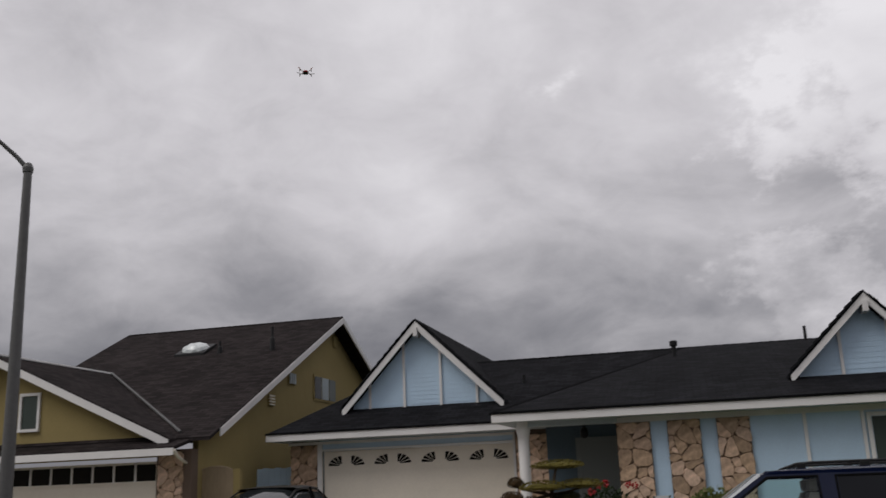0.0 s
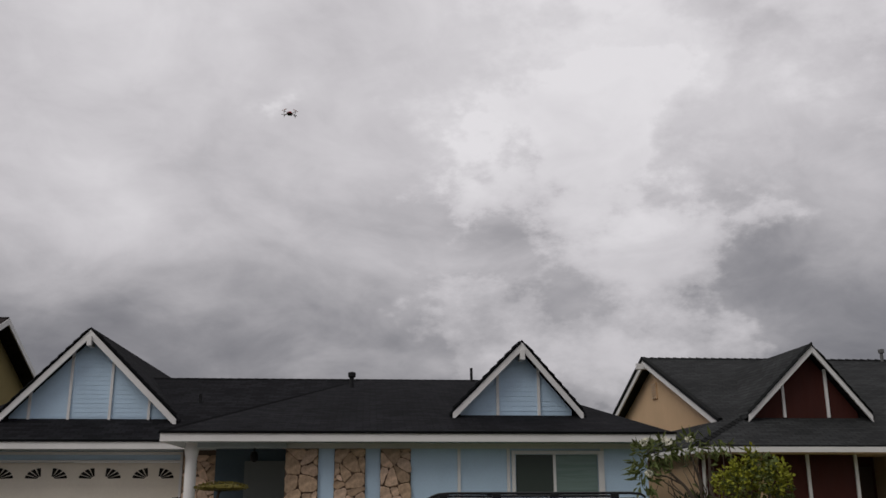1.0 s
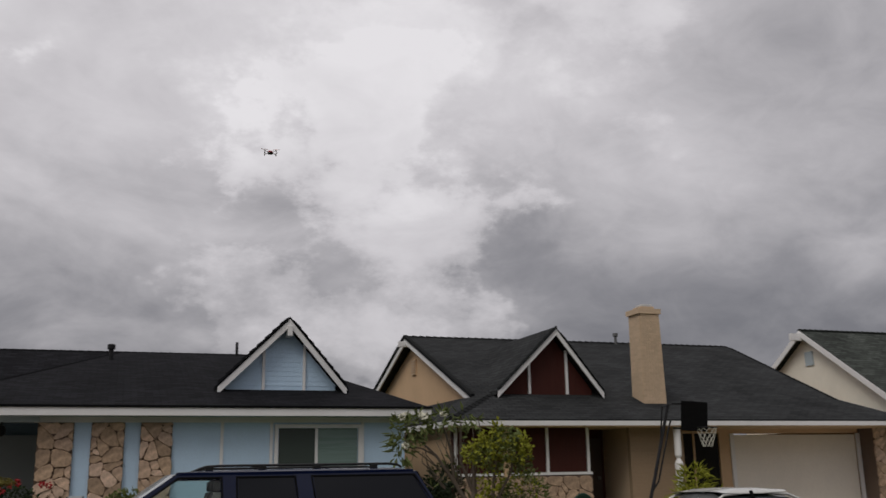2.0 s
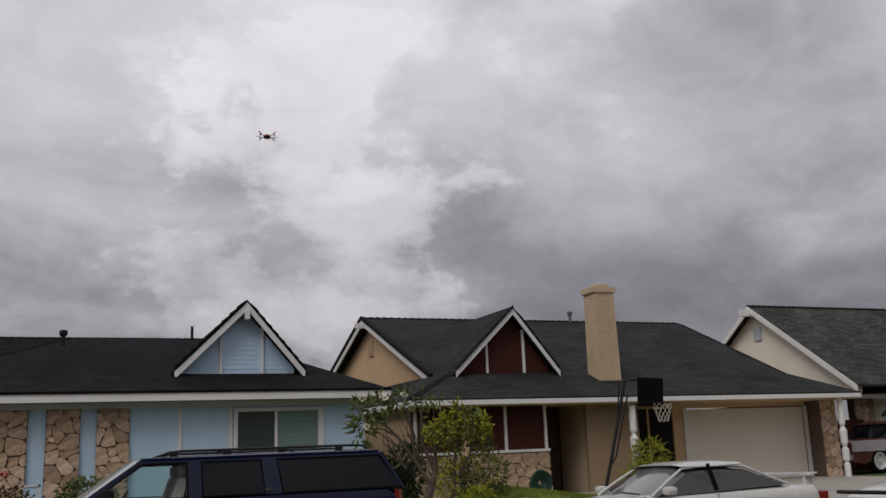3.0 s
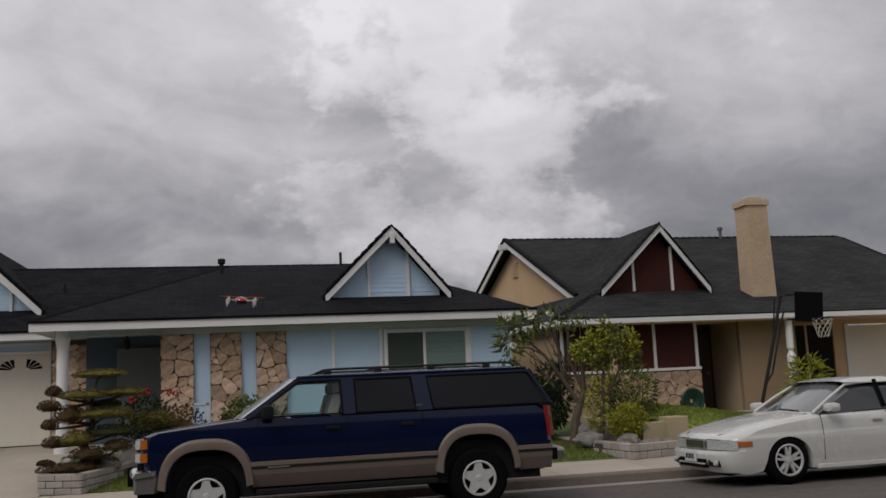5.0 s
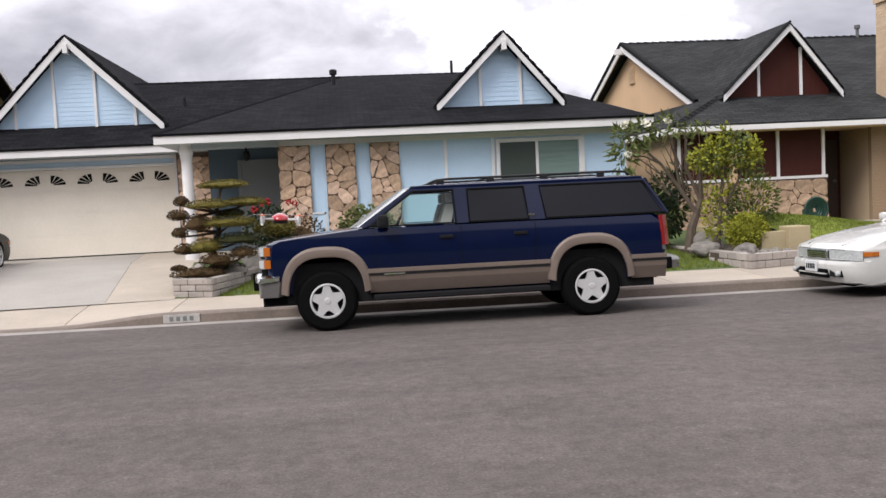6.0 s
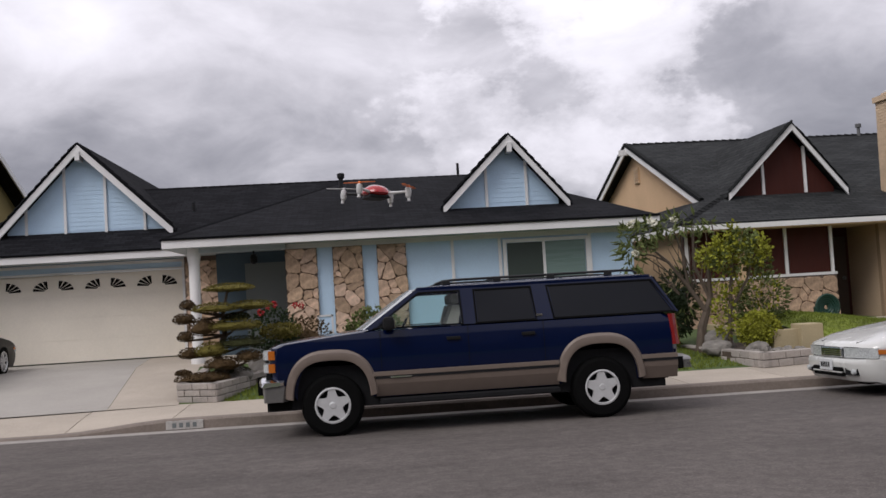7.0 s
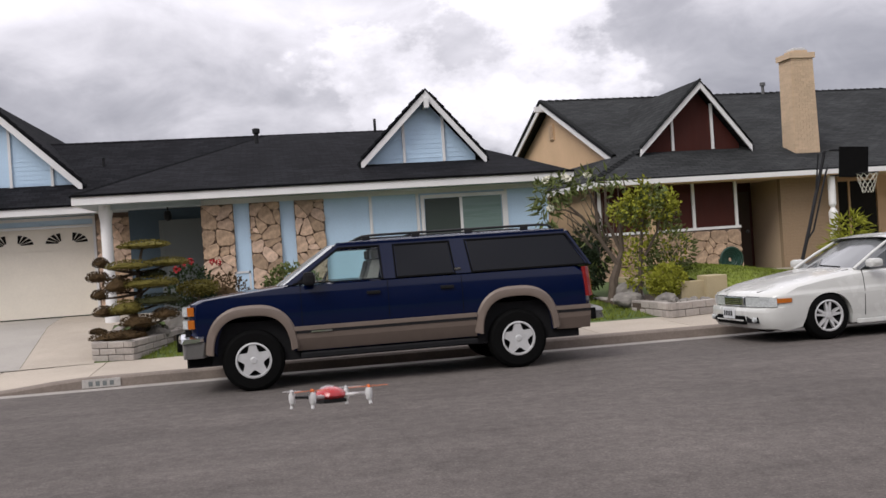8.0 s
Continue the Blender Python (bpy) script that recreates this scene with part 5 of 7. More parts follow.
    for y0, y1 in ((0.004, 0.12), (w - 0.12, w - 0.004)):
        f = (lambda y: y) if y0 < 0.5 else (lambda y: w - y)
        plan = [(4.29, f(0.01)), (4.305, f(-0.012)), (4.335, f(-0.010)), (4.385, f(0.03)), (4.425, f(0.112)), (4.38, f(0.14)), (4.30, f(0.06))]
        lamp = prism(bmesh.new(), plan, "z", 0.86, 1.245)
        for v in lamp.verts:
            if v.co.z > 1.0:
                v.co.x -= 0.028
                v.co.y += 0.016 if y0 < 0.5 else -0.016
        part("tail_lamp", lamp, M_redlens, suv, "red tail lamp")
    part("tailgate_plate", new_box(4.43, 4.445, 0.8, 1.13, 0.85, 1.0), M_plate, suv)
    # roof rack
    for y in (0.30, w - 0.30):
        rack = part("roof_rack", tube(bmesh.new(), [(1.35, y, 1.79), (1.45, y, 1.825), (1.6, y, 1.835), (3.8, y, 1.835), (3.92, y, 1.825), (3.98, y, 1.785)], 0.016, 8), M_blackmetal, suv, "black roof rail")
        for x in (1.5, 2.15, 2.85, 3.6):
            part("rack_foot", new_box(x - 0.05, x + 0.05, y - 0.02, y + 0.02, 1.77, 1.83, 0.008), M_blackmetal, rack)
    for x in (2.15, 3.0):
        part("cross_bar", new_box(x - 0.02, x + 0.02, 0.3, w - 0.3, 1.828, 1.842), M_blackmetal, suv)
    for x in (0.0, rear):
        wheel(suv, x, 0.035, HUB, 0.385, 0.25, 0.215, -1, 5)
        wheel(suv, x, w - 0.035, HUB, 0.385, 0.25, 0.215, 1, 5)


def sedan_inset(z):
    return float(np.interp(z, [0.2, 0.3, 0.5, 0.62, 0.66, 0.8, 1.0], [0.06, 0.03, 0.008, 0.0, 0.004, 0.02, 0.07]))


def sedan(label, paint, place, turn, bar=False, spoiler=True):
    """A four-door sedan, nose to -x, near flank at y = 0."""
    car = thing("sedan", label, "car")
    car.matrix_basis = pose(*place, -1.0 if turn == 0 else 0, 0, turn)
    w, f, r = 1.74, 0.98, 3.62
    hub = 0.33

    def opening(cx):
        a = math.radians(12)
        return [(cx + 0.385 * math.cos(a + (math.pi - 2 * a) * k / 12), hub - 0.06 + 0.39 * math.sin(a + (math.pi - 2 * a) * k / 12)) for k in range(13)]
    outline = [(0.20, 0.17), (0.05, 0.20), (0.0, 0.27), (-0.03, 0.36), (-0.03, 0.44), (0.0, 0.485), (0.085, 0.495), (0.10, 0.56), (0.095, 0.625), (0.07, 0.64), (0.10, 0.675), (0.20, 0.71), (0.45, 0.785), (0.9, 0.87), (1.32, 0.94), (1.6, 0.965), (2.6, 0.985), (3.7, 1.0), (4.1, 1.0), (4.62, 0.985), (4.74, 0.90), (4.77, 0.50), (4.70, 0.28), (4.5, 0.22)]
    outline += opening(r) + [(r - 0.375, 0.20), (f + 0.375, 0.20)] + opening(f) + [(f - 0.45, 0.2)]
    part("body", crown(loft_body(outline, w, ends=0.34, top=0.10, low=0.45), w, (0.32, 0.42, 0.52, 0.62, 0.72, 0.82), sedan_inset), paint, car, smooth=True)
    part("chassis", new_box(0.35, 4.4, 0.15, w - 0.15, 0.18, 0.7), M_inside, car)
    cab = loft_body([(1.44, 0.92), (2.14, 1.355), (2.4, 1.395), (2.8, 1.40), (3.25, 1.365), (4.05, 0.99), (2.6, 0.95)], w - 0.14, ends=0.10, top=0.16, low=0.95, rings=((0.0, 1.0), (0.02, 0.8), (0.09, 0.62), (0.2, 0.2), (0.5, 0.0), (0.8, 0.2), (0.91, 0.62), (0.98, 0.8), (1.0, 1.0)))
    for v in cab.verts:
        lean = max(0.0, (v.co.z - 0.95) / 0.45)
        v.co.y = 0.07 + v.co.y + (w / 2 - 0.07 - v.co.y) * 0.2 * lean
    cab.normal_update()
    # front faces take the glass with the sky reflection in its colour
    for face in cab.faces:
        face.material_index = 1 if face.calc_center_median().x < 2.1 and abs(face.normal.y) < 0.75 else 0
    part("cabin_glass", cab, [M_cabin, M_sedanscreen], car, "tinted cabin glass, windscreen coloured pale for reflected sky", smooth=True)
    top = loft_body([(2.06, 1.362), (2.4, 1.412), (2.8, 1.416), (3.27, 1.378), (2.8, 1.32), (2.4, 1.32)], w - 0.42, ends=0.03, top=0.085, low=1.3)
    bmesh.ops.translate(top, verts=top.verts, vec=(0, 0.21, 0))
    part("roof", top, paint, car, smooth=True)
    for s in (0, 1):
        def at(x, y, z):
            return (x, y if s == 0 else w - y, z)
        part("a_pillar", tube(bmesh.new(), [at(1.48, 0.12, 0.935), at(1.82, 0.175, 1.14), at(2.13, 0.235, 1.305), at(2.5, 0.24, 1.335), at(2.9, 0.24, 1.335), at(3.28, 0.235, 1.30), at(3.7, 0.19, 1.13), at(4.05, 0.12, 0.985)], 0.021, 8), paint, car)
        part("b_pillar", tube(bmesh.new(), [at(2.62, 0.065, 0.98), at(2.60, 0.21, 1.36)], 0.03, 6), M_black, car)
        m = part("mirror", new_box(1.58, 1.76, -0.16 if s == 0 else w - 0.02, 0.02 if s == 0 else w + 0.16, 0.95, 1.07, 0.05), paint, car, "door mirror")
        y0, y1 = (-0.004, 0.01) if s == 0 else (w - 0.01, w + 0.004)
        for x in (1.55, 2.62):
            seam = [(x - 0.004, z) for z in (0.3, 0.5, 0.65, 0.8, 0.92)] + [(x + 0.004, z) for z in (0.92, 0.8, 0.65, 0.5, 0.3)]
            part("door_seam", flank_plate(bmesh.new(), seam, (lambda z: sedan_inset(z) - 0.003) if s == 0 else (lambda z: w - sedan_inset(z) + 0.003), 0.01 if s == 0 else -0.01), M_black, car)
        part("hood_seam", tube(bmesh.new(), [at(0.16, 0.42, 0.692), at(0.5, 0.26, 0.775), at(0.95, 0.2, 0.858), at(1.42, 0.17, 0.93)], 0.006, 5), M_black, car)
        part("sill", new_box(f + 0.42, r - 0.42, y0 - 0.01, y1 + 0.01, 0.19, 0.25, 0.008), paint, car)
        for x in (2.35, 3.3):
            part("door_handle", new_box(x, x + 0.16, y0 - 0.012, y1, 0.80, 0.835, 0.006), paint, car)
        lamp = part("headlamp", prism(bmesh.new(), [(0.055, at(0, 0.56, 0)[1]), (0.095, at(0, 0.28, 0)[1]), (0.145, at(0, 0.10, 0)[1]), (0.222, at(0, 0.022, 0)[1]), (0.32, at(0, 0.08, 0)[1]), (0.3, at(0, 0.56, 0)[1])], "z", 0.502, 0.634), M_lens, car, "clear headlamp")
        part("headlamp_rim", prism(bmesh.new(), [(0.085, at(0, 0.60, 0)[1]), (0.10, at(0, 0.28, 0)[1]), (0.17, at(0, 0.14, 0)[1]), (0.40, at(0, 0.12, 0)[1]), (0.35, at(0, 0.60, 0)[1])], "z", 0.490, 0.642), M_inside, lamp)
        part("turn_lens", prism(bmesh.new(), [(0.225, at(0, 0.024, 0)[1]), (0.33, at(0, -0.008, 0)[1]), (0.43, at(0, -0.008, 0)[1]), (0.43, at(0, 0.05, 0)[1]), (0.3, at(0, 0.1, 0)[1])], "z", 0.552, 0.612), M_amber, lamp, "amber corner lens")
        fog = part("fog_recess", prism(bmesh.new(), [(-0.004, at(0, 0.46, 0)[1]), (0.035, at(0, 0.22, 0)[1]), (0.12, at(0, 0.22, 0)[1]), (0.12, at(0, 0.46, 0)[1])], "z", 0.28, 0.37), M_inside, car)
        part("fog_lamp", lathe(bmesh.new(), [(0.04, 0.02), (0.036, -0.045), (0.02, -0.055)], at(0.04, 0.28, 0.325), "x", 12), M_lens, fog)
        part("tail_lamp", new_box(4.6, 4.765, at(0, 0.12, 0)[1] - 0.06, at(0, 0.12, 0)[1] + 0.2 * (1 if s == 0 else -1) + 0.06, 0.68, 0.86, 0.02), M_redlens, car)
        wheel(car, f, 0.02 if s == 0 else w - 0.02, hub, 0.33, 0.2, 0.212, -1 if s == 0 else 1, 10 if not bar else 5)
        wheel(car, r, 0.02 if s == 0 else w - 0.02, hub, 0.33, 0.2, 0.212, -1 if s == 0 else 1, 10 if not bar else 5)
    part("grille", new_box(0.035, 0.12, 0.60, w - 0.60, 0.503, 0.632, 0.012), M_chrome, car, "chrome grille")
    for k in range(4):
        part("grille_slot", new_box(0.029, 0.04, 0.63, w - 0.63, 0.522 + k * 0.026, 0.532 + k * 0.026), M_inside, car)
    part("air_intake", new_box(-0.036, 0.06, 0.50, w - 0.50, 0.255, 0.375, 0.01), M_black, car)
    part("intake_bar", new_box(-0.042, 0.0, 0.50, w - 0.50, 0.305, 0.322), paint, car)
    plate = part("number_plate", new_box(-0.06, -0.03, 0.72, 1.02, 0.33, 0.48, 0.005), M_plate, car, "pale number plate with dark bars")
    for k in range(5):
        part("plate_bar", new_box(-0.064, -0.06, 0.755 + k * 0.05, 0.785 + k * 0.05, 0.37, 0.44), M_inside, plate)
    part("wiper", tube(bmesh.new(), [(1.42, 0.35, 0.965), (1.47, 0.9, 0.985)], 0.012, 6), M_black, car)
    if spoiler:
        sp = part("spoiler", loft_body([(4.45, 1.12), (4.70, 1.15), (4.72, 1.13), (4.5, 1.09)], w - 0.3, ends=0.05, top=0.0, low=0.5), paint, car)
        sp.location.y = 0.15
        part("spoiler_foot", box(box(bmesh.new(), 4.5, 4.65, 0.25, 0.3, 0.96, 1.12), 4.5, 4.65, w - 0.3, w - 0.25, 0.96, 1.12), paint, car)
    if bar:
        for z in (0.5, 0.75):
            part("push_bar", tube(bmesh.new(), [(-0.12, 0.2, z), (-0.16, 0.5, z), (-0.16, w - 0.5, z), (-0.12, w - 0.2, z)], 0.035, 8), M_blackmetal, car, "black push bar")
    return car


def classic_car():
    car = thing("classic_car", "maroon and grey fifties sedan parked on a driveway", "car", (21.75, 21.3, 0.5), 0)
    hub = 0.36

    def opening(cx, rr):
        return [(cx + rr * math.cos(math.radians(10 + 160 * k / 10)), hub - 0.06 + rr * math.sin(math.radians(10 + 160 * k / 10))) for k in range(11)]
    outline = [(0.05, 0.35), (0.0, 0.6), (0.02, 0.95), (0.15, 1.02), (1.5, 1.05), (3.3, 1.06), (5.0, 1.0), (5.1, 0.8), (5.1, 0.4), (4.9, 0.32)] + opening(4.1, 0.36) + [(3.4, 0.28), (1.9, 0.28)] + opening(1.15, 0.40) + [(0.5, 0.3)]
    part("body", loft_body(outline, 1.85, ends=0.12, top=0.08, low=0.7), M_maroon, car)
    part("side_panel", new_box(0.08, 1.95, -0.015, 0.02, 0.66, 0.98, 0.01), M_greypaint, car, "grey painted flank panel")
    part("bumper", loft_body([(-0.12, 0.42), (-0.14, 0.58), (0.1, 0.6), (0.12, 0.42)], 1.85, ends=0.06, top=0.0, low=0.1), M_chrome, car)
    cab = loft_body([(1.5, 1.03), (2.0, 1.46), (2.4, 1.52), (3.4, 1.5), (3.9, 1.4), (4.2, 1.05)], 1.6, ends=0.1, top=0.1, low=1.0)
    bmesh.ops.translate(cab, verts=cab.verts, vec=(0, 0.12, 0))
    part("cabin_glass", cab, M_tint, car)
    part("roof", loft_body([(1.95, 1.46), (2.4, 1.55), (3.4, 1.53), (3.95, 1.40), (3.4, 1.45), (2.4, 1.47)], 1.64, ends=0.04, top=0.05, low=1.4), M_maroon, car).location.y = 0.1
    for x in (1.75, 2.9, 3.9):
        part("pillar", tube(bmesh.new(), [(x, 0.1, 1.04), (x + 0.22 if x < 2 else x, 0.16, 1.48)], 0.04, 6), M_greypaint, car)
    for x in (1.15, 4.1):
        wheel(car, x, 0.02, hub, 0.36, 0.2, 0.25, -1, 0)
        wheel(car, x, 1.83, hub, 0.36, 0.2, 0.25, 1, 0)


big_suv()
sedan("pearl white sedan with chrome grille parked at the kerb", M_pearl, (6.43, 11.36, 0.0), 0)
sedan("dark graphite sedan parked on the driveway by the garage", M_graphite, (-9.27, 21.75, 0.42), -90, spoiler=False)
sedan("white car with a black push bar parked farther along", M_pearl, (12.75, 11.15, 0.0), 0, bar=True, spoiler=False)
classic_car()

# ---- plants and planters ----
M_leaf_dark = mat("dark_juniper_needles", (0.040, 0.043, 0.016), 0.85, spec=0.15, grain=0.35, scale=30, stain=0.3, stain_scale=4)
M_leaf_olive = mat("olive_juniper_tips", (0.135, 0.115, 0.028), 0.85, spec=0.15, grain=0.35, scale=25, stain=0.3, stain_scale=4)
M_leaf_brown = mat("browned_juniper", (0.075, 0.048, 0.022), 0.85, spec=0.15, grain=0.35, scale=25, stain=0.3, stain_scale=4)
M_leaf_lime = mat("yellow_green_leaves", (0.235, 0.245, 0.026), 0.75, spec=0.2, grain=0.35, scale=12, stain=0.3, stain_scale=3)
M_leaf_mid = mat("mid_green_leaves", (0.11, 0.135, 0.040), 0.7, spec=0.25, grain=0.35, scale=10, stain=0.3, stain_scale=3)
M_leaf_deep = mat("deep_green_leaves", (0.026, 0.042, 0.016), 0.7, spec=0.2, grain=0.3, scale=10, stain=0.3, stain_scale=3)
M_bark = mat("grey_brown_bark", (0.09, 0.068, 0.05), 0.9, grain=0.25, scale=20, bump=0.8, stretch=(1, 1, 0.3))
M_rose = mat("red_rose_petals", (0.36, 0.010, 0.014), 0.6, grain=0.2, scale=30)
M_flower = mat("white_petals", (0.75, 0.73, 0.62), 0.6, grain=0.05, scale=30)
M_rock = mat("grey_boulder", (0.20, 0.185, 0.165), 0.9, grain=0.25, scale=8, bump=0.9, stain=0.3, stain_scale=3)
M_grass = mat("lawn_blades", (0.145, 0.18, 0.027), 0.8, spec=0.2, grain=0.3, scale=6, stain=0.25, stain_scale=1.5)


def leaves(bm, centre, radii, n, size, rg, shell=0.55, flat=0.0, slim=0.45, droop=0.0):
    """Scatters folded leaves through an ellipsoid, most of them near its skin."""
    c = Vector(centre)
    for _ in range(n):
        d = Vector((rg.gauss(0, 1), rg.gauss(0, 1), rg.gauss(0, 1))).normalized()
        k = shell + (1.06 - shell) * rg.random() ** 0.5
        p = c + Vector((d.x * radii[0] * k, d.y * radii[1] * k, d.z * radii[2] * k))
        axis = (d + Vector((rg.gauss(0, 0.6), rg.gauss(0, 0.6), rg.gauss(0, 0.6) + flat - droop))).normalized()
        side = axis.orthogonal().normalized()
        side = (Matrix.Rotation(rg.random() * math.tau, 3, axis) @ side) * size * slim * rg.uniform(0.7, 1.2)
        tip = axis * size * rg.uniform(0.7, 1.4)
        fold = axis.cross(side).normalized() * size * 0.12
        v = [bm.verts.new(q) for q in (p, p + tip * 0.45 + side + fold, p + tip, p + tip * 0.45 - side + fold)]
        bm.faces.new((v[0], v[1], v[2]))
        bm.faces.new((v[0], v[2], v[3]))
    return bm


def cloud_pruned_tree():
    """A cloud-pruned juniper: leaning trunk, bare limbs, flat trimmed pads."""
    rg = random.Random(11)
    tree = thing("topiary_tree", "cloud-pruned juniper with flat olive pads in a block planter", "tree", (-2.35, 16.4, 0.38))
    trunk = [(-2.35, 16.4, 0.3), (-2.3, 16.42, 0.55), (-2.42, 16.45, 0.85), (-2.28, 16.5, 1.15), (-2.3, 16.45, 1.5), (-2.2, 16.45, 1.92)]
    o = Vector((-2.35, 16.4, 0.38))
    part("trunk", tube(bmesh.new(), [Vector(p) - o for p in trunk], [0.09, 0.075, 0.06, 0.05, 0.035, 0.02], 8), M_bark, tree)
    pads = [(-2.17, 16.45, 1.96, 0.42, 0.30, 0.085, 0), (-2.40, 16.25, 1.62, 0.36, 0.28, 0.10, 0), (-1.82, 16.5, 1.64, 0.36, 0.28, 0.09, 0), (-2.10, 16.3, 1.30, 0.46, 0.32, 0.12, 0), (-2.62, 16.3, 1.28, 0.23, 0.22, 0.19, 2),
            (-2.90, 16.5, 1.69, 0.12, 0.12, 0.10, 2), (-2.95, 16.4, 1.45, 0.17, 0.15, 0.11, 2), (-2.93, 16.35, 1.15, 0.12, 0.12, 0.10, 2), (-2.87, 16.3, 0.86, 0.16, 0.15, 0.11, 2), (-1.98, 16.3, 1.0, 0.38, 0.3, 0.12, 1),
            (-2.48, 16.2, 0.90, 0.27, 0.24, 0.15, 0), (-2.30, 16.1, 0.66, 0.28, 0.22, 0.14, 2), (-2.95, 16.1, 0.56, 0.12, 0.1, 0.05, 2), (-2.62, 16.0, 0.46, 0.44, 0.26, 0.10, 2), (-1.86, 16.2, 0.76, 0.22, 0.2, 0.12, 2), (-2.05, 16.5, 1.45, 0.2, 0.2, 0.08, 1), (-2.2, 16.6, 0.5, 0.3, 0.2, 0.12, 1)]
    for x, y, z, a, b, c, kind in pads:
        near = min(trunk, key=lambda q: abs(q[2] - z + 0.1))
        mid = ((near[0] + x) / 2, (near[1] + y) / 2, (near[2] + z) / 2 - 0.04)
        part("limb", tube(bmesh.new(), [Vector(near) - o, Vector(mid) - o, Vector((x, y, z - c * 0.5)) - o], [0.03, 0.022, 0.014], 6), M_bark, tree)
        at = Vector((x, y, z)) - o
        core = bmesh.new()
        bmesh.ops.create_icosphere(core, subdivisions=2, radius=1, matrix=Matrix.LocRotScale(at, None, (a * 0.9, b * 0.9, c * 0.8)))
        for v in core.verts:
            v.co += Vector((rg.uniform(-1, 1) * a * 0.05, rg.uniform(-1, 1) * b * 0.05, rg.uniform(-1, 1) * c * 0.14))
        n = int(1300 * (a + 0.12) * 2)
        leaves(core, at, (a, b, c), n, 0.03, rg, 0.86, 0.35, 0.3)
        for v in core.verts:
            if v.co.z < at.z:
                v.co.z = at.z + (v.co.z - at.z) * 0.55
        part("foliage_pad", core, (M_leaf_olive, M_leaf_dark, M_leaf_brown)[kind], tree)


def leafy_bush(name, label, blobs, size, material, rg, trunk=None, base=(0, 0, 0), core=True, slim=0.45, droop=0.0):
    bush = thing(name, label, "tree" if trunk else "bush", base)
    o = Vector(base)
    if trunk:
        for pts, radii in trunk:
            part("trunk", tube(bmesh.new(), [Vector(p) - o for p in pts], radii, 7), M_bark, bush)
    for x, y, z, a, b, c, n in blobs:
        bm = bmesh.new()
        at = Vector((x, y, z)) - o
        if core:
            bmesh.ops.create_icosphere(bm, subdivisions=1, radius=1, matrix=Matrix.LocRotScale(at, None, (a * 0.6, b * 0.6, c * 0.6)))
        leaves(bm, at, (a, b, c), n, size, rg, 0.5, 0.1, slim, droop)
        part("foliage", bm, material[len(bush.children) % len(material)] if isinstance(material, list) else material, bush)
    return bush


def blocks(parent, a, b, z0, courses, length=0.30, height=0.115, depth=0.16, mat_=None):
    """A low wall of split-face blocks from a to b in plan, each block its own piece, joints staggered."""
    a, b = Vector((*a, 0)), Vector((*b, 0))
    d = (b - a).normalized()
    run = (b - a).length
    turn = math.atan2(d.y, d.x)
    lg = random.Random(5)
    for r in range(courses):
        x = -length * 0.5 if r % 2 else 0.0
        while x < run - 0.02:
            x0, x1 = max(x, 0.0), min(x + length, run)
            if x1 - x0 > 0.05:
                bm = new_box(0.006, x1 - x0 - 0.006, -lg.uniform(0, 0.008), depth, 0.005, height - 0.005, 0.012)
                ob = part("block", bm, mat_ or M_block, parent)
                ob.matrix_basis = Matrix.Translation(Vector((a.x, a.y, z0 + r * height)) + d * x0) @ Matrix.Rotation(turn, 4, "Z")
            x += length


def boulder(at, size, rg):
    bm = bmesh.new()
    bmesh.ops.create_icosphere(bm, subdivisions=3, radius=1)
    for v in bm.verts:
        k = 1 + 0.28 * noise.noise(v.co * 1.4 + Vector(at))+ 0.08 * noise.noise(v.co * 5)
        v.co = Vector((v.co.x * size[0] * k, v.co.y * size[1] * k, v.co.z * size[2] * k))
    ob = part("boulder", bm, M_rock)
    ob.location = at
    tagged(ob, "rough grey boulder in the planter bed", "rock")


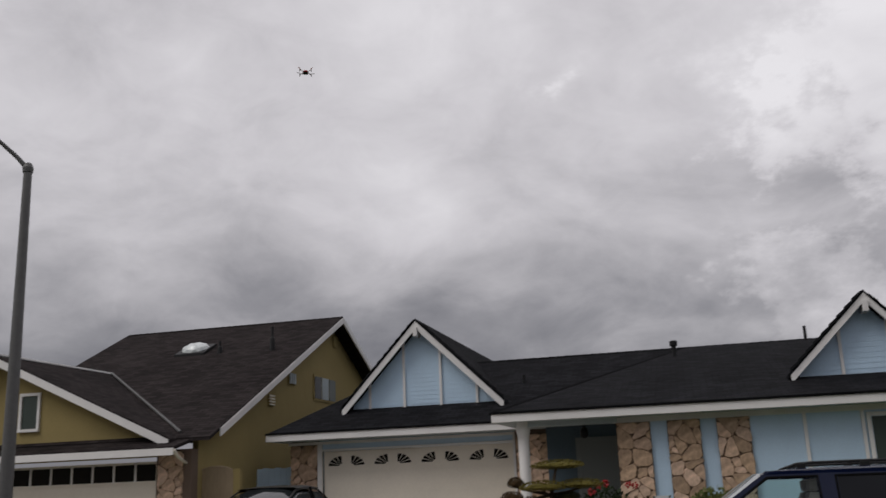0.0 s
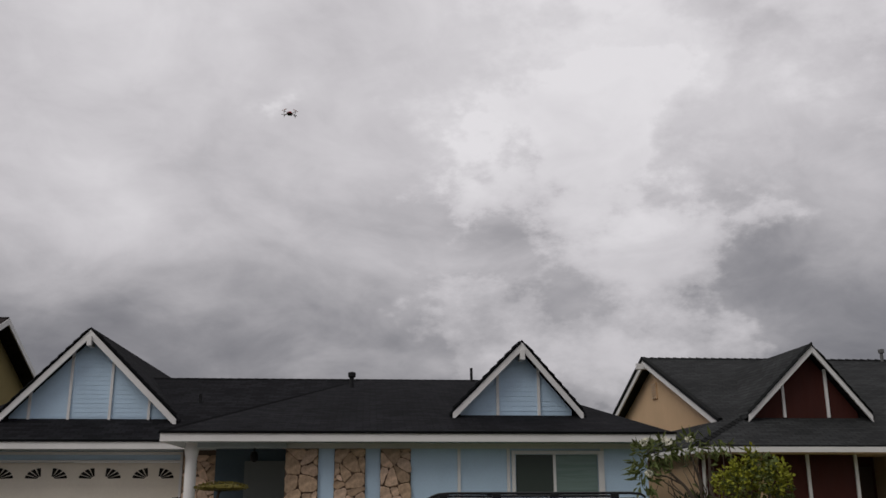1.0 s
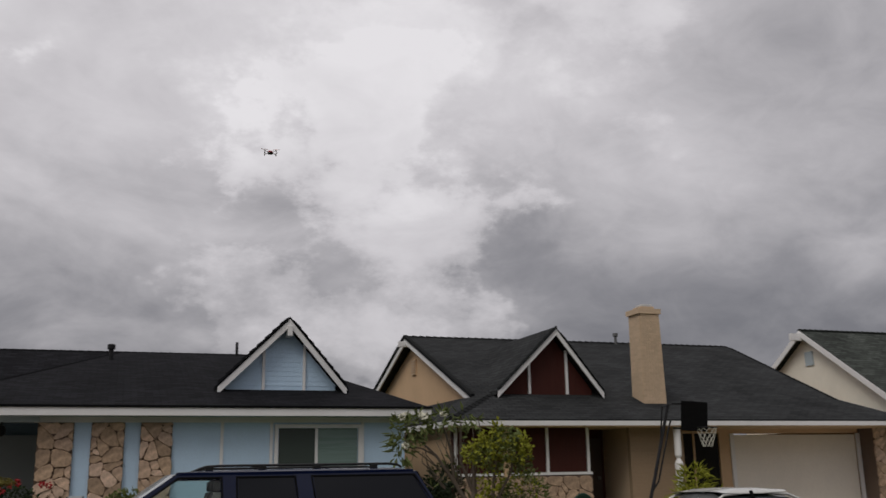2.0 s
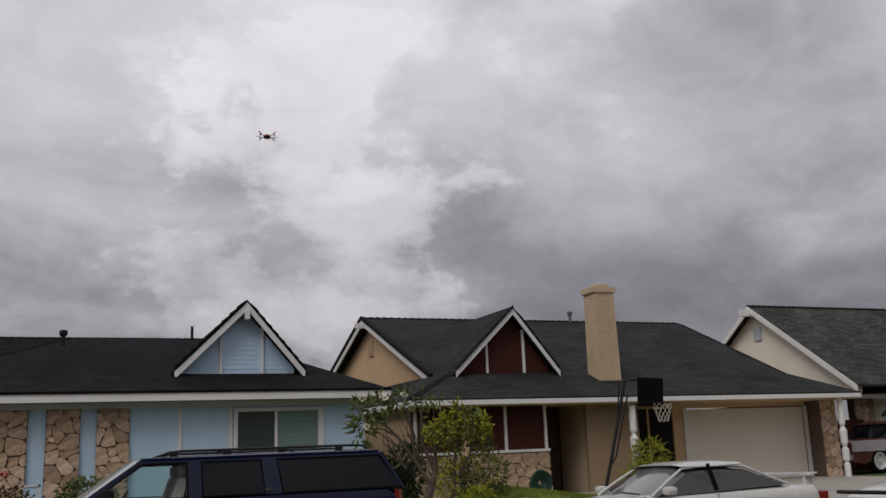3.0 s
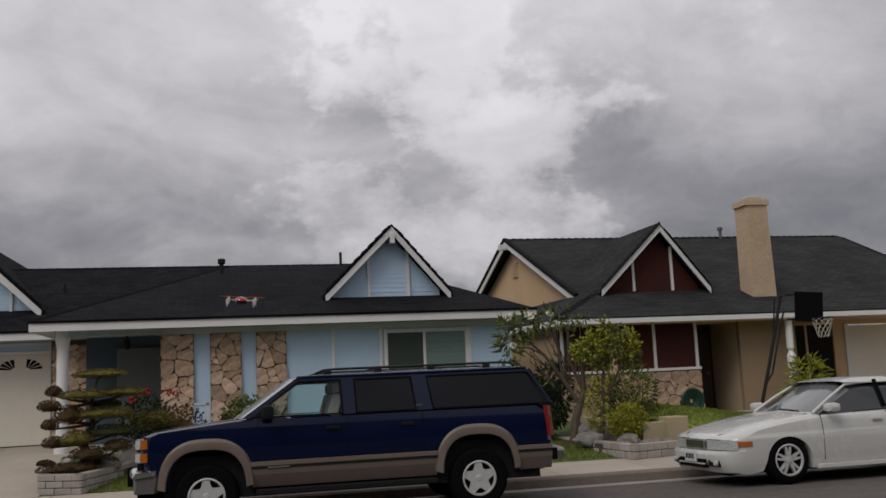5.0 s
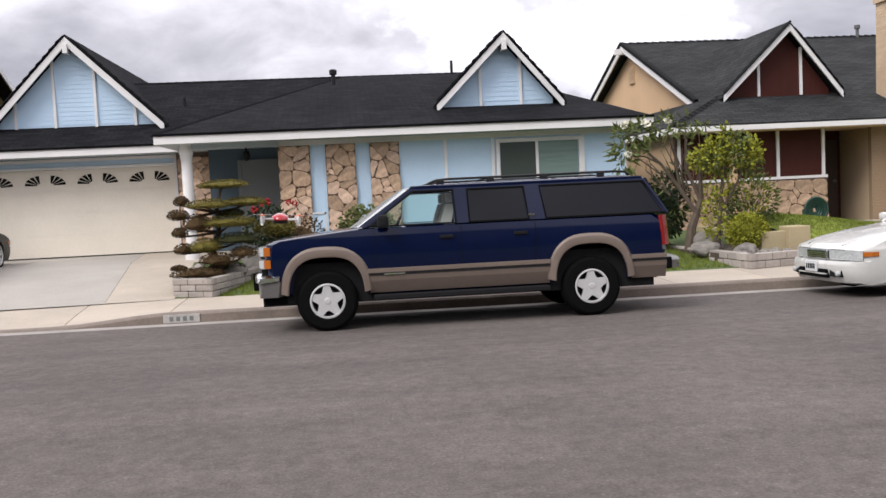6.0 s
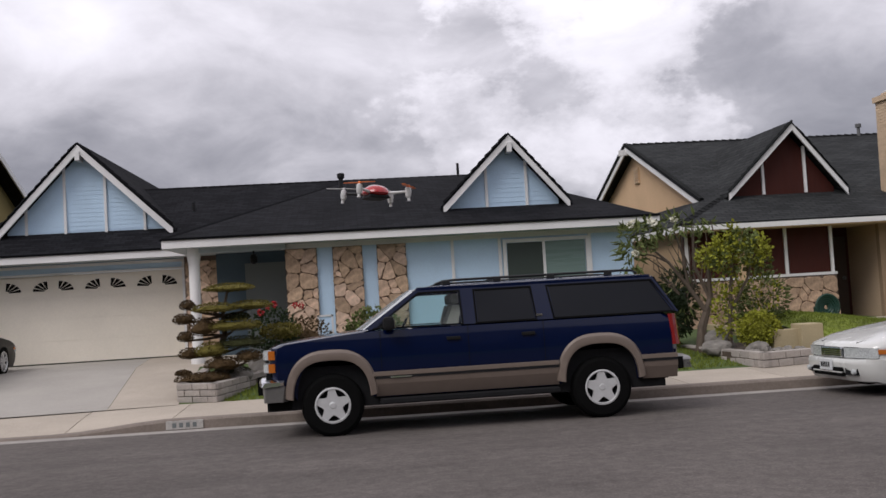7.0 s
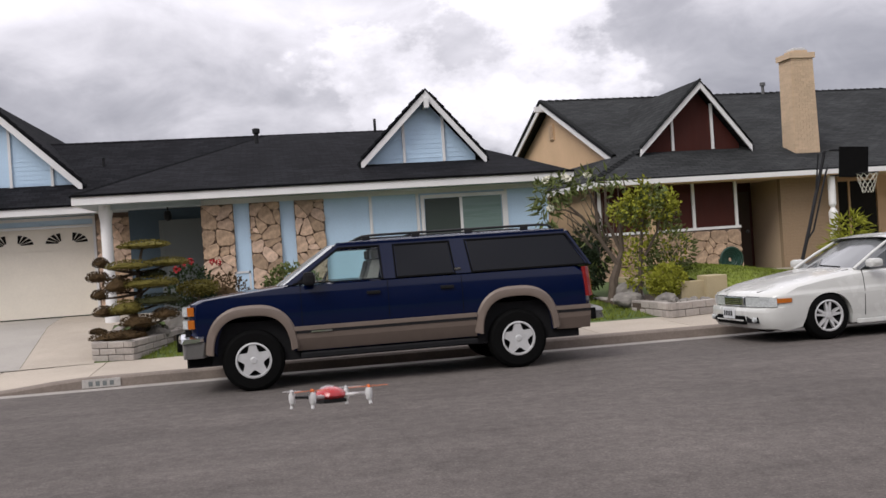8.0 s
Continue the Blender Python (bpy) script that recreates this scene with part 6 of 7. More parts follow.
def garden():
    rg = random.Random(7)
    # block planter of the blue house
    bed = thing("planter", "low grey block planter with dark soil beside the driveway", "planter")
    part("soil", prism(bmesh.new(), [(-2.9, 15.7), (-2.3, 15.42), (-1.65, 17.2), (-1.6, 19.7), (-3.1, 19.7)], "z", 0.05, 0.36), M_soil, bed)
    blocks(bed, (-2.97, 15.58), (-2.28, 15.24), 0.125, 3, height=0.105)
    blocks(bed, (-2.28, 15.24), (-1.68, 17.2), 0.125, 3, height=0.105)
    blocks(bed, (-1.68, 17.2), (-1.45, 19.7), 0.25, 2, height=0.105)
    blocks(bed, (-3.15, 19.7), (-2.97, 15.58), 0.125, 3, height=0.105)
    cloud_pruned_tree()
    boulder((-2.1, 16.6, 0.42), (0.26, 0.2, 0.2), rg)
    boulder((-1.75, 17.6, 0.46), (0.3, 0.24, 0.28), rg)
    # rose bush and low shrubs before the stone panels
    leafy_bush("rose_bush", "rose bush with red blooms by the stone wall", [(-1.55, 17.8, 1.15, 0.42, 0.35, 0.42, 900), (-1.35, 17.9, 0.75, 0.4, 0.35, 0.35, 700)], 0.06, M_leaf_deep, rg,
               [([(-1.5, 17.8, 0.3), (-1.5, 17.8, 0.8), (-1.55, 17.85, 1.3)], [0.02, 0.016, 0.01])], (-1.5, 17.8, 0.4), core=False)
    for k, (x, y, z) in enumerate(((-1.62, 17.5, 1.60), (-1.5, 17.55, 1.64), (-1.12, 17.6, 1.60), (-1.75, 17.5, 1.50), (-1.0, 17.6, 1.58))):
        bm = leaves(bmesh.new(), (0, 0, 0), (0.045, 0.045, 0.04), 36, 0.035, rg, 0.3, 0.2, 0.7)
        ob = part("rose", bm, M_rose)
        ob.location = (x, y, z)
        tagged(ob, "red rose bloom on the rose bush", "flower", "roses on the bush")
    leafy_bush("shrub", "rounded grey-brown shrub behind the driveway planter", [(-0.95, 18.2, 0.85, 0.5, 0.4, 0.5, 1100)], 0.05, M_leaf_brown, rg, None, (-0.95, 18.2, 0.4))
    leafy_bush("shrub", "bright green shrub below the stone panels", [(0.35, 18.6, 0.95, 0.55, 0.4, 0.5, 1300), (0.0, 18.5, 0.8, 0.35, 0.3, 0.35, 600)], 0.07, M_leaf_mid, rg, None, (0.3, 18.6, 0.45))
    leafy_bush("shrub", "olive juniper pad by the rose bush", [(-1.35, 17.1, 1.15, 0.36, 0.28, 0.13, 800)], 0.045, M_leaf_olive, rg, [([(-1.4, 17.2, 0.3), (-1.35, 17.1, 1.1)], [0.03, 0.02])], (-1.4, 17.2, 0.35))
    # block planter of the tan house
    bed = thing("planter", "low block planter with boulders in front of the tan house", "planter")
    part("soil", prism(bmesh.new(), [(6.6, 14.95), (7.6, 15.1), (9.2, 16.2), (9.2, 19.8), (6.3, 19.8), (6.3, 17.6)], "z", 0.05, 0.34), M_soil, bed)
    blocks(bed, (6.62, 14.72), (7.62, 14.95), 0.125, 2, height=0.13)
    blocks(bed, (6.3, 17.7), (6.62, 14.72), 0.125, 2, height=0.13)
    boulder((6.5, 16.3, 0.38), (0.3, 0.22, 0.15), rg)
    boulder((6.95, 15.6, 0.36), (0.2, 0.17, 0.15), rg)
    boulder((6.75, 16.9, 0.45), (0.3, 0.25, 0.25), rg)
    for k in range(14):
        boulder((rg.uniform(6.75, 7.6), rg.uniform(15.2, 15.6), 0.35), (rg.uniform(0.05, 0.1), rg.uniform(0.05, 0.1), rg.uniform(0.04, 0.08)), rg)
    wall = thing("garden_wall", "low tan stucco retaining wall with a square pier", "wall")
    part("wall_body", new_box(7.25, 7.75, 15.62, 15.8, 0.1, 0.68, 0.01), M_tan_wall, wall)
    part("pier", new_box(7.7, 8.1, 15.5, 15.9, 0.1, 0.76, 0.015), M_tan_wall, wall)
    part("wall_body", new_box(7.9, 8.05, 15.9, 20.5, 0.1, 0.6, 0.01), M_tan_wall, wall)
    part("wall_body", new_box(8.1, 10.4, 15.7, 15.85, 0.1, 0.42, 0.01), M_door_dark, wall)
    # raised lawn behind the wall
    lawn = bmesh.new()
    xs, ys = [8.06 + i * 0.28 for i in range(19)], [15.86 + j * 0.5 for j in range(9)]
    grid = [[lawn.verts.new((x, y, 0.44 + 0.36 * math.sin(min(1, (y - 15.86) / 2.0) * math.pi / 2) * math.exp(-((x - 8.8) / 1.8) ** 2) + 0.05 * (y - 15.86) / 4)) for y in ys] for x in xs]
    for a, b in zip(grid, grid[1:]):
        for i in range(len(ys) - 1):
            lawn.faces.new((a[i], b[i], b[i + 1], a[i + 1]))
    mound = part("raised_lawn", lawn, M_grass, label="raised bright green lawn behind the low wall", kind="structure", smooth=True)
    tagged(mound, category="lawn")

    def blades(name, n, place, label):
        bm = bmesh.new()
        for _ in range(n):
            x, y, z = place()
            a, h = rg.random() * math.tau, rg.uniform(0.03, 0.07)
            dx, dy = math.cos(a) * 0.008, math.sin(a) * 0.008
            v = [bm.verts.new(q) for q in ((x - dx, y - dy, z), (x + dx, y + dy, z), (x + rg.uniform(-0.03, 0.03), y + rg.uniform(-0.03, 0.03), z + h))]
            bm.faces.new(v)
        tagged(part(name, bm, M_grass, label=label, kind="stuff"), category="grass")

    def on_mound():
        x, y = rg.uniform(8.1, 12.6), rg.uniform(15.9, 19.6)
        return x, y, 0.43 + 0.36 * math.sin(min(1, (y - 15.86) / 2.0) * math.pi / 2) * math.exp(-((x - 8.8) / 1.8) ** 2) + 0.05 * (y - 15.86) / 4
    blades("grass", 14000, on_mound, "short bright lawn grass")

    def on_yard():
        x, y = rg.uniform(-2.2, 6.5), rg.uniform(15.25, 18.5)
        o = y - kerb_y(x)
        return x, y, float(np.interp(o, [1.76, 3.8, 6.3], [0.12, 0.28, 0.48]))
    blades("grass", 26000, on_yard, "short lawn grass before the blue house")
    # trees and shrubs of the tan house
    stems = [([(6.45, 17.0, 0.3), (6.5, 17.0, 0.75), (6.72, 17.05, 1.25), (6.75, 17.1, 1.9)], [0.11, 0.085, 0.06, 0.03]),
             ([(6.62, 17.0, 1.0), (6.35, 17.15, 1.5), (6.0, 17.2, 2.0), (5.6, 17.3, 2.4)], [0.05, 0.04, 0.028, 0.015]),
             ([(6.35, 17.15, 1.5), (6.3, 17.2, 2.1), (6.15, 17.2, 2.6)], [0.035, 0.025, 0.012]),
             ([(6.72, 17.05, 1.25), (6.5, 17.2, 1.9), (6.55, 17.3, 2.7)], [0.04, 0.03, 0.012]),
             ([(6.0, 17.2, 2.0), (5.7, 17.2, 2.15), (5.4, 17.2, 2.2)], [0.02, 0.016, 0.01]),
             ([(6.75, 17.1, 1.9), (6.95, 17.2, 2.4), (6.9, 17.2, 2.75)], [0.03, 0.02, 0.01])]
    rs = random.Random(3)
    for k in range(22):
        x, z = rs.uniform(5.4, 6.95), rs.uniform(1.7, 2.3)
        stems.append(([(6.5 + (x - 6.5) * 0.55, 17.15, z - 0.35), (x, 17.2 + rs.uniform(-0.2, 0.2), z), (x + rs.uniform(-0.2, 0.1), 17.2 + rs.uniform(-0.2, 0.2), z + rs.uniform(0.2, 0.5))], [0.013, 0.009, 0.005]))
    tips = [(5.35, 17.2, 2.45, 0.3, 0.25, 0.3, 95), (5.65, 17.3, 2.62, 0.28, 0.25, 0.2, 60), (6.1, 17.2, 2.70, 0.3, 0.28, 0.16, 55), (5.25, 17.1, 2.12, 0.2, 0.2, 0.25, 50), (6.55, 17.3, 2.74, 0.25, 0.25, 0.14, 30), (6.2, 17.2, 2.25, 0.5, 0.35, 0.3, 14), (6.85, 17.2, 2.62, 0.25, 0.2, 0.16, 22), (6.3, 17.4, 1.4, 0.45, 0.3, 0.5, 40)]
    leafy_bush("plumeria_tree", "spindly plumeria tree with drooping leaves and white flowers", tips, 0.2, M_leaf_mid, rg, stems, (6.45, 17.0, 0.34), core=False, slim=0.16, droop=0.5)
    for x, y, z in ((5.3, 17.0, 2.78), (5.24, 17.0, 2.74), (5.68, 17.1, 2.8), (5.72, 17.05, 2.76), (6.1, 17.0, 2.8), (5.3, 17.0, 2.2)):
        ob = part("blossom", leaves(bmesh.new(), (0, 0, 0), (0.04, 0.04, 0.03), 26, 0.05, rg, 0.3, 0.2, 0.7), M_flower)
        ob.location = (x, y, z)
        tagged(ob, "small white plumeria blossom on a twig", "flower", "plumeria blossoms")
    lime = [(6.95, 16.6, 2.0, 0.42, 0.4, 0.26, 260), (7.35, 16.5, 2.12, 0.34, 0.35, 0.24, 210), (6.62, 16.5, 2.08, 0.3, 0.3, 0.22, 150), (7.2, 16.5, 2.36, 0.22, 0.22, 0.16, 150), (6.85, 16.55, 2.3, 0.2, 0.22, 0.14, 120), (7.55, 16.55, 2.28, 0.14, 0.16, 0.2, 70), (7.6, 16.6, 1.9, 0.18, 0.2, 0.16, 70), (6.9, 16.6, 1.6, 0.24, 0.3, 0.26, 70), (6.75, 16.5, 1.0, 0.2, 0.22, 0.45, 130), (7.15, 16.9, 1.3, 0.25, 0.3, 0.35, 90), (7.7, 16.9, 1.4, 0.35, 0.3, 0.35, 60), (7.05, 16.5, 2.55, 0.1, 0.1, 0.14, 40)]
    leafy_bush("yellow_green_tree", "small bushy tree with yellow-green leaves", lime + [(x + 0.05, y + 0.15, z - 0.08, a, b, c, n) for x, y, z, a, b, c, n in lime], 0.068, [M_leaf_lime, M_leaf_lime, M_leaf_mid], rg,
               [([(6.85, 16.6, 0.3), (6.9, 16.6, 1.0), (7.0, 16.6, 1.9)], [0.05, 0.04, 0.025]), ([(6.9, 16.6, 1.0), (7.25, 16.55, 1.6), (7.4, 16.5, 2.1)], [0.03, 0.024, 0.012])], (6.85, 16.6, 0.34), core=False)
    leafy_bush("hedge_shrub", "clipped round yellow-green shrub in the planter", [(7.12, 15.9, 0.68, 0.36, 0.33, 0.32, 2200)], 0.05, M_leaf_lime, rg, None, (7.12, 15.9, 0.34))
    leafy_bush("shrub", "dark leafy shrub under the plumeria tree", [(5.9, 17.6, 0.95, 0.5, 0.4, 0.55, 700), (6.35, 17.9, 1.2, 0.4, 0.4, 0.6, 500)], 0.13, M_leaf_deep, rg, None, (6.0, 17.6, 0.34), slim=0.25)
    leafy_bush("shrub", "feathery green shrub by the stone wainscot", [(8.1, 17.8, 1.2, 0.5, 0.4, 0.55, 700), (7.8, 17.6, 0.8, 0.5, 0.4, 0.4, 500)], 0.1, M_leaf_mid, rg, None, (8.0, 17.7, 0.34), core=False, slim=0.2)
    leafy_bush("fern", "arching yellow-green fern by the far window", [(13.1, 19.0, 0.95, 0.6, 0.5, 0.3, 420), (13.2, 19.2, 1.35, 0.35, 0.4, 0.4, 220), (12.9, 18.9, 0.65, 0.6, 0.5, 0.25, 300)], 0.2, M_leaf_lime, rg, None, (13.1, 18.6, 0.5), core=False, slim=0.12, droop=0.3)


M_tan_wall = mat("tan_garden_stucco", (0.40, 0.33, 0.20), 0.9, grain=0.08, scale=40, bump=0.4, stain=0.12)
garden()

# ---- street furniture and small things ----


def street_lamp():
    lamp = thing("street_lamp", "grey steel street lamp with a curved arm", "street lamp", (-10.72, 13.75, 0.1))
    part("pole", tube(bmesh.new(), [(0, 0, 0), (0, 0, 2.5), (-0.03, 0, 7.3)], [0.12, 0.105, 0.07], 14), M_steel, lamp)
    part("pole_cap", lathe(bmesh.new(), [(0.085, 7.22), (0.095, 7.3), (0.06, 7.38), (0.02, 7.4)], (-0.03, 0, 0)), M_steel, lamp)
    part("arm", tube(bmesh.new(), [(-0.03, 0, 7.28), (-0.2, -0.1, 7.5), (-0.5, -0.4, 7.85), (-1.0, -1.0, 8.15), (-1.5, -1.7, 8.2)], [0.045, 0.04, 0.035, 0.032, 0.03], 8), M_steel, lamp)
    part("lamp_head", new_box(-1.9, -1.4, -1.85, -1.6, 8.12, 8.26, 0.04), M_steel, lamp)
    part("base_plate", new_box(-0.2, 0.2, -0.2, 0.2, 0.0, 0.05, 0.01), M_steel, lamp)


def basketball_hoop():
    hoop = thing("basketball_hoop", "black portable basketball hoop with a white net", "basketball hoop", (9.93, 16.0, 0.45))
    part("base", new_box(-0.6, 0.25, -0.3, 0.3, 0.0, 0.14, 0.03), M_black, hoop)
    part("pole", tube(bmesh.new(), [(-0.1, 0, 0.1), (0.2, 0, 1.05), (0.62, 0, 2.5)], [0.036, 0.034, 0.032], 10), M_blackmetal, hoop)
    part("brace", tube(bmesh.new(), [(0.1, 0.02, 0.75), (0.3, 0.02, 1.0), (0.62, 0.02, 2.05), (0.68, 0.02, 2.2)], 0.018, 6), M_blackmetal, hoop)
    part("brace", tube(bmesh.new(), [(0.38, 0, 1.7), (0.45, -0.05, 2.45), (0.68, 0, 2.5)], 0.016, 6), M_blackmetal, hoop)
    board = part("backboard", new_box(0.57, 1.11, -0.32, -0.28, 1.96, 2.54, 0.01), M_black, hoop, "black backboard")
    board.matrix_basis = Matrix.Translation((0.85, -0.3, 0)) @ Matrix.Rotation(radians(-14), 4, "Z") @ Matrix.Rotation(radians(4), 4, "Y") @ Matrix.Translation((-0.85, 0.3, 0))
    for z in (2.0, 2.48):
        part("board_frame", new_box(0.6, 1.08, -0.2, -0.16, z, z + 0.03), M_blackmetal, hoop)
    c = Vector((1.2, -0.42, 2.02))
    rim = part("rim", tube(bmesh.new(), [c + Vector((0.2 * math.cos(k * math.tau / 20), 0.2 * math.sin(k * math.tau / 20), 0)) for k in range(21)], 0.01, 6), M_blackmetal, hoop)
    for k in range(10):
        a = k * math.tau / 10
        for s in (1, -1):
            pts = []
            for j in range(6):
                r, b = 0.2 - 0.022 * j, a + s * j * math.tau / 20
                pts.append(c + Vector((r * math.cos(b), r * math.sin(b), -0.075 * j)))
            part("net_cord", tube(bmesh.new(), pts, 0.0035, 4), M_flower, hoop)


def turned_post(x, y, z0, z1):
    post = part("turned_post", lathe(bmesh.new(), [(0.09, z0), (0.09, z0 + 0.35), (0.05, z0 + 0.4), (0.1, z0 + 0.48), (0.1, z0 + 0.78), (0.05, z0 + 0.84), (0.095, z0 + 0.95), (0.11, z0 + 1.3), (0.05, z0 + 1.42), (0.09, z0 + 1.5), (0.09, z1)], (0, 0, 0), seg=14), M_white)
    post.location = (x, y, 0)
    tagged(post, "white turned wooden porch post under the eave", "post")


def house_number():
    """A pale painted plate on the kerb face with dark bars for its figures."""
    y = kerb_y(-2.5) - 0.012
    plate = part("kerb_plate", new_box(-0.26, 0.26, -0.004, 0.012, -0.06, 0.06), M_kerbpaint)
    plate.matrix_basis = pose(-2.5, y, 0.02, 0, 0, math.degrees(math.atan(KERB_SLOPE)))
    tagged(plate, "white painted plate on the kerb with dark bars", "sign")
    for k in range(4):
        part("number_bar", new_box(-0.17 + k * 0.095, -0.115 + k * 0.095, -0.008, -0.004, -0.035, 0.03), M_door_grey, plate)


def hose_reel():
    reel = thing("hose_reel", "green coiled garden hose on a stand by the wall", "hose reel", (10.7, 20.3, 0.5))
    for k in range(5):
        part("hose_coil", tube(bmesh.new(), [((0.27 - 0.05 * k) * math.cos(a * math.tau / 20), 0.02 * k - 0.12, 0.33 + (0.28 - 0.05 * k) * math.sin(a * math.tau / 20)) for a in range(21)], 0.036, 6), M_hose, reel)
    for x in (-0.2, 0.15):
        part("stand", new_box(x, x + 0.05, -0.15, 0.15, 0, 0.35), M_hose, reel)


def fences():
    gate = thing("side_gate", "arched cream side gate between the houses", "gate", (-10.85, 20.9, 0.56))
    pts = [(-0.42, 0)] + [(0.42 * -math.cos(k * math.pi / 10), 1.62 + 0.13 * math.sin(k * math.pi / 10)) for k in range(11)] + [(0.42, 0)]
    part("gate_leaf", prism(bmesh.new(), pts, "y", 0, 0.06), M_gatewood, gate)
    part("gate_arch", tube(bmesh.new(), [(-0.44, 0.02, 0), (-0.44, 0.02, 1.62)] + [(0.44 * -math.cos(k * math.pi / 10), 0.02, 1.62 + 0.14 * math.sin(k * math.pi / 10)) for k in range(11)] + [(0.44, 0.02, 0)], 0.03, 6), M_gatewood, gate)
    for x0, x1 in ((-0.7, -0.45), (0.45, 0.62)):
        part("gate_wall", new_box(x0, x1, 0, 0.14, 0, 1.7), M_olive, gate)
    fence = thing("fence", "pale blue board fence beside the garage", "fence", (-11.1, 23.6, 0.5))
    for k in range(6):
        part("board", new_box(0.17 * k, 0.17 * k + 0.162, 0, 0.025, 0, 1.78 + 0.02 * (k % 2)), M_blue, fence)
    part("rail", new_box(0, 1.02, 0.025, 0.07, 1.15, 1.25), M_blue, fence)
    fence = thing("fence", "dark red board fence between the far houses", "fence", (21.52, 23.7, 0.5))
    for k in range(20):
        part("board", new_box(0.17 * k, 0.17 * k + 0.16, 0, 0.025, 0, 1.65), M_red, fence)
    part("rail", new_box(0, 3.4, 0.025, 0.07, 1.2, 1.3), M_red, fence)


def yard_ornament():
    lamp = thing("garden_ornament", "small pale blue framed garden ornament by the wall", "ornament", (-0.6, 18.7, 0.42))
    part("frame", box(box(box(bmesh.new(), -0.16, -0.12, 0, 0.04, 0, 0.95), 0.12, 0.16, 0, 0.04, 0, 0.95), -0.16, 0.16, 0, 0.04, 0.91, 0.95), M_plate, lamp)
    part("panel", new_box(-0.12, 0.12, 0.015, 0.025, 0.45, 0.91), M_blue, lamp)
    part("crossbar", new_box(-0.12, 0.12, 0.0, 0.04, 0.42, 0.45), M_hose, lamp)


# ---- the drone ----


def build_drone():
    d = thing("drone", "small red quadcopter with white motor pods and orange rotors in flight", "drone")
    shell = bmesh.new()
    bmesh.ops.create_uvsphere(shell, u_segments=20, v_segments=12, radius=1)
    for v in shell.verts:
        z = v.co.z * (0.05 if v.co.z > 0 else 0.022)
        v.co = Vector((v.co.x * 0.080, v.co.y * 0.100, z))
    body = part("shell", shell, M_dronered, d, "glossy red canopy", smooth=True)
    bm = bmesh.new()
    bmesh.ops.create_uvsphere(bm, u_segments=16, v_segments=8, radius=1, matrix=Matrix.LocRotScale((0, 0.02, 0.028), None, (0.05, 0.06, 0.027)))
    part("canopy_top", bm, M_canopy, body, "pale silver canopy top", smooth=True)
    part("belly", new_box(-0.06, 0.06, -0.075, 0.075, -0.034, -0.012, 0.008), M_blackmetal, body)
    rotors = []
    for k in range(4):
        a = math.radians(45 + 90 * k)
        c, s = math.cos(a), math.sin(a)
        x, y = 0.210 * c, 0.210 * s
        part("arm", tube(bmesh.new(), [(0.06 * c, 0.06 * s, 0.0), (x, y, 0.005)], [0.010, 0.007], 8), M_blackmetal if k < 2 else M_dronewhite, d)
        pod = part("motor_pod", lathe(bmesh.new(), [(0.008, 0.03), (0.017, 0.024), (0.019, 0.0), (0.015, -0.024), (0.011, -0.03)], (x, y, 0), seg=14), M_dronewhite, d, "white motor pod with a landing leg")
        part("leg", tube(bmesh.new(), [(x, y, -0.02), (x * 1.02, y * 1.02, -0.036), (x * 1.03, y * 1.03, -0.05)], [0.011, 0.008, 0.010], 8), M_dronewhite, pod)
        rotor = new("rotor", rotor_mesh(M_orange if s < 0 else M_dronewhite))
        rotor.parent = d
        rotor.matrix_basis = Matrix.Translation((x, y, 0.036))
        tagged(rotor, label="thin orange two-blade rotor" if s < 0 else "thin pale two-blade rotor")
        rotors.append((rotor, x, y, 1 if k % 2 else -1, k * 37))
    return d, rotors


def rotor_mesh(material):
    bm = bmesh.new()
    for s in (1, -1):
        pts = [(0.008, -0.008), (0.03, -0.020), (0.092, -0.013), (0.102, 0.0), (0.092, 0.009), (0.03, 0.012), (0.008, 0.008)]
        prism(bm, [(s * u, s * v) for u, v in pts], "z", -0.001, 0.0015)
    lathe(bm, [(0.009, -0.006), (0.009, 0.004), (0.004, 0.008)], (0, 0, 0), seg=10)
    me = bpy.data.meshes.new("rotor")
    bmesh.ops.recalc_face_normals(bm, faces=bm.faces)
    bm.to_mesh(me)
    bm.free()
    me.materials.append(material)
    return me


M_kerbpaint = mat("worn_white_kerb_paint", (0.42, 0.40, 0.375), 0.8, grain=0.15, scale=30, stain=0.2, stain_scale=5)
M_canopy = mat("smoky_grey_plastic", (0.22, 0.20, 0.20), 0.3, grain=0.05, scale=40, coat=0.3)
M_orange = mat("orange_plastic", (0.75, 0.16, 0.02), 0.4, grain=0.05, scale=50)
M_hose = mat("green_hose_rubber", (0.012, 0.045, 0.032), 0.5, grain=0.1, scale=40)
M_gatewood = mat("faded_tan_gate_boards", (0.30, 0.23, 0.15), 0.8, grain=0.15, scale=14, stretch=(1, 1, 0.2))
M_dronered = mat("glossy_red_plastic", (0.36, 0.008, 0.011), 0.25, grain=0.04, scale=30, coat=0.5)
M_dronewhite = mat("white_plastic", (0.55, 0.54, 0.54), 0.45, grain=0.04, scale=40)
street_lamp()
basketball_hoop()
turned_post(13.72, 20.6, 0.5, 2.72)
turned_post(20.85, 20.6, 0.5, 2.72)
house_number()
hose_reel()
fences()
yard_ornament()
drone, rotors = build_drone()

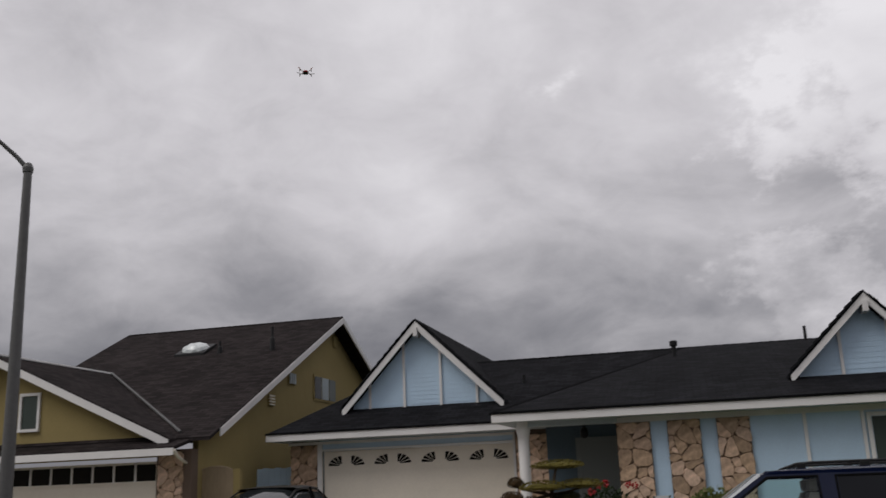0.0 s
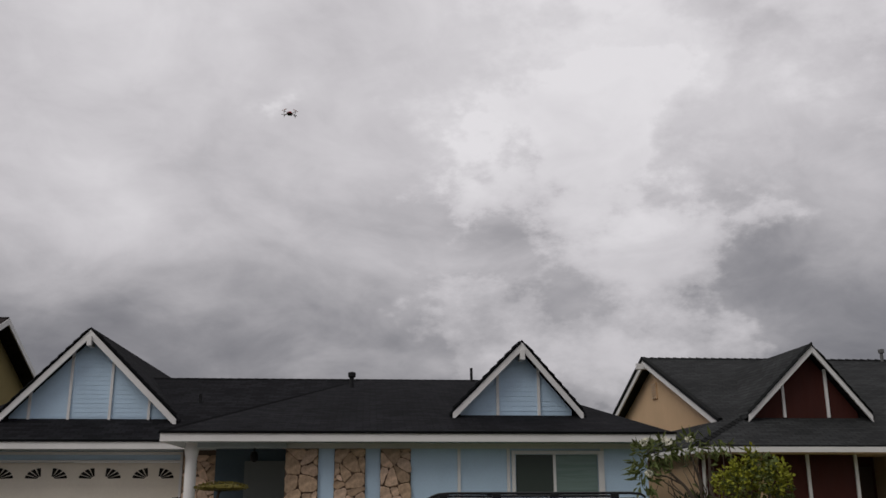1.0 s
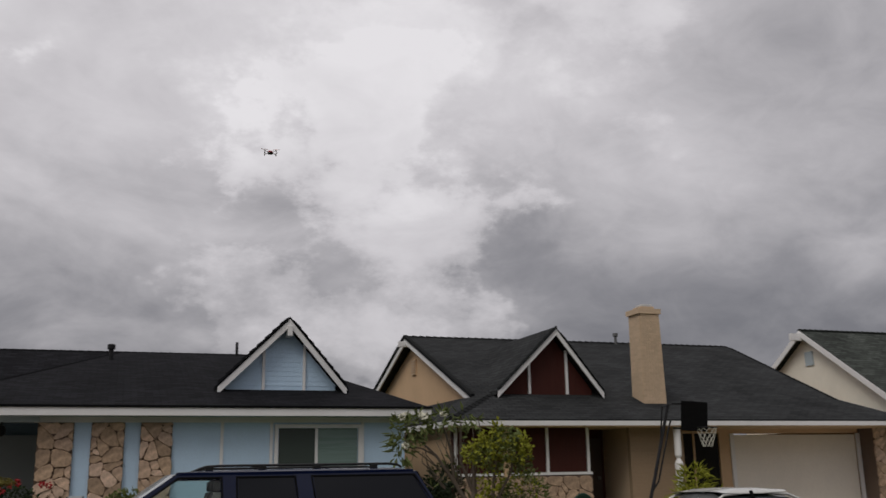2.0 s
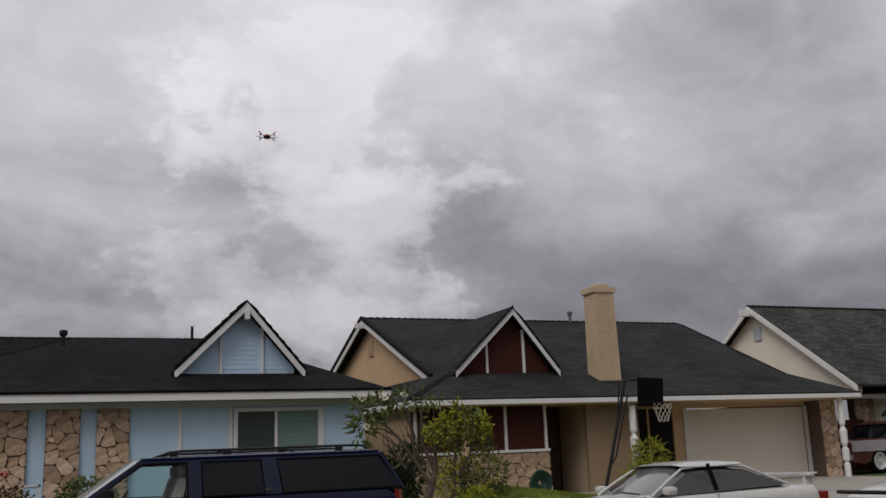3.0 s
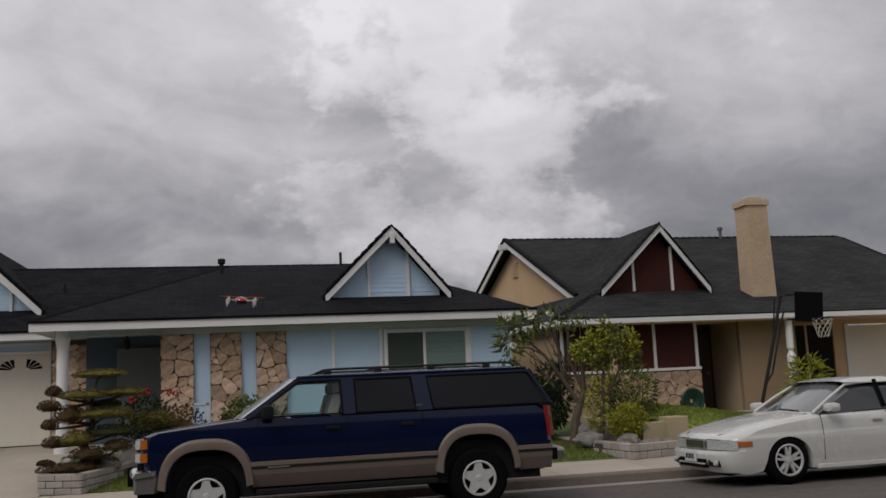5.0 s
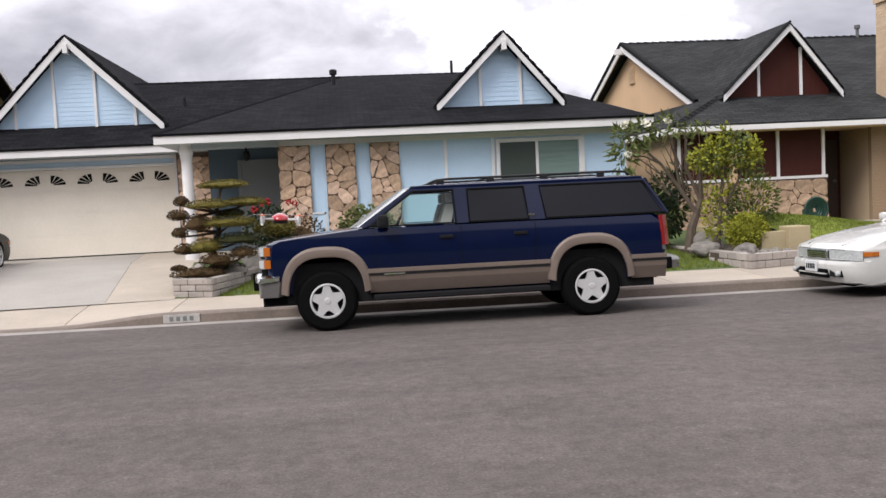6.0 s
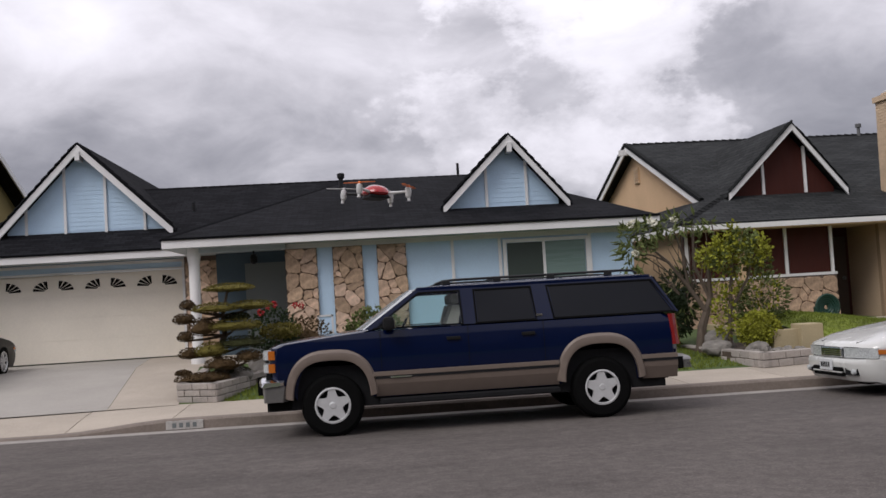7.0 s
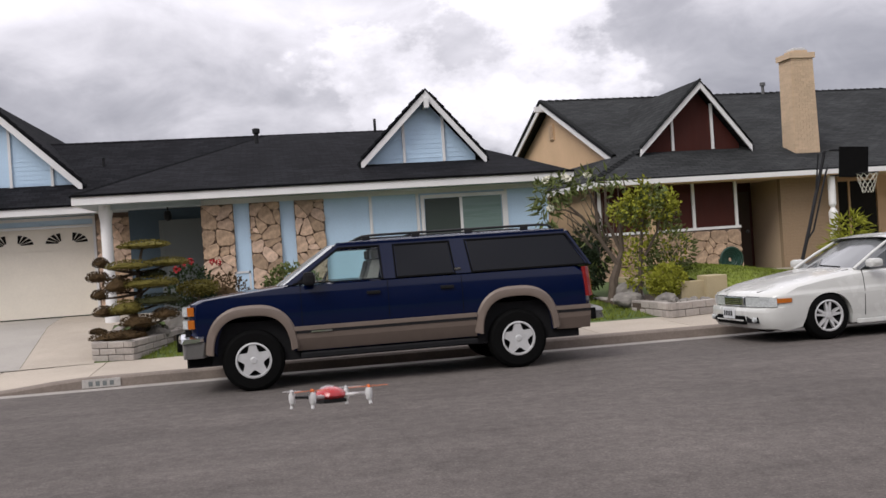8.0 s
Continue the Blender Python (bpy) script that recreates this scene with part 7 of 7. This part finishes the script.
# ---- what moves ----
FLIGHT = [
    (0, -8.90, 21.73, 12.440, 0.0, 1.0, 22.3),
    (0.2, -7.25, 22.07, 12.620, 0.0, 1.0, 18.2),
    (0.4, -5.83, 22.62, 12.560, 0.0, 1.0, 14.5),
    (0.5, -5.26, 23.14, 12.550, 0.0, 1.0, 12.8),
    (0.6, -5.03, 23.66, 12.750, 0.0, 1.0, 12.0),
    (0.8, -3.18, 23.88, 12.350, 0.0, 1.0, 7.6),
    (1, -2.02, 23.99, 11.990, 0.0, 1.0, 4.8),
    (1.2, -0.18, 23.96, 11.680, 0.0, 1.0, 0.4),
    (1.5, 0.92, 23.25, 10.750, 0.0, 1.0, -2.3),
    (1.8, 2.45, 23.29, 10.350, 0.0, 1.0, -6.0),
    (2, 3.48, 23.13, 10.020, 0.0, 1.0, -8.6),
    (2.2, 4.13, 22.35, 9.630, 0.0, 1.0, -10.5),
    (3.3, 3.19, 16.75, 8.270, 0.0, 1.0, -10.8),
    (3.5, 2.54, 15.05, 7.990, 0.0, 1.0, -9.6),
    (3.7, 2.54, 14.38, 7.560, 0.0, 1.0, -10.0),
    (4, 1.91, 13.90, 7.380, 0.0, 3.5, -7.8),
    (4.2, 1.45, 13.32, 6.840, 0.0, 3.5, -6.2),
    (5.3, -0.28, 9.55, 1.460, 0.0, 3.5, 4.0),
    (5.5, -0.42, 8.72, 1.120, 0.0, 3.5, 4.0),
    (5.7, -0.42, 8.40, 1.070, 0.0, 3.5, 4.0),
    (5.9, -0.52, 8.06, 1.340, 0.0, 3.5, 4.0),
    (6.1, -0.66, 7.61, 1.660, 0.0, 4.5, 11.0),
    (6.3, -0.56, 6.91, 2.000, 0.0, 4.5, 18.0),
    (6.5, -0.41, 6.44, 2.240, 0.0, 4.5, 18.0),
    (6.7, -0.01, 5.71, 2.250, 0.0, 4.5, 18.0),
    (6.9, 0.15, 5.51, 2.260, 0.0, 4.5, 18.0),
    (7, 0.14, 5.46, 2.280, 0.0, 4.5, 18.0),
    (7.2, 0.04, 5.45, 2.250, 0.0, 3.0, 18.0),
    (7.4, 0.05, 5.65, 2.090, 0.0, 3.0, 18.0),
    (7.6, 0.10, 5.73, 1.790, -2.0, 3.0, 18.0),
    (7.8, 0.10, 5.29, 1.360, -5.0, 3.0, 18.0),
    (8, 0.18, 4.60, 0.930, -7.0, 3.0, 18.0),
]


def motions():
    walk(drone, [(t, pose(x, y, z, rx, ry, rz)) for t, x, y, z, rx, ry, rz in FLIGHT])
    for rotor, x, y, way, first in rotors:
        walk(rotor, [(k / FPS, pose(x, y, 0.036, 0, 0, first + way * 76 * k)) for k in range(8 * FPS + 1)])


motions()
